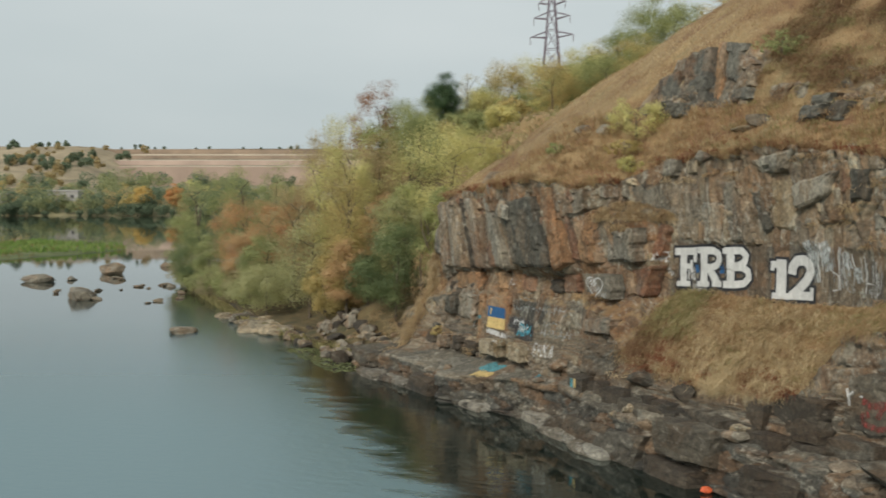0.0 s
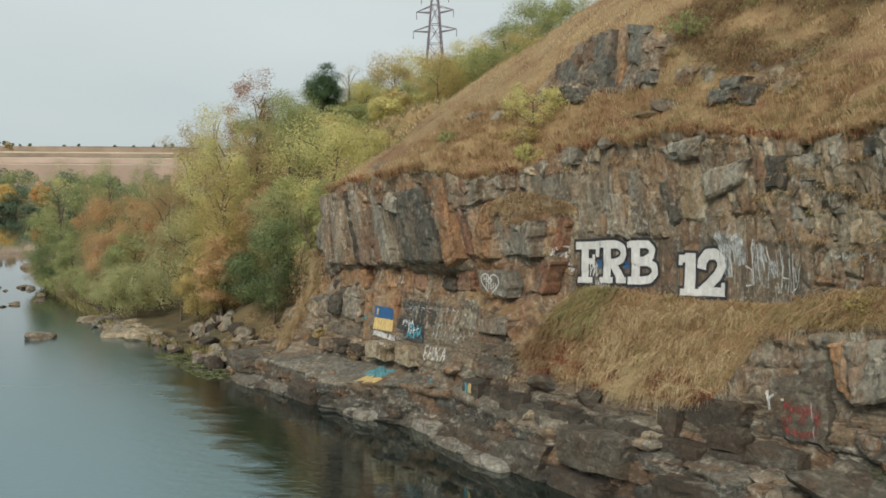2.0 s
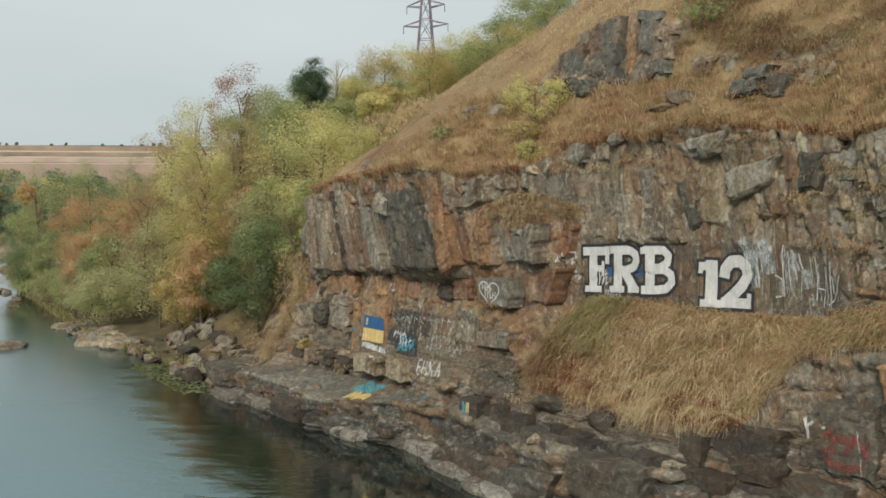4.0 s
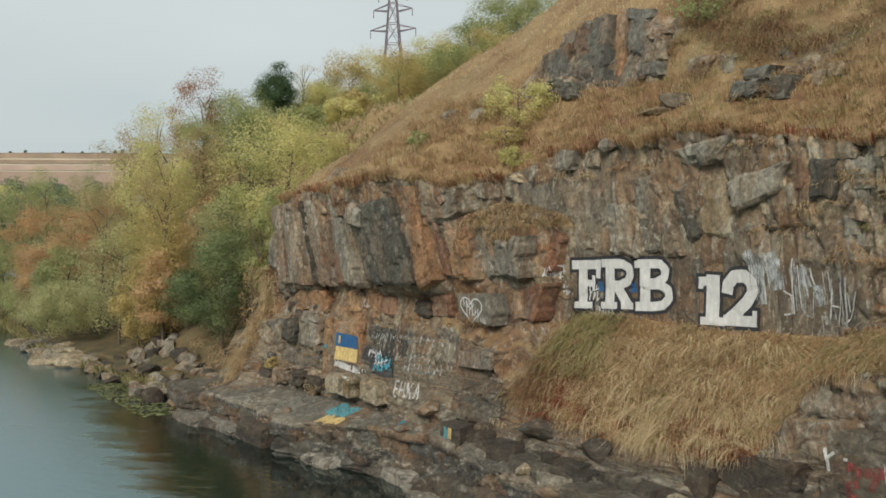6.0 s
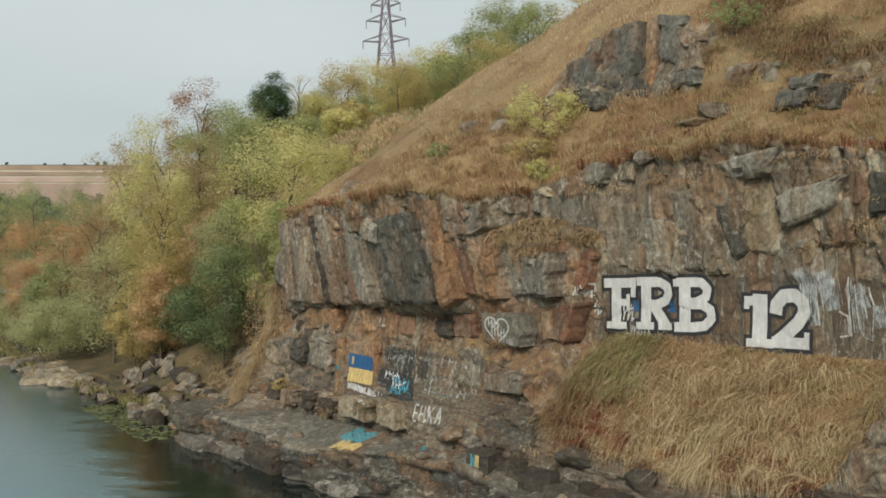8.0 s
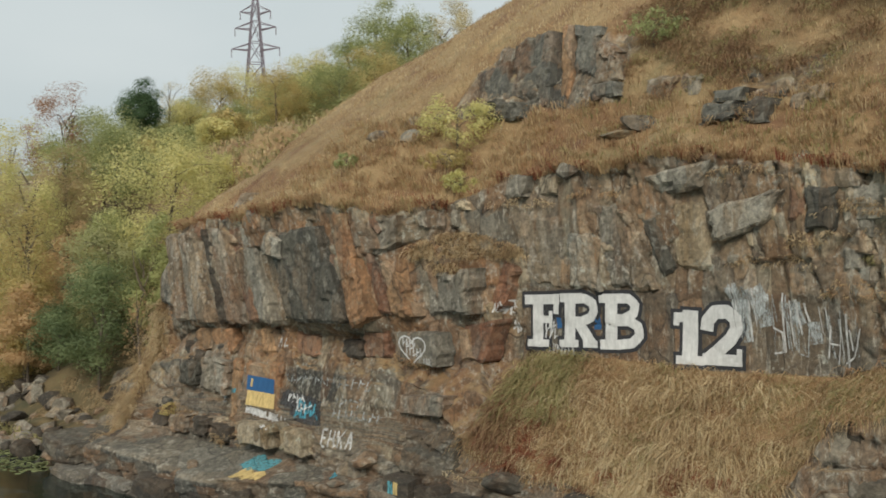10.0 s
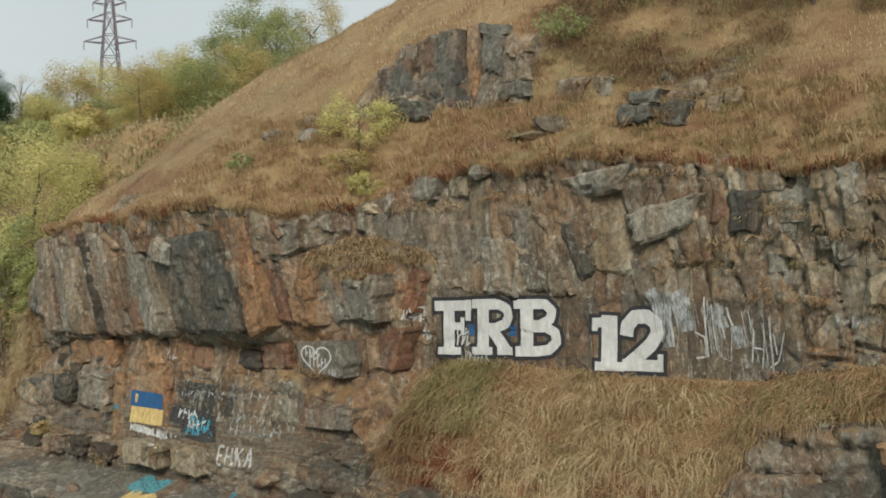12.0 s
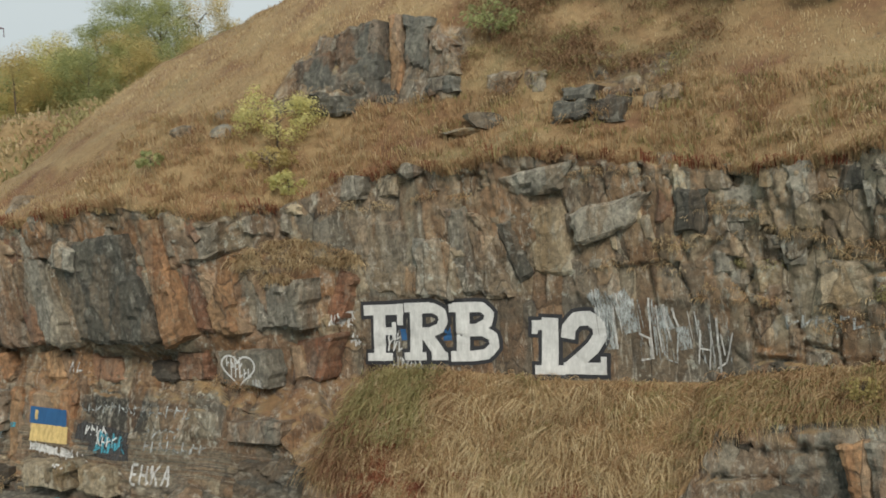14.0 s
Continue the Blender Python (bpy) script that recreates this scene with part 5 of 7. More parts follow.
paint_thing("painted_word", "hand-painted white word low on the rock wall", "graffiti", [("stroke", [(-5.45 + 0.36 * q + a * 0.36, 2.38 + 0.02 * q + b * 0.5) for a, b in st[0]], 0.07, M_FADED, 0.02 + 0.003 * i) for q, let in enumerate((E_, N_, K_, A_)) for i, st in enumerate(let)])
heart = [(-2.5 + 0.58 * math.sin(t) ** 3, 5.5 + 0.040 * (13 * math.cos(t) - 5 * math.cos(2 * t) - 2 * math.cos(3 * t) - math.cos(4 * t)) * 0.72) for t in np.linspace(0, 2 * math.pi, 34)]
paint_thing("painted_heart", "white painted heart outline with two lines of writing", "graffiti", [("outline", heart, 0.05, M_WHITE, 0.02)] + scrawl(-2.9, -2.3, 5.55, 5.5, 4, M_WHITE, 12, 0.04) + scrawl(-2.75, -2.0, 5.28, 5.28, 5, M_WHITE, 13, 0.04) + scrawl(-2.0, -1.7, 5.0, 5.02, 3, M_FADED, 16, 0.06))
paint_thing("painted_scrawl", "small white letters beside the big lettering", "graffiti", scrawl(-0.45, 0.0, 6.6, 6.7, 4, M_WHITE, 14, 0.035) + scrawl(-0.15, 0.1, 6.0, 6.1, 2, M_WHITE, 15, 0.05))
rng = np.random.RandomState(8)
drips = [("patch", [(6.5, 7.62), (6.62, 7.3), (6.72, 7.05)], 0.34, M_GHOST, 0.02), ("patch", [(7.05, 7.62), (7.2, 7.4), (7.28, 7.0)], 0.36, M_GHOST, 0.02), ("patch", [(8.1, 7.3), (8.2, 7.0), (8.3, 6.8)], 0.3, M_GHOST, 0.02), ("patch", [(6.75, 7.3), (6.85, 6.7), (6.95, 6.3)], 0.3, M_GHOST, 0.018), ("patch", [(7.3, 7.1), (7.4, 6.7)], 0.4, M_GHOST, 0.018), ("patch", [(8.6, 6.9), (8.7, 6.4)], 0.3, M_GHOST, 0.018)]
for q in range(46):
    x = 6.45 + 3.3 * rng.rand() ** 1.3
    top, ln = 7.55 - 0.22 * (x - 6.5) + 0.25 * rng.rand(), 0.4 + 1.0 * rng.rand() ** 1.5
    drips.append(("run", [(x, top), (x + 0.06, max(6.0, top - ln / 2)), (x + 0.12 + 0.05 * rng.rand(), max(5.9, top - ln))], 0.018 + 0.04 * rng.rand() ** 2, (M_GHOST, M_GHOST, M_FADED)[q % 3], 0.022 + 0.0006 * q))
paint_thing("white_paint_runs", "white paint washed down the rock in long drips", "graffiti", drips)
paint_thing("painted_scrawl", "tall thin white letters on brown rock", "graffiti", [("bar", [(9.0, 6.1), (9.02, 6.85)], 0.035, M_FADED, 0.06), ("bar", [(9.25, 6.0), (9.27, 6.85)], 0.04, M_FADED, 0.06), ("bar", [(9.02, 6.45), (9.26, 6.42)], 0.035, M_FADED, 0.064), ("bar", [(9.5, 6.8), (9.62, 6.35)], 0.04, M_FADED, 0.06), ("bar", [(9.8, 6.85), (9.66, 6.2), (9.45, 6.05)], 0.04, M_FADED, 0.064), ("bar", [(7.6, 6.7), (7.85, 6.6), (7.9, 6.15), (7.66, 6.1)], 0.045, M_FADED, 0.06), ("bar", [(8.25, 6.7), (8.27, 6.15), (8.5, 6.1), (8.52, 6.75)], 0.03, M_GHOST, 0.06)])
paint_thing("painted_scrawl", "red sprayed patch on the low dark wall", "graffiti", [("stroke", [(11.15, 3.4), (11.5, 3.3), (11.9, 3.42), (12.3, 3.32)], 0.2, M_RED, 0.02), ("stroke", [(11.3, 2.75), (11.25, 3.0), (11.45, 3.1)], 0.2, M_RED, 0.022), ("stroke", [(11.3, 2.8), (11.8, 2.72), (12.25, 2.85)], 0.16, M_RED, 0.022), ("stroke", [(11.9, 3.35), (11.75, 3.0)], 0.15, M_RED, 0.024), ("stroke", [(12.2, 3.3), (12.3, 2.95)], 0.14, M_RED, 0.026), ("bar", [(12.25, 2.5), (12.15, 3.0), (12.0, 3.6)], 0.035, M_GHOST, 0.03)])
paint_thing("painted_scrawl", "white painted mark on the low dark wall", "graffiti", [("bar", [(10.62, 3.68), (10.66, 3.45), (10.84, 3.62)], 0.07, M_FADED, 0.02), ("bar", [(10.68, 3.5), (10.76, 3.2)], 0.08, M_FADED, 0.024), ("bar", [(11.05, 3.5), (11.15, 3.52)], 0.06, M_FADED, 0.024)])
paint_thing("painted_flag", "small turquoise and yellow flag painted on a block", "painted flag", [("blue_stripe", [(-1.58, 1.74), (-1.58, 2.08)], 0.24, M_TEAL, 0.03), ("yellow_stripe", [(-1.34, 1.76), (-1.34, 2.1)], 0.22, M_YELLOW, 0.03)])
paint_thing("painted_scrawl", "turquoise dab of paint on the ledge front", "graffiti", [("dab", [(-4.3, 1.75), (-4.1, 2.1)], 0.3, M_CYAN, 0.02), ("dab", [(-11.6, 3.0), (-11.3, 3.05)], 0.2, M_GHOST, 0.02), ("dab", [(-10.9, 3.4), (-10.5, 3.45)], 0.14, M_CYAN, 0.02)])


def floor_flag():
    thing = base("painted_flag", (0, 0, 0), "turquoise and yellow flag painted flat on the rock floor", "painted flag")
    for pname, s0, s1, d0, d1, m in (("yellow_half", -7.7, -6.5, 4.45, 5.15, M_YELLOW), ("blue_half", -8.2, -6.8, 3.65, 4.45, M_TEAL)):
        rows = [[down(s0 + (s1 - s0) * i / 8, d0 + (d1 - d0) * j / 12 + 0.12 * math.sin(5 * i + j), 0.02) for i in range(9)] for j in range(13)]
        quads = [[tuple(rows[j][i]), tuple(rows[j][i + 1]), tuple(rows[j + 1][i + 1]), tuple(rows[j + 1][i])] for j in range(12) for i in range(8)]
        quads = [q for q in quads if max(v[2] for v in q) - min(v[2] for v in q) < 0.2 and q[0][2] > 1.2]
        quads_mesh(pname, np.array(quads), m, thing)


floor_flag()

paint_thing("painted_scrawl", "blue spray showing between the big letters", "graffiti", [("patch", [(1.36, 6.6), (1.42, 6.25)], 0.16, M_BLUE, 0.008), ("patch", [(2.62, 6.75), (2.66, 6.3)], 0.24, M_BLUE, 0.008), ("patch", [(2.3, 6.35), (2.5, 6.2)], 0.12, M_BLUE, 0.008)])
paint_thing("painted_scrawl", "small white writing over the first big letter", "graffiti", scrawl(0.95, 1.35, 6.25, 6.25, 3, M_WHITE, 31, 0.04) + scrawl(0.95, 1.4, 5.95, 5.95, 3, M_WHITE, 32, 0.04) + scrawl(1.1, 2.0, 5.52, 5.56, 7, M_FADED, 33, 0.03))
paint_thing("painted_scrawl", "thin white digits beside the big letters", "graffiti", scrawl(-0.35, -0.1, 6.55, 6.5, 2, M_FADED, 34, 0.04) + scrawl(-0.25, 0.0, 6.1, 6.05, 2, M_FADED, 35, 0.04))
paint_thing("painted_scrawl", "two small white letters on ochre rock", "graffiti", scrawl(-8.6, -7.9, 5.05, 5.1, 2, M_FADED, 36, 0.05))
paint_thing("painted_scrawl", "pale blue-grey paint traces on the broken wall", "graffiti", scrawl(11.0, 12.6, 7.0, 7.1, 6, M_GHOST, 37, 0.05))


def orange_bag():
    """A crumpled plastic bag washed up on the rocks."""
    rng = np.random.RandomState(5)
    bm = bmesh.new()
    bmesh.ops.create_icosphere(bm, subdivisions=3, radius=0.5)
    for v in bm.verts:
        v.co *= 1 + 0.35 * noise.noise(v.co * 5) + 0.05 * rng.normal()
    p = down(7.2, 4.25)
    bm.transform(Matrix.LocRotScale((p.x, p.y, max(0.05, p.z) + 0.05), Euler((0, 0, 0.4)), Vector((0.42, 0.3, 0.2))))
    me = bpy.data.meshes.new("plastic_bag")
    bm.to_mesh(me)
    bm.free()
    me.materials.append(plain("orange_plastic", (0.62, 0.12, 0.04), 0.4, 8, 0.3))
    tagged(new("plastic_bag", me), "crumpled orange plastic bag washed up on rocks", "litter")


orange_bag()


# ---- dry grass on bank, shelves and slopes ----
def grass_mat(name, *stops):
    k = Mix(name)
    rnd = k.n.new("ShaderNodeNewGeometry").outputs["Random Per Island"]
    f = k.math("ADD", k.math("MULTIPLY", rnd, 0.4), k.math("MULTIPLY", k.noise(k.co((1, 1, 1)), 0.75, 5, 0.65, 0.6), 0.8))
    c = k.ramp(f, *stops)
    m = k.done(c, 0.75)
    tr, mx = k.n.new("ShaderNodeBsdfTranslucent"), k.n.new("ShaderNodeMixShader")
    k.l.new(c, tr.inputs["Color"])
    mx.inputs[0].default_value = 0.4
    k.l.new(next(x for x in k.n if x.type == "BSDF_PRINCIPLED").outputs[0], mx.inputs[1])
    k.l.new(tr.outputs[0], mx.inputs[2])
    k.l.new(mx.outputs[0], next(x for x in k.n if x.type == "OUTPUT_MATERIAL").inputs["Surface"])
    return m


M_STRAW = grass_mat("dry_grass", (0.34, (0.19, 0.10, 0.052)), (0.46, (0.38, 0.255, 0.132)), (0.57, (0.56, 0.42, 0.235)), (0.68, (0.38, 0.28, 0.148)), (0.8, (0.66, 0.535, 0.335)))
M_GREENISH = grass_mat("green_weeds", (0.34, (0.17, 0.15, 0.06)), (0.55, (0.29, 0.26, 0.11)), (0.78, (0.40, 0.35, 0.16)))
M_EARTHY = grass_mat("earth_scrub", (0.34, (0.14, 0.070, 0.040)), (0.52, (0.26, 0.145, 0.078)), (0.68, (0.36, 0.24, 0.125)), (0.82, (0.27, 0.20, 0.095)))
M_BLOND = grass_mat("bleached_straw", (0.30, (0.33, 0.21, 0.11)), (0.50, (0.53, 0.40, 0.22)), (0.75, (0.66, 0.54, 0.33)))
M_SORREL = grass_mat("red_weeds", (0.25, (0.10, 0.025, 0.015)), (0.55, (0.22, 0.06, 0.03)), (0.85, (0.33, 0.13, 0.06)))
M_HEATH = grass_mat("brown_grass", (0.22, (0.21, 0.105, 0.06)), (0.45, (0.37, 0.22, 0.115)), (0.65, (0.50, 0.35, 0.185)), (0.85, (0.38, 0.31, 0.15)))


def blades(name, pts, length, width, material, seed, droop=0.5, label="", away=None):
    """Grass blades as bent strips at pts (n, 3)."""
    rng = np.random.RandomState(seed)
    n = len(pts)
    ang = rng.rand(n) * 2 * math.pi
    ln = length * (0.45 + 0.9 * rng.rand(n))
    wd = width * (0.6 + 0.8 * rng.rand(n))
    side = np.stack([np.cos(ang), np.sin(ang), np.zeros(n)], 1) * wd[:, None]
    lean = np.stack([rng.normal(size=n) * 0.35 + NX * droop, rng.normal(size=n) * 0.35 + NY * droop, np.zeros(n)], 1)
    p0 = pts - np.array([0, 0, 0.04])
    p1 = p0 + (lean * 0.35 + np.array([0, 0, 0.75])) * ln[:, None]
    p2 = p1 + (lean * 0.9 + np.array([0, 0, 0.12])) * ln[:, None] * 0.6
    q1 = np.stack([p0 - side, p0 + side, p1 + side * 0.8, p1 - side * 0.8], 1)
    q2 = np.stack([p1 - side * 0.8, p1 + side * 0.8, p2 + side * 0.15, p2 - side * 0.15], 1)
    return quads_mesh(name, np.concatenate([q1, q2]), material, label=label, category="grass", kind="stuff")


def tufts(name, centres, per, spread, length, width, material, seed, droop, label, hang=False):
    """Blades in clumps, each clump combed one way."""
    rng = np.random.RandomState(seed)
    n = len(centres)
    idx = np.repeat(np.arange(n), per)
    k = len(idx)
    ang0 = rng.normal(size=(n, 2)) * (0.75 if hang else 0.5)
    off = rng.normal(size=(k, 3)) * spread
    pts = centres[idx] + off
    pts[:, 2] = centres[idx][:, 2] + off[:, 2] * 0.4 - 0.05
    fan = np.stack([off[:, 0] / spread * 0.28 + ang0[idx, 0] + NX * droop, off[:, 1] / spread * 0.28 + ang0[idx, 1] + NY * droop, np.zeros(k)], 1)
    ln = length * (0.6 + 0.8 * rng.rand(n))[idx] * (0.6 + 0.6 * rng.rand(k))
    a = rng.rand(k) * 2 * math.pi
    side = np.stack([np.cos(a), np.sin(a), np.zeros(k)], 1) * width
    if hang:
        p1 = pts + (fan * 0.4 + np.array([0, 0, 0.3])) * ln[:, None]
        p2 = p1 + (fan * 0.5 - np.array([0, 0, 0.35])) * ln[:, None] * 0.6
        p3 = p2 + (fan * 0.3 - np.array([0, 0, 0.9])) * ln[:, None] * 0.7
    else:
        p1 = pts + (fan * 0.3 + np.array([0, 0, 0.75])) * ln[:, None]
        p2 = p1 + fan * 0.9 * ln[:, None] * 0.6
        p3 = p2 + (fan * 0.6 - np.array([0, 0, 0.45])) * ln[:, None] * 0.5
    q1 = np.stack([pts - side, pts + side, p1 + side * 0.9, p1 - side * 0.9], 1)
    q2 = np.stack([p1 - side * 0.9, p1 + side * 0.9, p2 + side * 0.6, p2 - side * 0.6], 1)
    q3 = np.stack([p2 - side * 0.6, p2 + side * 0.6, p3 + side * 0.15, p3 - side * 0.15], 1)
    return quads_mesh(name, np.concatenate([q1, q2, q3]), material, label=label, category="grass", kind="stuff")


def pick(n, mask, seed, clump=0.0):
    """n places on the sheet where mask holds, even by area."""
    rng = np.random.RandomState(seed)
    S, D, Z, _, co = SHEET[:5]
    e1, e2 = co[1:, :-1] - co[:-1, :-1], co[:-1, 1:] - co[:-1, :-1]
    area = np.linalg.norm(np.cross(e1, e2), axis=2) * mask[:-1, :-1]
    area = area * (1 + clump * smooth_noise(S[:-1, :-1], Z[:-1, :-1] + D[:-1, :-1], 0.45, seed))
    p = np.clip(area, 0, None).ravel()
    i = rng.choice(p.size, n, p=p / p.sum())
    r, c = np.unravel_index(i, area.shape)
    return co[r, c] + e1[r, c] * rng.rand(n, 1) + e2[r, c] * rng.rand(n, 1)


S_, D_, Z_, TURF_ = SHEET[:4]
NEAR = (S_ > -24) & (S_ < 17) & (Z_ < 22) & (D_ > -12)
BANK = (TURF_ > 0.4) * (S_ > 0) * (S_ < 15) * (D_ > -0.25) * (Z_ < 6.8) * (Z_ > 2.5)
tufts("bank_grass", pick(1100, BANK, 1, 1.6), 15, 0.09, 0.30, 0.010, M_STRAW, 1, 0.3, "matted dry straw-coloured grass covering the bank", True)
tufts("bank_grass", pick(110, BANK * (S_ > 5.2) * (S_ < 9) * (Z_ < 4.4), 16, 3.0), 18, 0.08, 0.5, 0.010, M_BLOND, 17, 0.3, "pale straw hanging over the bank's lower edge", True)
tufts("bank_grass", pick(240, BANK, 6, 1.9), 14, 0.10, 0.22, 0.011, M_HEATH, 7, 0.35, "reddish dry grass among the straw of the bank", True)
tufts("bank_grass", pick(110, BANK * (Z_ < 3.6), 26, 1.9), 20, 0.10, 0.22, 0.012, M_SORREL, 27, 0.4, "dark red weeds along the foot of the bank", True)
# dark red tufts put the shadowed gap in the bank into colour
tufts("bank_grass", pick(75, BANK * (S_ > 0.9) * (S_ < 2.3) * (Z_ < 4.4), 28, 2.4), 20, 0.10, 0.26, 0.012, M_SORREL, 29, 0.4, "dark red tufts standing in for a shadowed gap in the bank", True)
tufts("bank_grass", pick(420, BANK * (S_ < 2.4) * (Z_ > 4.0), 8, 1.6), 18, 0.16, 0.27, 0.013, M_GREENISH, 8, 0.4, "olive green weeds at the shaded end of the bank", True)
# browner tufts low at the left end of the bank
tufts("bank_grass", pick(160, BANK * (S_ < 1.6) * (Z_ < 4.8), 41, 1.6), 18, 0.14, 0.4, 0.012, M_EARTHY, 42, 0.4, "brown weeds low at the left end of the bank", True)
tufts("bank_grass", pick(170, BANK * (S_ > 3.2) * (S_ < 8.6) * (Z_ < 5.3), 43, 3.0), 22, 0.12, 0.55, 0.010, M_BLOND, 44, 0.3, "tall shaggy tussocks on the middle of the bank", True)
tufts("bank_grass", pick(520, BANK * (Z_ > 4.6), 63, 1.6), 16, 0.12, 0.26, 0.011, M_HEATH, 64, 0.35, "brown grass along the foot of the painted wall", True)
tufts("bank_grass", pick(160, BANK * (Z_ > 4.6) * (S_ > 7), 65, 1.6), 16, 0.12, 0.24, 0.011, M_GREENISH, 66, 0.35, "olive grass along the foot of the painted wall", True)
tufts("bank_grass", pick(110, BANK, 38, 4.0), 16, 0.12, 0.24, 0.012, M_GREENISH, 39, 0.4, "olive green weeds scattered over the bank", True)
blades("slope_grass", pick(40000, (TURF_ > 0.4) * NEAR * (Z_ > 8.4) * (1 - 0.97 * EARTH(S_, Z_)), 2, 1.6), 0.15, 0.011, M_STRAW, 2, 0.35, "short dry golden grass covering the hill slope")
TERRACE = (TURF_ > 0.4) * NEAR * (Z_ > 8.4) * (Z_ < 12.6) * (S_ > -9)
tufts("terrace_grass", pick(650, TERRACE, 3, 1.9), 15, 0.10, 0.24, 0.013, M_HEATH, 3, 0.4, "reddish brown dry grass on the terrace above the wall")
tufts("terrace_grass", pick(500, TERRACE, 9, 1.9), 15, 0.10, 0.24, 0.012, M_STRAW, 9, 0.4, "golden tussocks on the terrace above the wall")
tufts("terrace_grass", pick(130, TERRACE * (S_ > 1), 10, 1.9), 18, 0.14, 0.16, 0.015, M_GREENISH, 10, 0.4, "olive green weeds among the dry grass")
LIP = (np.abs(TURF_ - 0.5) < 0.49) * (S_ > -17) * (S_ < 15) * (Z_ > 8) * (Z_ < 10.9)
tufts("edge_grass", pick(60, LIP, 34, 1.9), 20, 0.10, 0.26, 0.013, M_SORREL, 35, 0.5, "dark red weeds in the cliff edge")
tufts("edge_grass", pick(420, LIP, 4, 1.6), 18, 0.08, 0.24, 0.013, M_HEATH, 4, 0.6, "ragged brown grass overhanging the cliff edge")
tufts("earth_grass", pick(900, (TURF_ > 0.4) * NEAR * EARTH(S_, Z_), 45, 1.9), 16, 0.12, 0.26, 0.012, M_EARTHY, 46, 0.35, "dull brown scrub and grass on bare earth", True)
tufts("earth_grass", pick(160, (TURF_ > 0.4) * NEAR * EARTH(S_, Z_), 47, 1.9), 18, 0.12, 0.24, 0.013, M_GREENISH, 48, 0.35, "olive weeds on the bare upper slope", True)
tufts("left_grass", pick(480, (TURF_ > 0.4) * (S_ > -26) * (S_ < -14) * (Z_ > 0.7) * (Z_ < 6), 49, 1.2), 18, 0.10, 0.36, 0.012, M_STRAW, 50, 0.35, "golden rusty grass hanging beside the buttress", True)
tufts("left_grass", pick(620, (TURF_ > 0.3) * (S_ > -20.5) * (S_ < -14.2) * (Z_ > 1.6) * (Z_ < 6), 53, 1.2), 18, 0.10, 0.42, 0.012, M_STRAW, 54, 0.3, "golden grass mound beside the buttress", True)
blades("left_grass", pick(4000, (TURF_ > 0.4) * (S_ > -22) * (S_ < -14) * (Z_ > 2.4) * (Z_ < 6), 5, 1.0), 0.32, 0.018, M_HEATH, 5, 0.6, "rusty dry grass beside the buttress")


MEADOW = (TURF_ > 0.4) * (S_ > -48) * (S_ < -17) * (Z_ > 10.3) * (D_ > -26)
tufts("meadow_grass", pick(760, MEADOW, 56, 1.4), 14, 0.3, 0.28, 0.045, M_GREENISH, 57, 0.2, "olive green grass on the far flank of the hill")
tufts("meadow_grass", pick(420, MEADOW, 58, 1.4), 14, 0.3, 0.28, 0.045, M_STRAW, 59, 0.2, "golden grass on the far flank of the hill")


def shelf_tuft(s, z, w, n, seed, label, material=M_STRAW, h=0.26, deep=0.5, rise=0.34):
    """A cushion of dry grass on a rock shelf."""
    rng = np.random.RandomState(seed)
    pts = []
    for _ in range(n):
        a = s + w * (rng.rand() - 0.5)
        p = FACES(a, z + rise * rng.rand() * math.cos((a - s) / w * 2.6), 0.02 - deep * 0.3 * rng.rand())
        pts.append(tuple(p))
    tufts("grass_cushion", np.array(pts[:max(12, n // 24)]), 14, 0.07, h, 0.012, material, seed, 0.3, label, True)


shelf_tuft(-1.25, 8.15, 2.7, 7000, 11, "cushion of dry golden grass on a rock shelf", h=0.2, rise=0.75)
shelf_tuft(-1.6, 7.75, 0.9, 500, 12, "small cushion of dry grass on the rock", h=0.25)
for q, (s, z, w) in enumerate(((0.2, 9.6, 1.8), (2.6, 9.85, 1.6), (7.6, 8.15, 2.2), (9.7, 7.55, 2.4), (10.6, 8.85, 3.0), (12.8, 8.6, 2.6), (8.4, 8.6, 1.0), (12.6, 7.0, 2.4), (6.9, 10.2, 2.0), (-3.0, 5.0, 1.8), (-10.5, 1.75, 1.6), (4.0, 2.7, 3.0), (1.0, 2.5, 2.0), (-13.8, 2.3, 2.0))):
    shelf_tuft(s, z, w, 650, 20 + q, "dry grass and lichen on a narrow rock shelf", (M_STRAW, M_HEATH)[q % 2], 0.13)


rng = np.random.RandomState(88)
for q in range(15):
    s, z = 9.4 + 5.6 * rng.rand(), 7.1 + 2.8 * rng.rand()
    shelf_tuft(s, z, 0.8 + 1.4 * rng.rand(), 380, 60 + q, "pale dry grass and lichen on a ledge of the broken wall", (M_STRAW, M_STRAW, M_GREENISH)[q % 3], 0.1)


# ---- trees and shrubs ----
def tube(bm, pts, radii, sides=6):
    rings = []
    for i, p in enumerate(pts):
        a = (Vector(pts[min(i + 1, len(pts) - 1)]) - Vector(pts[max(i - 1, 0)])).normalized()
        x = a.orthogonal().normalized()
        y = a.cross(x)
        rings.append([bm.verts.new(Vector(p) + (x * math.cos(2 * math.pi * k / sides) + y * math.sin(2 * math.pi * k / sides)) * radii[i]) for k in range(sides)])
    for r, t in zip(rings, rings[1:]):
        for k in range(sides):
            bm.faces.new((r[k], r[(k + 1) % sides], t[(k + 1) % sides], t[k]))
    bm.faces.new(rings[-1])


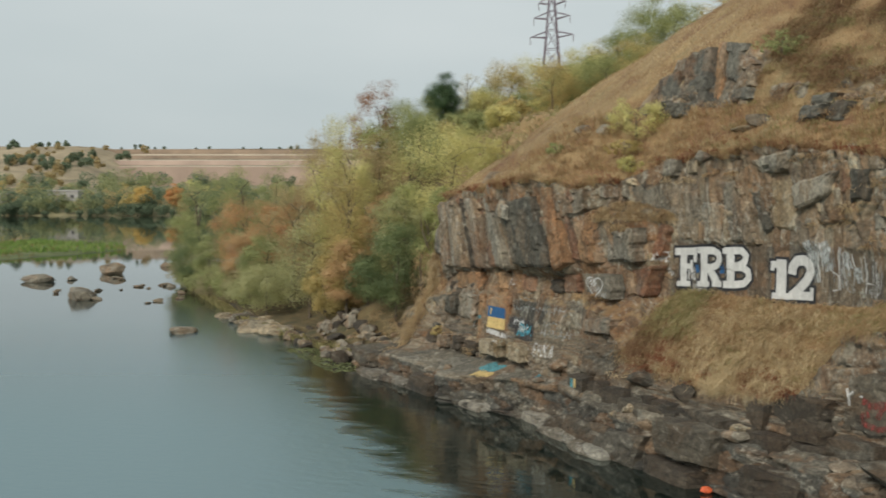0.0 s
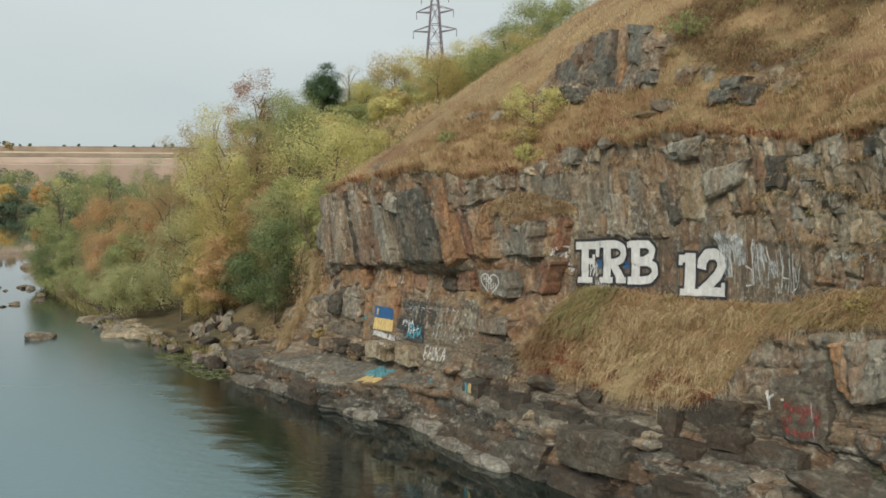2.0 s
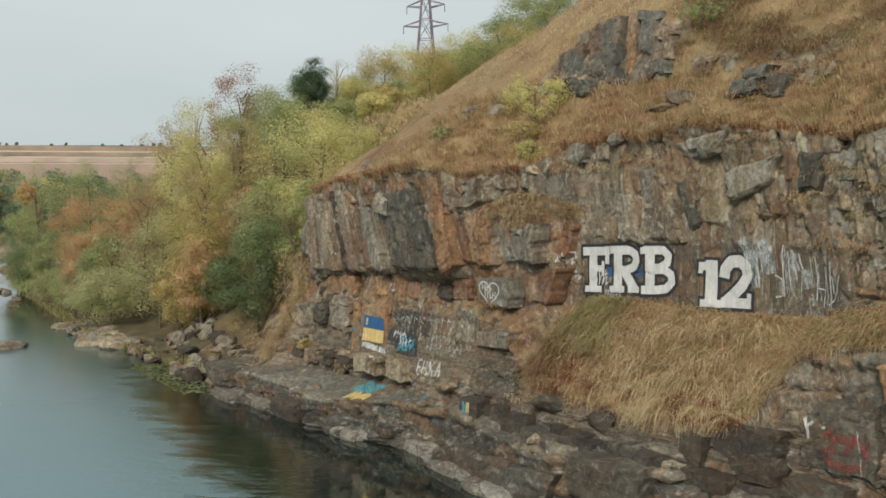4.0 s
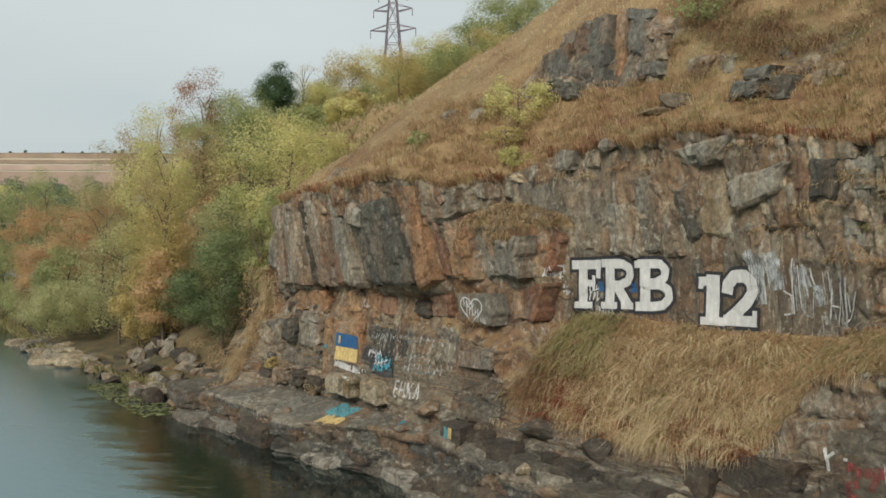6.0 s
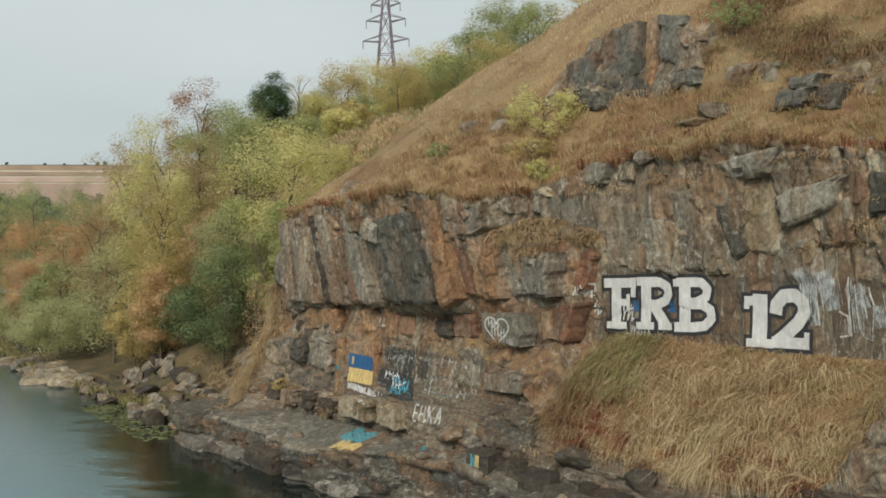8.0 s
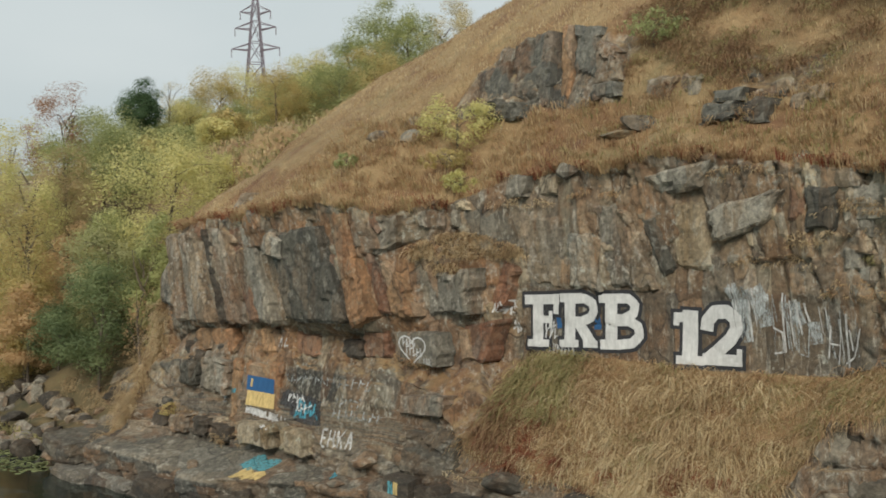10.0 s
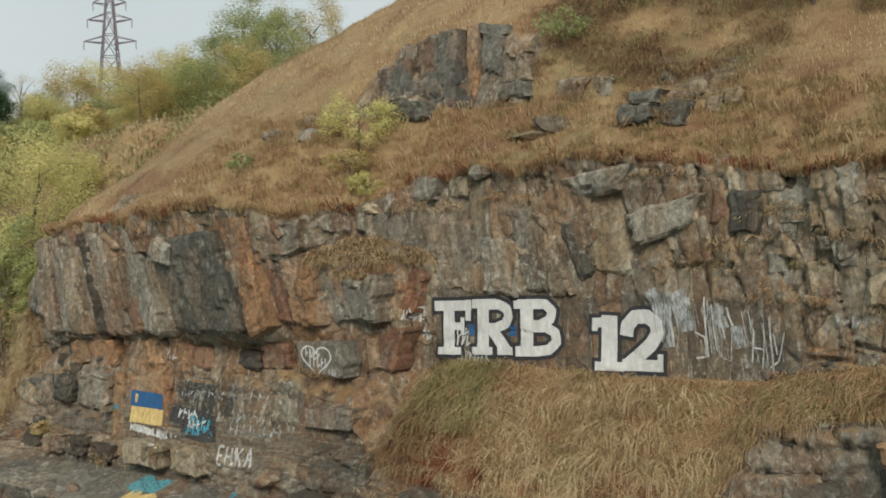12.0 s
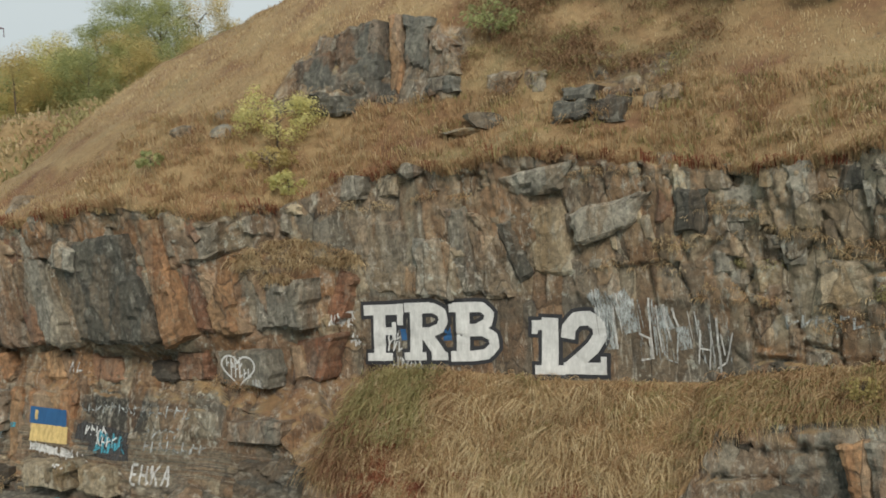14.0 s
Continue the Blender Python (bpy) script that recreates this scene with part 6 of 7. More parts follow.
def tree(name, x, y, top, wide, tall, leaf, label, seed, leaves=3200, size=0.12, group="", open_=0.0, z=None, category="tree", shape="round", limbs=7):
    """A tapered trunk with limbs, and a crown of many small leaves in clumps with gaps."""
    rng = np.random.RandomState(seed)
    z0 = ground(x, y) if z is None else z
    z0 = max(z0, 0.0)
    thing = base(name, (x, y, z0), label, category, group)
    h = max(0.6, top - z0)
    tall = min(max(tall, (0.97 if category == "shrub" else 0.85) * h), h * 0.98)
    low = h - tall
    bm = bmesh.new()
    airy = open_ > 0.5
    r0 = 0.011 * h + 0.02
    bend = rng.normal(size=2) * 0.04 * h
    stem = [(0, 0, -0.15), (bend[0] * 0.4, bend[1] * 0.4, h * 0.35), (bend[0], bend[1], h * 0.62), (bend[0] * 1.1, bend[1] * 1.1, h * (0.92 if airy else 0.74))]
    tube(bm, stem, (r0, r0 * 0.75, r0 * 0.4, r0 * 0.1))
    tips = []
    for q in range(limbs):
        a, f = q * 2.4 + rng.rand(), 0.25 + 0.5 * (q + rng.rand()) / limbs
        b = Vector((bend[0] * f, bend[1] * f, h * f))
        rr = wide * (0.16 + 0.18 * rng.rand())
        e = b + Vector((math.cos(a) * rr, math.sin(a) * rr, h * (0.10 + 0.16 * rng.rand())))
        e.z = min(e.z, h * (0.93 if airy else 0.74))
        m = (b + e) / 2 + Vector((0, 0, 0.04 * h))
        tube(bm, [b, m, e], (r0 * 0.4, r0 * 0.24, r0 * 0.07), 5)
        tips.append(e)
    part("trunk", bm, M_BARK, thing)
    # crown: clumps over a dome, each clump a small dome of leaves facing outward
    n_c = max(14, int(58 * (1 - 0.4 * open_)))
    u = rng.normal(size=(n_c, 3))
    u /= np.linalg.norm(u, axis=1, keepdims=True)
    k = (0.55 + 0.35 * rng.rand(n_c, 1)) * (1 + 0.16 * np.sin(u[:, :1] * 5 + seed) * np.cos(u[:, 1:2] * 4 + seed))
    cl = u * k * np.array([wide / 2, wide / 2, tall * 0.47])
    cl[:, 2] += low + tall * 0.5
    if shape == "dense":
        cl[:, :2] *= 0.8
        cl[:, 2] = low + tall * 0.55 + (cl[:, 2] - low - tall * 0.5) * rng.rand(n_c) ** 0.4
    if shape == "cone":
        cl[:, :2] *= np.clip(1.15 - (cl[:, 2:] - low) / tall, 0.1, 1)
    elif shape == "plume":
        cl[:, 2] = low + tall * (0.35 + 0.6 * rng.rand(n_c) ** 0.7)
        cl[:, :2] *= 1.1
    if airy:
        cl = np.concatenate([cl, np.array([tuple(t) for t in tips])])
    rad = np.minimum(wide, tall) * (0.14 + 0.11 * rng.rand(len(cl)))
    leaves = int(leaves * 1.6 * min(1.0, max(0.08, wide * tall / 16))) if wide > 0 and size > 0.065 and size < 0.2 else leaves
    which = rng.randint(len(cl), size=leaves)
    off = rng.normal(size=(leaves, 3)) + np.array([0, 0, 0.35])
    off /= np.linalg.norm(off, axis=1, keepdims=True)
    outward = off + 0.35 * (cl[which] - np.array([0, 0, low + tall * 0.4])) / max(wide, tall)
    off *= (rng.rand(leaves, 1) ** 0.35) * rad[which][:, None]
    off[:, 2] *= 0.8
    c = cl[which] + off
    c[:, 2] = np.maximum(c[:, 2], 0.05)
    nrm = outward + rng.normal(size=(leaves, 3)) * 0.2
    nrm /= np.linalg.norm(nrm, axis=1, keepdims=True)
    a = np.cross(nrm, rng.normal(size=(leaves, 3)))
    a /= np.linalg.norm(a, axis=1, keepdims=True)
    b = np.cross(nrm, a)
    sz = (0.92 if size < 0.2 else 1.0) * size * (0.6 + 0.8 * rng.rand(leaves, 1))
    a, b = a * sz, b * sz * 0.6
    quads_mesh("crown", np.stack([c - a * 0.9, c + b * 1.1, c + a * 0.9 - b * 0.6], 1), LEAF[leaf], thing)
    return thing


HILL_TREES, SHORE = "trees behind the hill", "shrubs along the shore"
tree("willow_tree", 0.2, 63.5, 14.0, 7.0, 5.0, "willow", "broad yellow-green tree on the slope behind the buttress", 1, 12850, 0.066, HILL_TREES)
tree("willow_tree", 2.6, 66.5, 12.6, 4.0, 4.0, "willow", "yellow-green tree beside the broad one", 2, 8925, 0.066, HILL_TREES)
tree("autumn_tree", -5.3, 82.5, 18.9, 4.3, 5.2, "russet", "slim tree with thin reddish autumn leaves", 3, 13000, 0.06, HILL_TREES, 0.1, limbs=11)
tree("dark_tree", 0.0, 92, 19.8, 3.7, 4.2, "dark", "compact dark green tree on the ridge", 4, 16000, 0.066, HILL_TREES, shape="dense")
tree("green_tree", -1.9, 80, 16.0, 5.4, 5.6, "mid", "full mid-green tree below the ridge", 5, 12750, 0.066, HILL_TREES)
tree("green_tree", -4.6, 77, 13.8, 4.4, 5.0, "umber", "brownish green tree on the wooded slope", 6, 10710, 0.066, HILL_TREES)
tree("yellow_tree", -6.8, 70, 14.8, 5.2, 8.0, "willow", "tall bushy yellow-green tree on the wooded slope", 7, 11575, 0.066, HILL_TREES)
tree("yellow_tree", -6.2, 68, 11.2, 4.2, 4.0, "olive", "bush with pale golden leaves on the slope", 8, 5000, 0.066, HILL_TREES)
tree("brown_tree", -9.0, 76, 14.6, 4.6, 8.0, "umber", "brownish half-bare tree on the slope", 9, 7000, 0.066, HILL_TREES, 0.4)
tree("brown_tree", -11.2, 77, 10.6, 4.8, 6.0, "umber", "brownish half-bare tree on the slope", 10, 6000, 0.066, HILL_TREES, 0.4)
for q, (x, y, top, w, h, leaf) in enumerate(((6.1, 98, 21.6, 3.4, 6, "olive"), (9.2, 102, 22.7, 4.2, 7, "willow"), (12.8, 100, 22.6, 4.2, 7, "willow"), (9.4, 92, 19.4, 3.8, 4, "green"), (14.8, 100, 23.7, 2.8, 6, "olive"), (15.6, 84, 21.9, 3.2, 6, "olive"), (4.2, 100, 19.6, 3.0, 5, "mid"), (11.2, 96, 21.0, 3.6, 5, "mid"))):
    tree("ridge_tree", x, y, top, w * 1.5, h, leaf, "autumn-tinged tree on the far ridge", 20 + q, 9690, 0.066, HILL_TREES, 0.15)
tree("crest_tree", 15.1, 88, 24.2, 4.4, 7.5, "mid", "tall dull green tree behind the hill crest", 30, 9000, 0.066, HILL_TREES, 0.1)
tree("green_tree", -5.0, 80.5, 15.6, 4.8, 6, "green", "green tree at the foot of the autumn one", 54, 9000, 0.066, HILL_TREES)
tree("green_tree", -2.6, 84, 17.4, 5.2, 6, "mid", "full green tree on the ridge slope", 51, 9000, 0.066, HILL_TREES)
tree("green_tree", 3.6, 95, 18.8, 5.0, 6, "willow", "light green tree on the ridge slope", 52, 9000, 0.066, HILL_TREES)
tree("green_tree", -8.6, 80, 13.6, 5.0, 6, "umber", "brown-green tree on the wooded slope", 53, 9000, 0.066, HILL_TREES)
tree("crest_tree", 16.6, 86, 23.2, 2.4, 6.5, "mid", "tall dull green tree behind the hill crest", 31, 6120, 0.066, HILL_TREES, 0.3)
for q, (x, y, top) in enumerate(((18.0, 92, 27.0), (20.2, 92, 26.6), (22.0, 94, 27.0), (24.5, 94, 27.5))):
    tree("crest_tree", x, y, top, 5.6, 7.0, ("mid", "green", "mid", "olive")[q], "tall leafy tree with a light crown behind the crest", 32 + q, 12000, 0.07, HILL_TREES, 0.3, limbs=8)
for q, (x, y, top) in enumerate(((2.3, 95, 20.2), (-8.2, 84, 15.2))):
    tree("bare_tree", x, y, top, 3.2, 4.6, "bare", "pale half-bare tree on the wooded slope", 40 + q, 3600, 0.05, HILL_TREES, 0.7, limbs=12)
for q in range(26):
    g = np.random.RandomState(300 + q)
    x, y = -6 + 26 * g.rand(), 84 + 16 * g.rand()
    z = ground(x, y)
    tree("undergrowth", x, y, z + 2.2 + 1.6 * g.rand(), 3.2 + 1.6 * g.rand(), 3, ("olive", "green", "willow", "mid")[q % 4], "dense autumn undergrowth on the ridge", 300 + q, 5200, 0.1, "undergrowth on the ridge", 0, category="shrub", limbs=5)
# the wooded shore, from far to near
FAR_SHORE = (
        (-24.3, 105, 12.2, 5.8, 9.5, "green", "large green shrub on the far shore"), (-20.6, 108, 13.2, 5.4, 9, "green", "green shrub rising behind the shore"), (-17.2, 108, 12.8, 5.2, 8, "mid", "green shrub rising behind the shore"), (-27.0, 108, 7.5, 4.0, 6, "mid", "dark green shrub on the far shore"),
        (-17.2, 90, 9.6, 5.6, 6.8, "rusty", "amber autumn shrub above the river"), (-14.1, 86, 9.2, 4.4, 6.5, "rusty", "rusty red autumn shrub above the river"), (-16.0, 84, 6.2, 3.6, 4, "amber", "amber autumn shrub above the river"),
        (-23.8, 98, 5.5, 4.2, 5, "deep", "green shrub hanging over the water"), (-21.0, 94, 5.8, 3.6, 5, "mid", "green shrub hanging over the water"), (-15.7, 84.0, 4.2, 4.4, 3.6, "tan", "tan dry bush near the water"))
NEAR_SHORE = (
        (-9.0, 70, 8.0, 6.0, 7.2, "sage", "dull green shrub by the water"), (-6.2, 66, 7.2, 3.8, 5.6, "olive", "dull olive shrub by the water"), (-12.4, 73, 4.4, 4.6, 3.8, "sage", "low dull shrub at the water's edge"), (-13.2, 77, 6.6, 3.8, 5, "mid", "green shrub above the boulders"),
        (-6.0, 64.5, 6.6, 2.8, 3.4, "amber", "rusty bush on the wooded slope"), (-7.6, 67.5, 5.6, 3.0, 3.0, "olive", "tan bush on the wooded slope"), (-2.8, 61, 8.1, 4.2, 5.4, "deep", "deep green bush below the willow"), (-2.4, 64, 9.7, 4.4, 4.0, "sage", "light green bush below the willow"), (-2.3, 66, 10.2, 3.2, 4.5, "green", "green bush below the willow"), (-0.4, 60.5, 9.6, 2.6, 3.6, "green", "green bush beside the buttress"), 
        (-6.4, 72, 8.4, 3.4, 3.6, "rusty", "rusty undergrowth on the slope"), (-4.0, 68, 9.4, 3.0, 3.6, "amber", "rusty undergrowth on the slope"), (-10.8, 80, 9.6, 4.4, 5, "rusty", "amber shrub on the wooded slope"), (-4.6, 63.5, 5.6, 2.8, 3.6, "deep", "dull green shrub by the scree"))
for q, (x, y, top, w, h, leaf, lab) in enumerate(FAR_SHORE + NEAR_SHORE):
    tree("shrub", x, y, top, w, h, leaf, lab, 60 + q, 9180, 0.066, SHORE, 0.1, category="shrub", limbs=6)
tree("shrub", -1.1, 57, 6.8, 1.7, 3.0, "amber", "small orange-leaved sapling beside the buttress", 58, 1100, 0.05, SHORE, 0.55, category="shrub", limbs=9)
for q in range(9):
    g = np.random.RandomState(440 + q)
    p = at(-39 + 12.5 * (q + g.rand()) / 9, 0.6 + 1.3 * g.rand() - 0.12 * q, 0)
    z = max(0.1, ground(p.x, p.y))
    tree("shrub", p.x, p.y, z + 1.3 + 0.8 * g.rand(), 2.2 + g.rand(), 2, ("sage", "deep", "umber", "mid")[q % 4], "low bush crowding the stones of the bank", 440 + q, 4200, 0.066, SHORE, 0, z=z, category="shrub", limbs=4)
for q in range(40):
    g = np.random.RandomState(500 + q)
    p = at(-74 + 31 * (q + g.rand()) / 40, 3.6 + 2.2 * g.rand(), 0)
    z = max(0.1, ground(p.x, p.y))
    tree("shrub", p.x, p.y, z + 1.6 + 1.6 * g.rand(), 2.4 + 1.4 * g.rand(), 3, ("sage", "mid", "tan", "sage", "green")[q % 5], "low dense shrub near the water's edge", 500 + q, 3000, 0.066, SHORE, 0, z=z, category="shrub", limbs=4)
for q, (x, y, w, h, leaf) in enumerate(((9.0, 86, 4.4, 5.6, "olive"), (12.0, 88, 4.6, 6.4, "willow"), (14.5, 92, 4.6, 6.5, "green"), (17.5, 90, 4.8, 6.5, "olive"), (20.5, 91, 4.6, 7.5, "mid"), (23.0, 92, 4.6, 7.5, "olive"), (16.0, 96, 4.4, 8.0, "mid"), (13.0, 84, 5.4, 4.6, "mid"), (15.5, 85, 5.6, 5.2, "green"), (18.5, 86, 5.4, 5.6, "mid"), (21.5, 87, 5.4, 6.2, "olive"), (11.5, 92, 5.2, 6.2, "mid"), (24.5, 90, 5.2, 7.0, "green"))):
    z = ground(x, y)
    tree("ridge_tree", x, y, z + h, w, h, leaf, "leafy tree crowding the far ridge", 560 + q, 7000, 0.066, HILL_TREES, 0, z=z, category="shrub", limbs=6)
# shrubs on the cliff itself
def cliff_shrub(s, d, up, wide, tall, leaf, lab, seed, leaves, size=0.07, open_=0.3):
    p = down(s, d)
    return tree("shrub", p.x, p.y, p.z + up, wide, tall, leaf, lab, seed, leaves, size, "shrubs on the cliff", open_, z=p.z, category="shrub", limbs=9)


cliff_shrub(-3.0, -0.2, 1.75, 3.0, 1.5, "willow", "small yellow-green tree on the terrace above the wall", 90, 5200, 0.045)
cliff_shrub(-2.5, 0.7, 0.75, 1.7, 0.8, "olive", "dark scrubby bush at the cliff edge", 91, 1500, 0.05)
cliff_shrub(-1.5, 1.1, 0.7, 1.3, 0.7, "willow", "pale-leaved scrub hanging over the cliff edge", 92, 1300, 0.05)
cliff_shrub(-5.7, 2.0, 0.55, 0.9, 0.5, "mid", "small green bush on the grassy shoulder", 93, 500, 0.06)
cliff_shrub(2.3, -2.9, 1.1, 2.2, 1.0, "mid", "green bush on top of the crag", 94, 3600)
cliff_shrub(8.6, -5.0, 2.9, 3.4, 2.4, "deep", "small dark tree leaning over the upper slope", 98, 5200, 0.05)
cliff_shrub(10.7, -5.0, 1.0, 2.2, 1.0, "deep", "green branches of a bush high on the slope", 99, 2600, 0.05)
cliff_shrub(12.7, 1.3, 0.4, 0.7, 0.4, "olive", "small olive weed on the ledge", 100, 350, 0.05)
cliff_shrub(14.4, 2.6, 0.8, 1.4, 0.8, "dark", "dark green weeds among the boulders", 101, 600, 0.06)
cliff_shrub(-14.2, 3.6, 0.6, 0.8, 0.6, "olive", "yellowish weed on the ledge", 103, 350, 0.05)


# ---- the pylon ----
def bar(bm, a, b, w):
    a, b = Vector(a), Vector(b)
    tube(bm, [a, b], (w, w), 4)


def pylon():
    x, y = 13.4, 130.0
    z0, zt = ground(x, y) - 0.2, 33.8
    thing = base("pylon", (x, y, z0), "steel lattice power pylon with crossed bracing behind the trees", "pylon")
    H = zt - z0
    half = lambda z: 2.2 + (0.28 - 2.2) * min(1, (z / H)) ** 0.8
    cs = ((1, 1), (1, -1), (-1, -1), (-1, 1))
    lv = [H * q / 9 for q in range(10)]
    for cx, cy in cs:
        bm = bmesh.new()
        tube(bm, [(cx * half(a), cy * half(a), a) for a in lv], [0.1] * len(lv), 4)
        part("leg", bm, M_STEEL, thing)
    for a, b in zip(lv, lv[1:]):
        bm = bmesh.new()
        for q in range(4):
            (ax, ay), (bx, by) = cs[q], cs[(q + 1) % 4]
            bar(bm, (ax * half(a), ay * half(a), a), (bx * half(b), by * half(b), b), 0.05)
            bar(bm, (bx * half(a), by * half(a), a), (ax * half(b), ay * half(b), b), 0.05)
            bar(bm, (ax * half(b), ay * half(b), b), (bx * half(b), by * half(b), b), 0.05)
        part("bracing", bm, M_STEEL, thing)
    for zz, ln in ((28.2 - z0, 2.7), (30.5 - z0, 2.3), (32.3 - z0, 1.7)):
        for side in (-1, 1):
            bm = bmesh.new()
            tip = Vector((side * ln * 0.92, -side * ln * 0.5, zz + 0.25))
            for cy in (-0.5, 0.5):
                bar(bm, (side * 0.5, cy, zz), tip, 0.07)
                bar(bm, (side * 0.5, cy, zz + 0.8), tip, 0.05)
            arm = part("arm", bm, M_STEEL, thing)
            bm = bmesh.new()
            bar(bm, tip, tip - Vector((0, 0, 0.9)), 0.06)
            part("insulator", bm, M_STEEL, arm)


pylon()


# ---- the far side: reed bed, wooded bank, quarry benches ----
def land_strip(name, rows, material, label, category, seed, lift=0.0, span=(-560, 260), taper=0.0):
    """A ground sheet from rows of (y, z) over a wide run of x, gently uneven."""
    rng = np.random.RandomState(seed)
    xs = np.arange(span[0], span[1], 14.0)
    v, f = [], []
    for y, z in rows:
        ph = rng.rand() * 6
        for x in xs:
            fall = max(0.0, 1 - (span[1] - x) / taper) ** 2 if taper > 0 else 0.0
            zz = z + lift * (math.sin(x / 47 + ph) + 0.6 * math.sin(x / 19 + 2 * ph))
            v.append((x, y + 5 * math.sin(x / 31 + ph) * (lift > 0), max(-0.6, zz - fall * (z - 8))))
    w = len(xs)
    for r in range(len(rows) - 1):
        for c in range(w - 1):
            f.append((r * w + c, r * w + c + 1, (r + 1) * w + c + 1, (r + 1) * w + c))
    return mesh_ob(name, v, f, material, label=label, category=category, kind="structure")


M_FAR = plain("far_meadow", (0.24, 0.21, 0.11), 0.9, 0.05, 0.5)
M_HILL = plain("far_scrub_hill", (0.34, 0.27, 0.17), 0.9, 0.04, 0.5)
M_BENCH = plain("quarry_face", (0.37, 0.275, 0.215), 0.9, 0.03, 0.35)
M_BERM = plain("quarry_ledge", (0.56, 0.47, 0.35), 0.9, 0.05, 0.25)
M_SCRUB = plain("quarry_scrub", (0.26, 0.19, 0.13), 0.9, 0.04, 0.5)
land_strip("far_bank", [(395, -0.6), (405, 0.8), (440, 4), (520, 9), (640, 12), (705, 13)], M_FAR, "low wooded far bank of the river", "river bank", 5, 0.4)
land_strip("far_hill", [(520, 7), (580, 17), (640, 25), (690, 32), (740, 40.5), (800, 43)], M_HILL, "brown scrub-covered hill beside the quarry", "hill", 6, 0.6, (-620, -190), 70)
for q, (y, z0, z1, m) in enumerate(((700, 9, 26, M_BENCH), (706, 26, 27.2, M_BERM), (714, 27.2, 30.5, M_BENCH), (722, 30.5, 32, M_BERM), (730, 32, 34.5, M_SCRUB), (740, 34.5, 36.2, M_BERM), (750, 36.2, 39.6, M_SCRUB), (765, 39.6, 40.6, M_BERM))):
    land_strip("quarry_bench", [(y, z0), (y + (2 if m is M_BENCH or m is M_SCRUB else 12), z1 + 0.01 * q)], m, "terraced reddish quarry wall in the distance", "quarry", 10 + q, 0.0)
land_strip("far_plateau", [(776, 40.7), (900, 43), (1400, 44), (3800, 47)], M_FAR, "flat brown plateau above the quarry", "plateau", 30, 0.2)


def far_woods(name, n, box, top, size, leaf, label, seed, slope=((395, 405, 440, 520, 640, 705), (0, 0.8, 4, 9, 12, 13))):
    """Many domed clumps of leaves that make the distant wood."""
    rng = np.random.RandomState(seed)
    x0, x1, y0, y1 = box
    out = []
    for _ in range(n):
        x, y = x0 + (x1 - x0) * rng.rand(), y0 + (y1 - y0) * rng.rand()
        z0 = np.interp(y, *slope) - 0.3
        h = top * (0.55 + 0.7 * rng.rand())
        w = h * (0.45 + 0.3 * rng.rand())
        for _c in range(7):
            u = rng.normal(size=3)
            u /= np.linalg.norm(u)
            o = np.array([x, y, z0 + h * 0.5]) + u * np.array([w * 0.5, w * 0.5, h * 0.32])
            r = w * (0.35 + 0.25 * rng.rand())
            k = 44
            d = rng.normal(size=(k, 3)) + np.array([0, -0.2, 0.3])
            d /= np.linalg.norm(d, axis=1, keepdims=True)
            c = o + d * r * (0.7 + 0.3 * rng.rand(k, 1))
            c[:, 2] = np.maximum(c[:, 2], z0)
            nrm = d + rng.normal(size=(k, 3)) * 0.5
            a = np.cross(nrm, rng.normal(size=(k, 3)))
            a /= np.linalg.norm(a, axis=1, keepdims=True)
            b = np.cross(nrm / np.linalg.norm(nrm, axis=1, keepdims=True), a)
            s = 0.72 * size * (0.6 + 0.8 * rng.rand(k, 1))
            out.append(np.stack([c - a * s, c + b * s, c + a * s - b * s * 0.5], 1))
    quads_mesh(name, np.concatenate(out), LEAF[leaf], label=label, category="trees", kind="stuff")


HILLSIDE = ((520, 580, 640, 690, 740, 800), (7, 17, 25, 32, 40.5, 43))
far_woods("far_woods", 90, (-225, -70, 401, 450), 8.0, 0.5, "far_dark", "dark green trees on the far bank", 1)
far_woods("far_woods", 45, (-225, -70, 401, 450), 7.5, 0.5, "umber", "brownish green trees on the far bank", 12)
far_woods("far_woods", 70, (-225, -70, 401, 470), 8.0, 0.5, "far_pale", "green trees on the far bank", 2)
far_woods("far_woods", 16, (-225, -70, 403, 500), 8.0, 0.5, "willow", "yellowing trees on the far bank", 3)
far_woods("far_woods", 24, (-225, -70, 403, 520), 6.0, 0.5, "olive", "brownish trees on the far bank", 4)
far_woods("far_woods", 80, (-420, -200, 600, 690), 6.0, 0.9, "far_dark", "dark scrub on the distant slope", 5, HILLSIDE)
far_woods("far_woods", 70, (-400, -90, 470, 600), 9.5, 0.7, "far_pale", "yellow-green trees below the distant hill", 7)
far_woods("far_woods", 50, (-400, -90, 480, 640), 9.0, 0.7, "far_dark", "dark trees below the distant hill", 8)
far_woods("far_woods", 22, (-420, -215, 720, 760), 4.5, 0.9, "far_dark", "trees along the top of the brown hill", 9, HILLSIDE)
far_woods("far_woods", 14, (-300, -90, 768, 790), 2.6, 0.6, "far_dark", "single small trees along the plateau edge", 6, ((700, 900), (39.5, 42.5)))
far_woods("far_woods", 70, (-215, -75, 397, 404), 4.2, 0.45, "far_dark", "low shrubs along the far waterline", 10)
far_woods("far_woods", 110, (-420, -200, 540, 730), 4.6, 0.7, "umber", "brown bushes on the distant hill", 11, HILLSIDE)
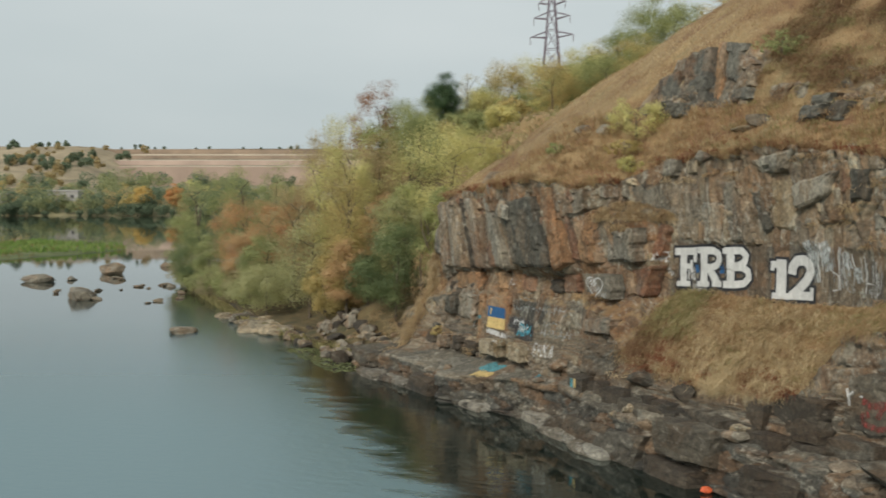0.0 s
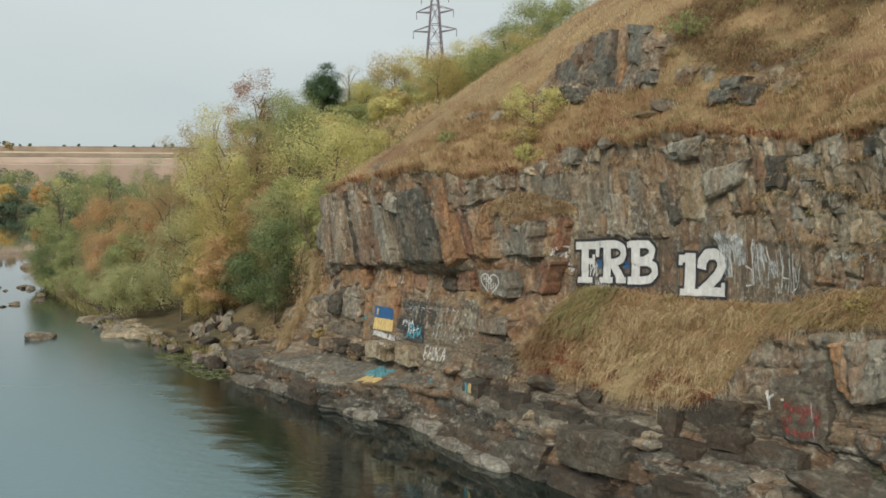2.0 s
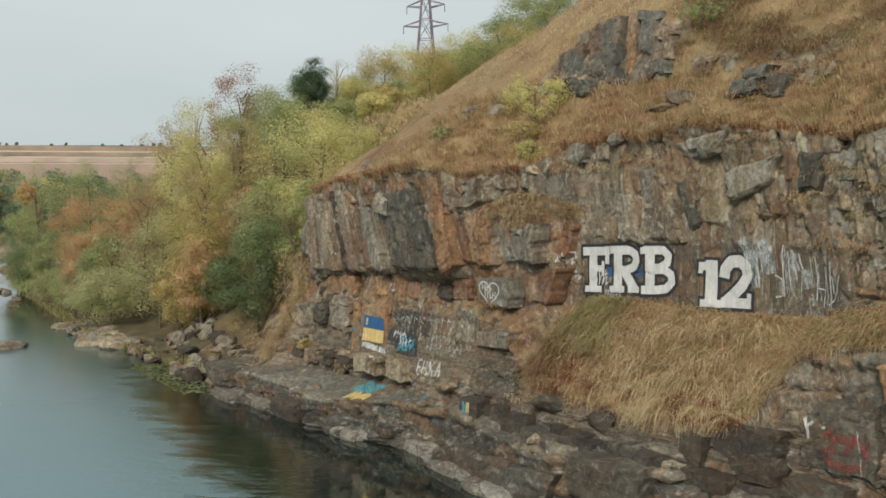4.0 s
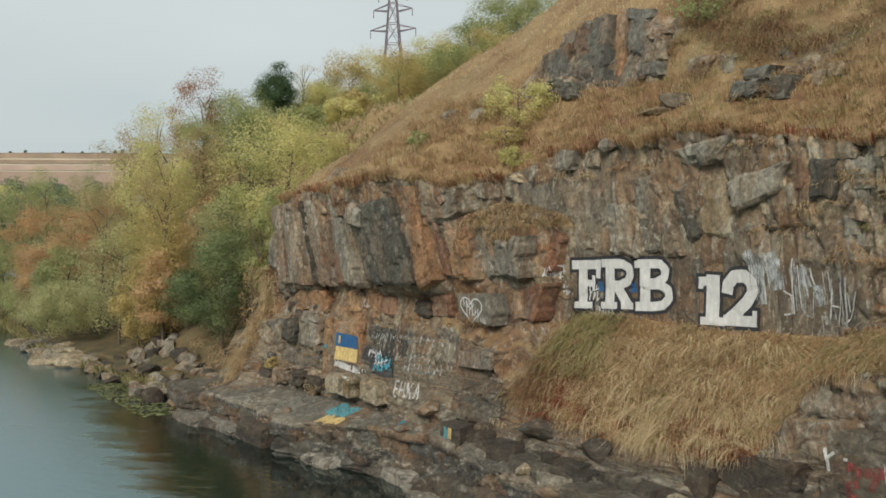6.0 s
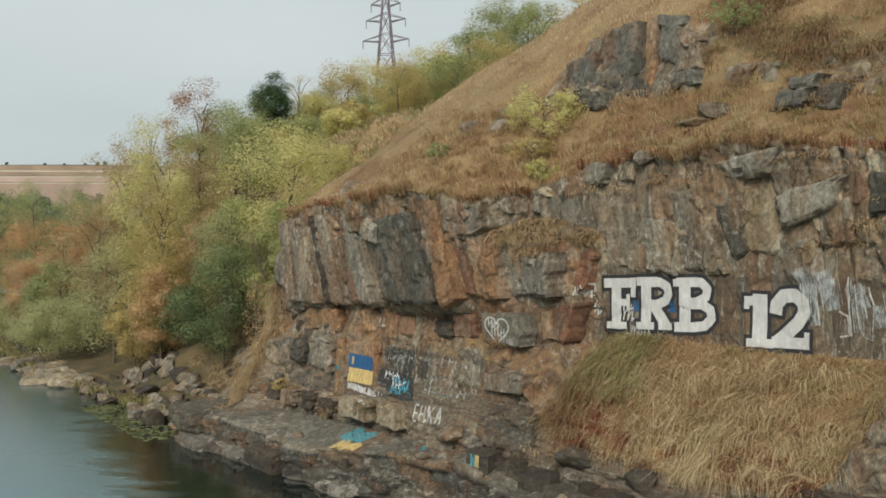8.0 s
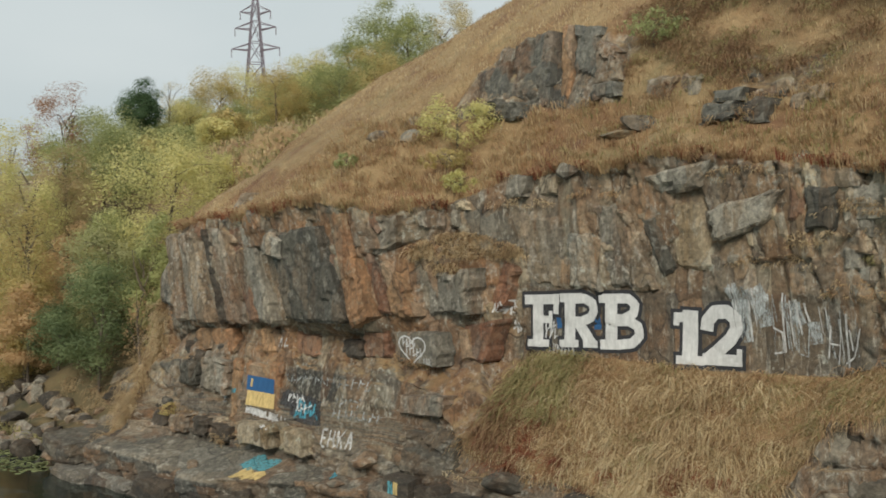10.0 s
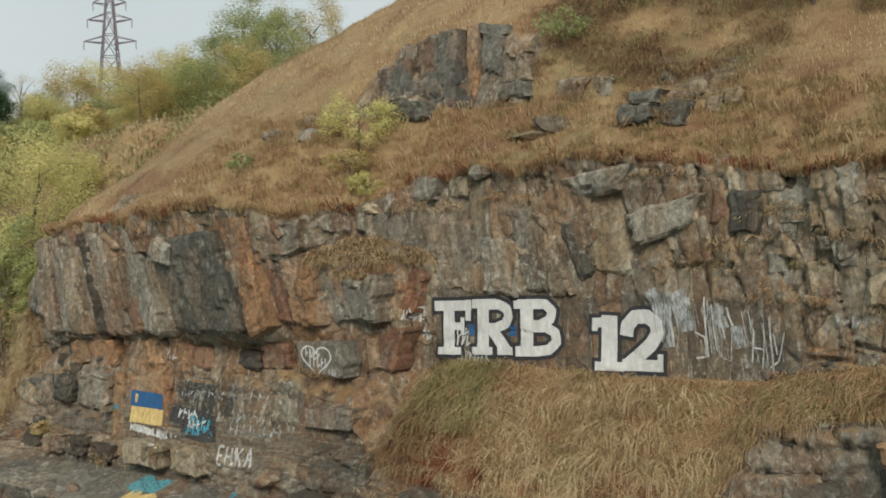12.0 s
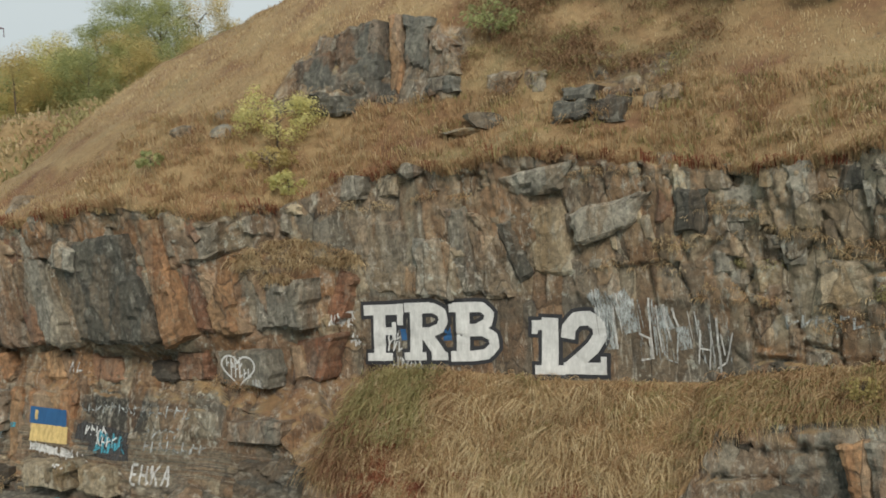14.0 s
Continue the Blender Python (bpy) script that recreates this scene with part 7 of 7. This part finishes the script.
for q, (x, y, top, w, leaf) in enumerate(((-117, 406, 12.2, 8.5, "gold"), (-104.5, 406, 12.6, 6.6, "orange"))):
    tree("golden_tree", x, y, top, w, 10, leaf, "bright %s autumn tree on the far bank" % ("golden", "orange")[q], 120 + q, 2600, 0.45, "golden trees on the far bank", 0, z=1.0)


def far_house(x, y, z0, w, h):
    thing = base("house", (x, y, z0), "low whitewashed building among the far trees", "house")
    for nm, sx, sy, sz, px, py, pz, m in (("wall", w, 6, h, 0, 0, h / 2, plain("whitewash", (0.36, 0.345, 0.32), 0.8, 1.0)), ("roof", w + 0.8, 6.8, 0.5, 0, 0, h + 0.25, plain("grey_roof", (0.42, 0.40, 0.38), 0.8, 1.0))):
        bm = bmesh.new()
        bmesh.ops.create_cube(bm, size=1, matrix=Matrix.LocRotScale((px, py, pz), None, Vector((sx, sy, sz))))
        bmesh.ops.bevel(bm, geom=list(bm.edges), offset=0.1, segments=1, affect="EDGES")
        part(nm, bm, m, thing)
    for q in range(3):
        bm = bmesh.new()
        bmesh.ops.create_cube(bm, size=1, matrix=Matrix.LocRotScale((-w * 0.3 + q * w * 0.3, -3.05, h * 0.5), None, Vector((1.1, 0.2, 1.3))))
        part("window", bm, M_BLACK, thing)


far_house(-153, 424, 5.2, 12, 4.2)
far_house(-184, 428, 4.4, 9, 3.6)


def reed_bed():
    rng = np.random.RandomState(6)
    n, cx, cy, rx, ry = 60, -83.0, 158.0, 28.0, 33.0
    rim = lambda t: 1 + 0.13 * math.sin(3 * t + 1) + 0.06 * math.sin(7 * t)
    ring = [(rx * math.cos(t) * rim(t), ry * math.sin(t) * rim(t)) for t in np.linspace(0, 2 * math.pi, n, endpoint=False)]
    v = [(cx + x, cy + y, -0.1) for x, y in ring] + [(cx + x * 0.93, cy + y * 0.93, 0.3) for x, y in ring] + [(cx, cy, 0.7)]
    f = [(i, (i + 1) % n, n + (i + 1) % n, n + i) for i in range(n)] + [(n + i, n + (i + 1) % n, 2 * n) for i in range(n)]
    mesh_ob("islet", v, f, plain("wet_green_ground", (0.11, 0.13, 0.045), 0.9, 0.4, 0.5), label="low green islet of reeds in the river", category="islet", kind="structure")
    for m, (lab, k, ln, cols) in enumerate((("green reeds and water plants on the islet", 12000, 1.0, (((0.25, (0.10, 0.19, 0.04)), (0.55, (0.18, 0.28, 0.06)), (0.85, (0.28, 0.34, 0.10))))), ("olive and rusty water plants on the islet", 5000, 0.6, ((0.25, (0.16, 0.13, 0.05)), (0.55, (0.26, 0.20, 0.08)), (0.85, (0.32, 0.27, 0.11)))))):
        t, r = rng.rand(k) * 2 * math.pi, rng.rand(k) ** 0.5
        rr = r * np.array([rim(q) for q in t])
        pts = np.stack([cx + rx * rr * np.cos(t), cy + ry * rr * np.sin(t), 0.1 + 0.5 * (1 - r)], 1)
        keep = smooth_noise(pts[:, 0] + 900, pts[:, 1] + 900, 5.0, 70 + m) > -0.12
        blades("reeds", pts[keep], ln, 0.09, grass_mat("islet_plants", *cols), 9 + m, 0.1, lab)


reed_bed()
k_ = 1600
rng = np.random.RandomState(61)
sv = -70 + 50 * rng.rand(k_)
edge = np.interp(sv, ST, (6, 4, 6.2, 5.2, 4.6, 6.5, 6.4, 6.0, 5.6, 4.9, 4.1, 4.4, 4.7, 4.8, 4.2, 4.1, 4.0, 4.2, 4.8, 7, 12)) + 0.9 * rng.rand(k_)
blades("shore_plants", np.array([tuple(at(a, b, 0.05)) for a, b in zip(sv, edge)]), 0.5, 0.05, M_GREENISH, 62, 0.6, "dull water plants along the wooded shore")


# ---- water plants ----
def lily_pads(n, seed):
    """Small floating leaves, too many and too small to count."""
    rng = np.random.RandomState(seed)
    quads = []
    for _ in range(n):
        s, d = -27 + 9 * rng.rand(), 6.0 + 1.8 * rng.rand()
        p, r, a = at(s, d, 0.012), 0.05 + 0.09 * rng.rand(), 6.28 * rng.rand()
        quads.append([(p.x + r * math.cos(a + q * 1.57), p.y + r * math.sin(a + q * 1.57), 0.012) for q in range(4)])
    quads_mesh("floating_leaves", np.array(quads), LEAF["mid"], label="small green leaves floating on the calm water", category="water plants", kind="stuff")


lily_pads(500, 91)
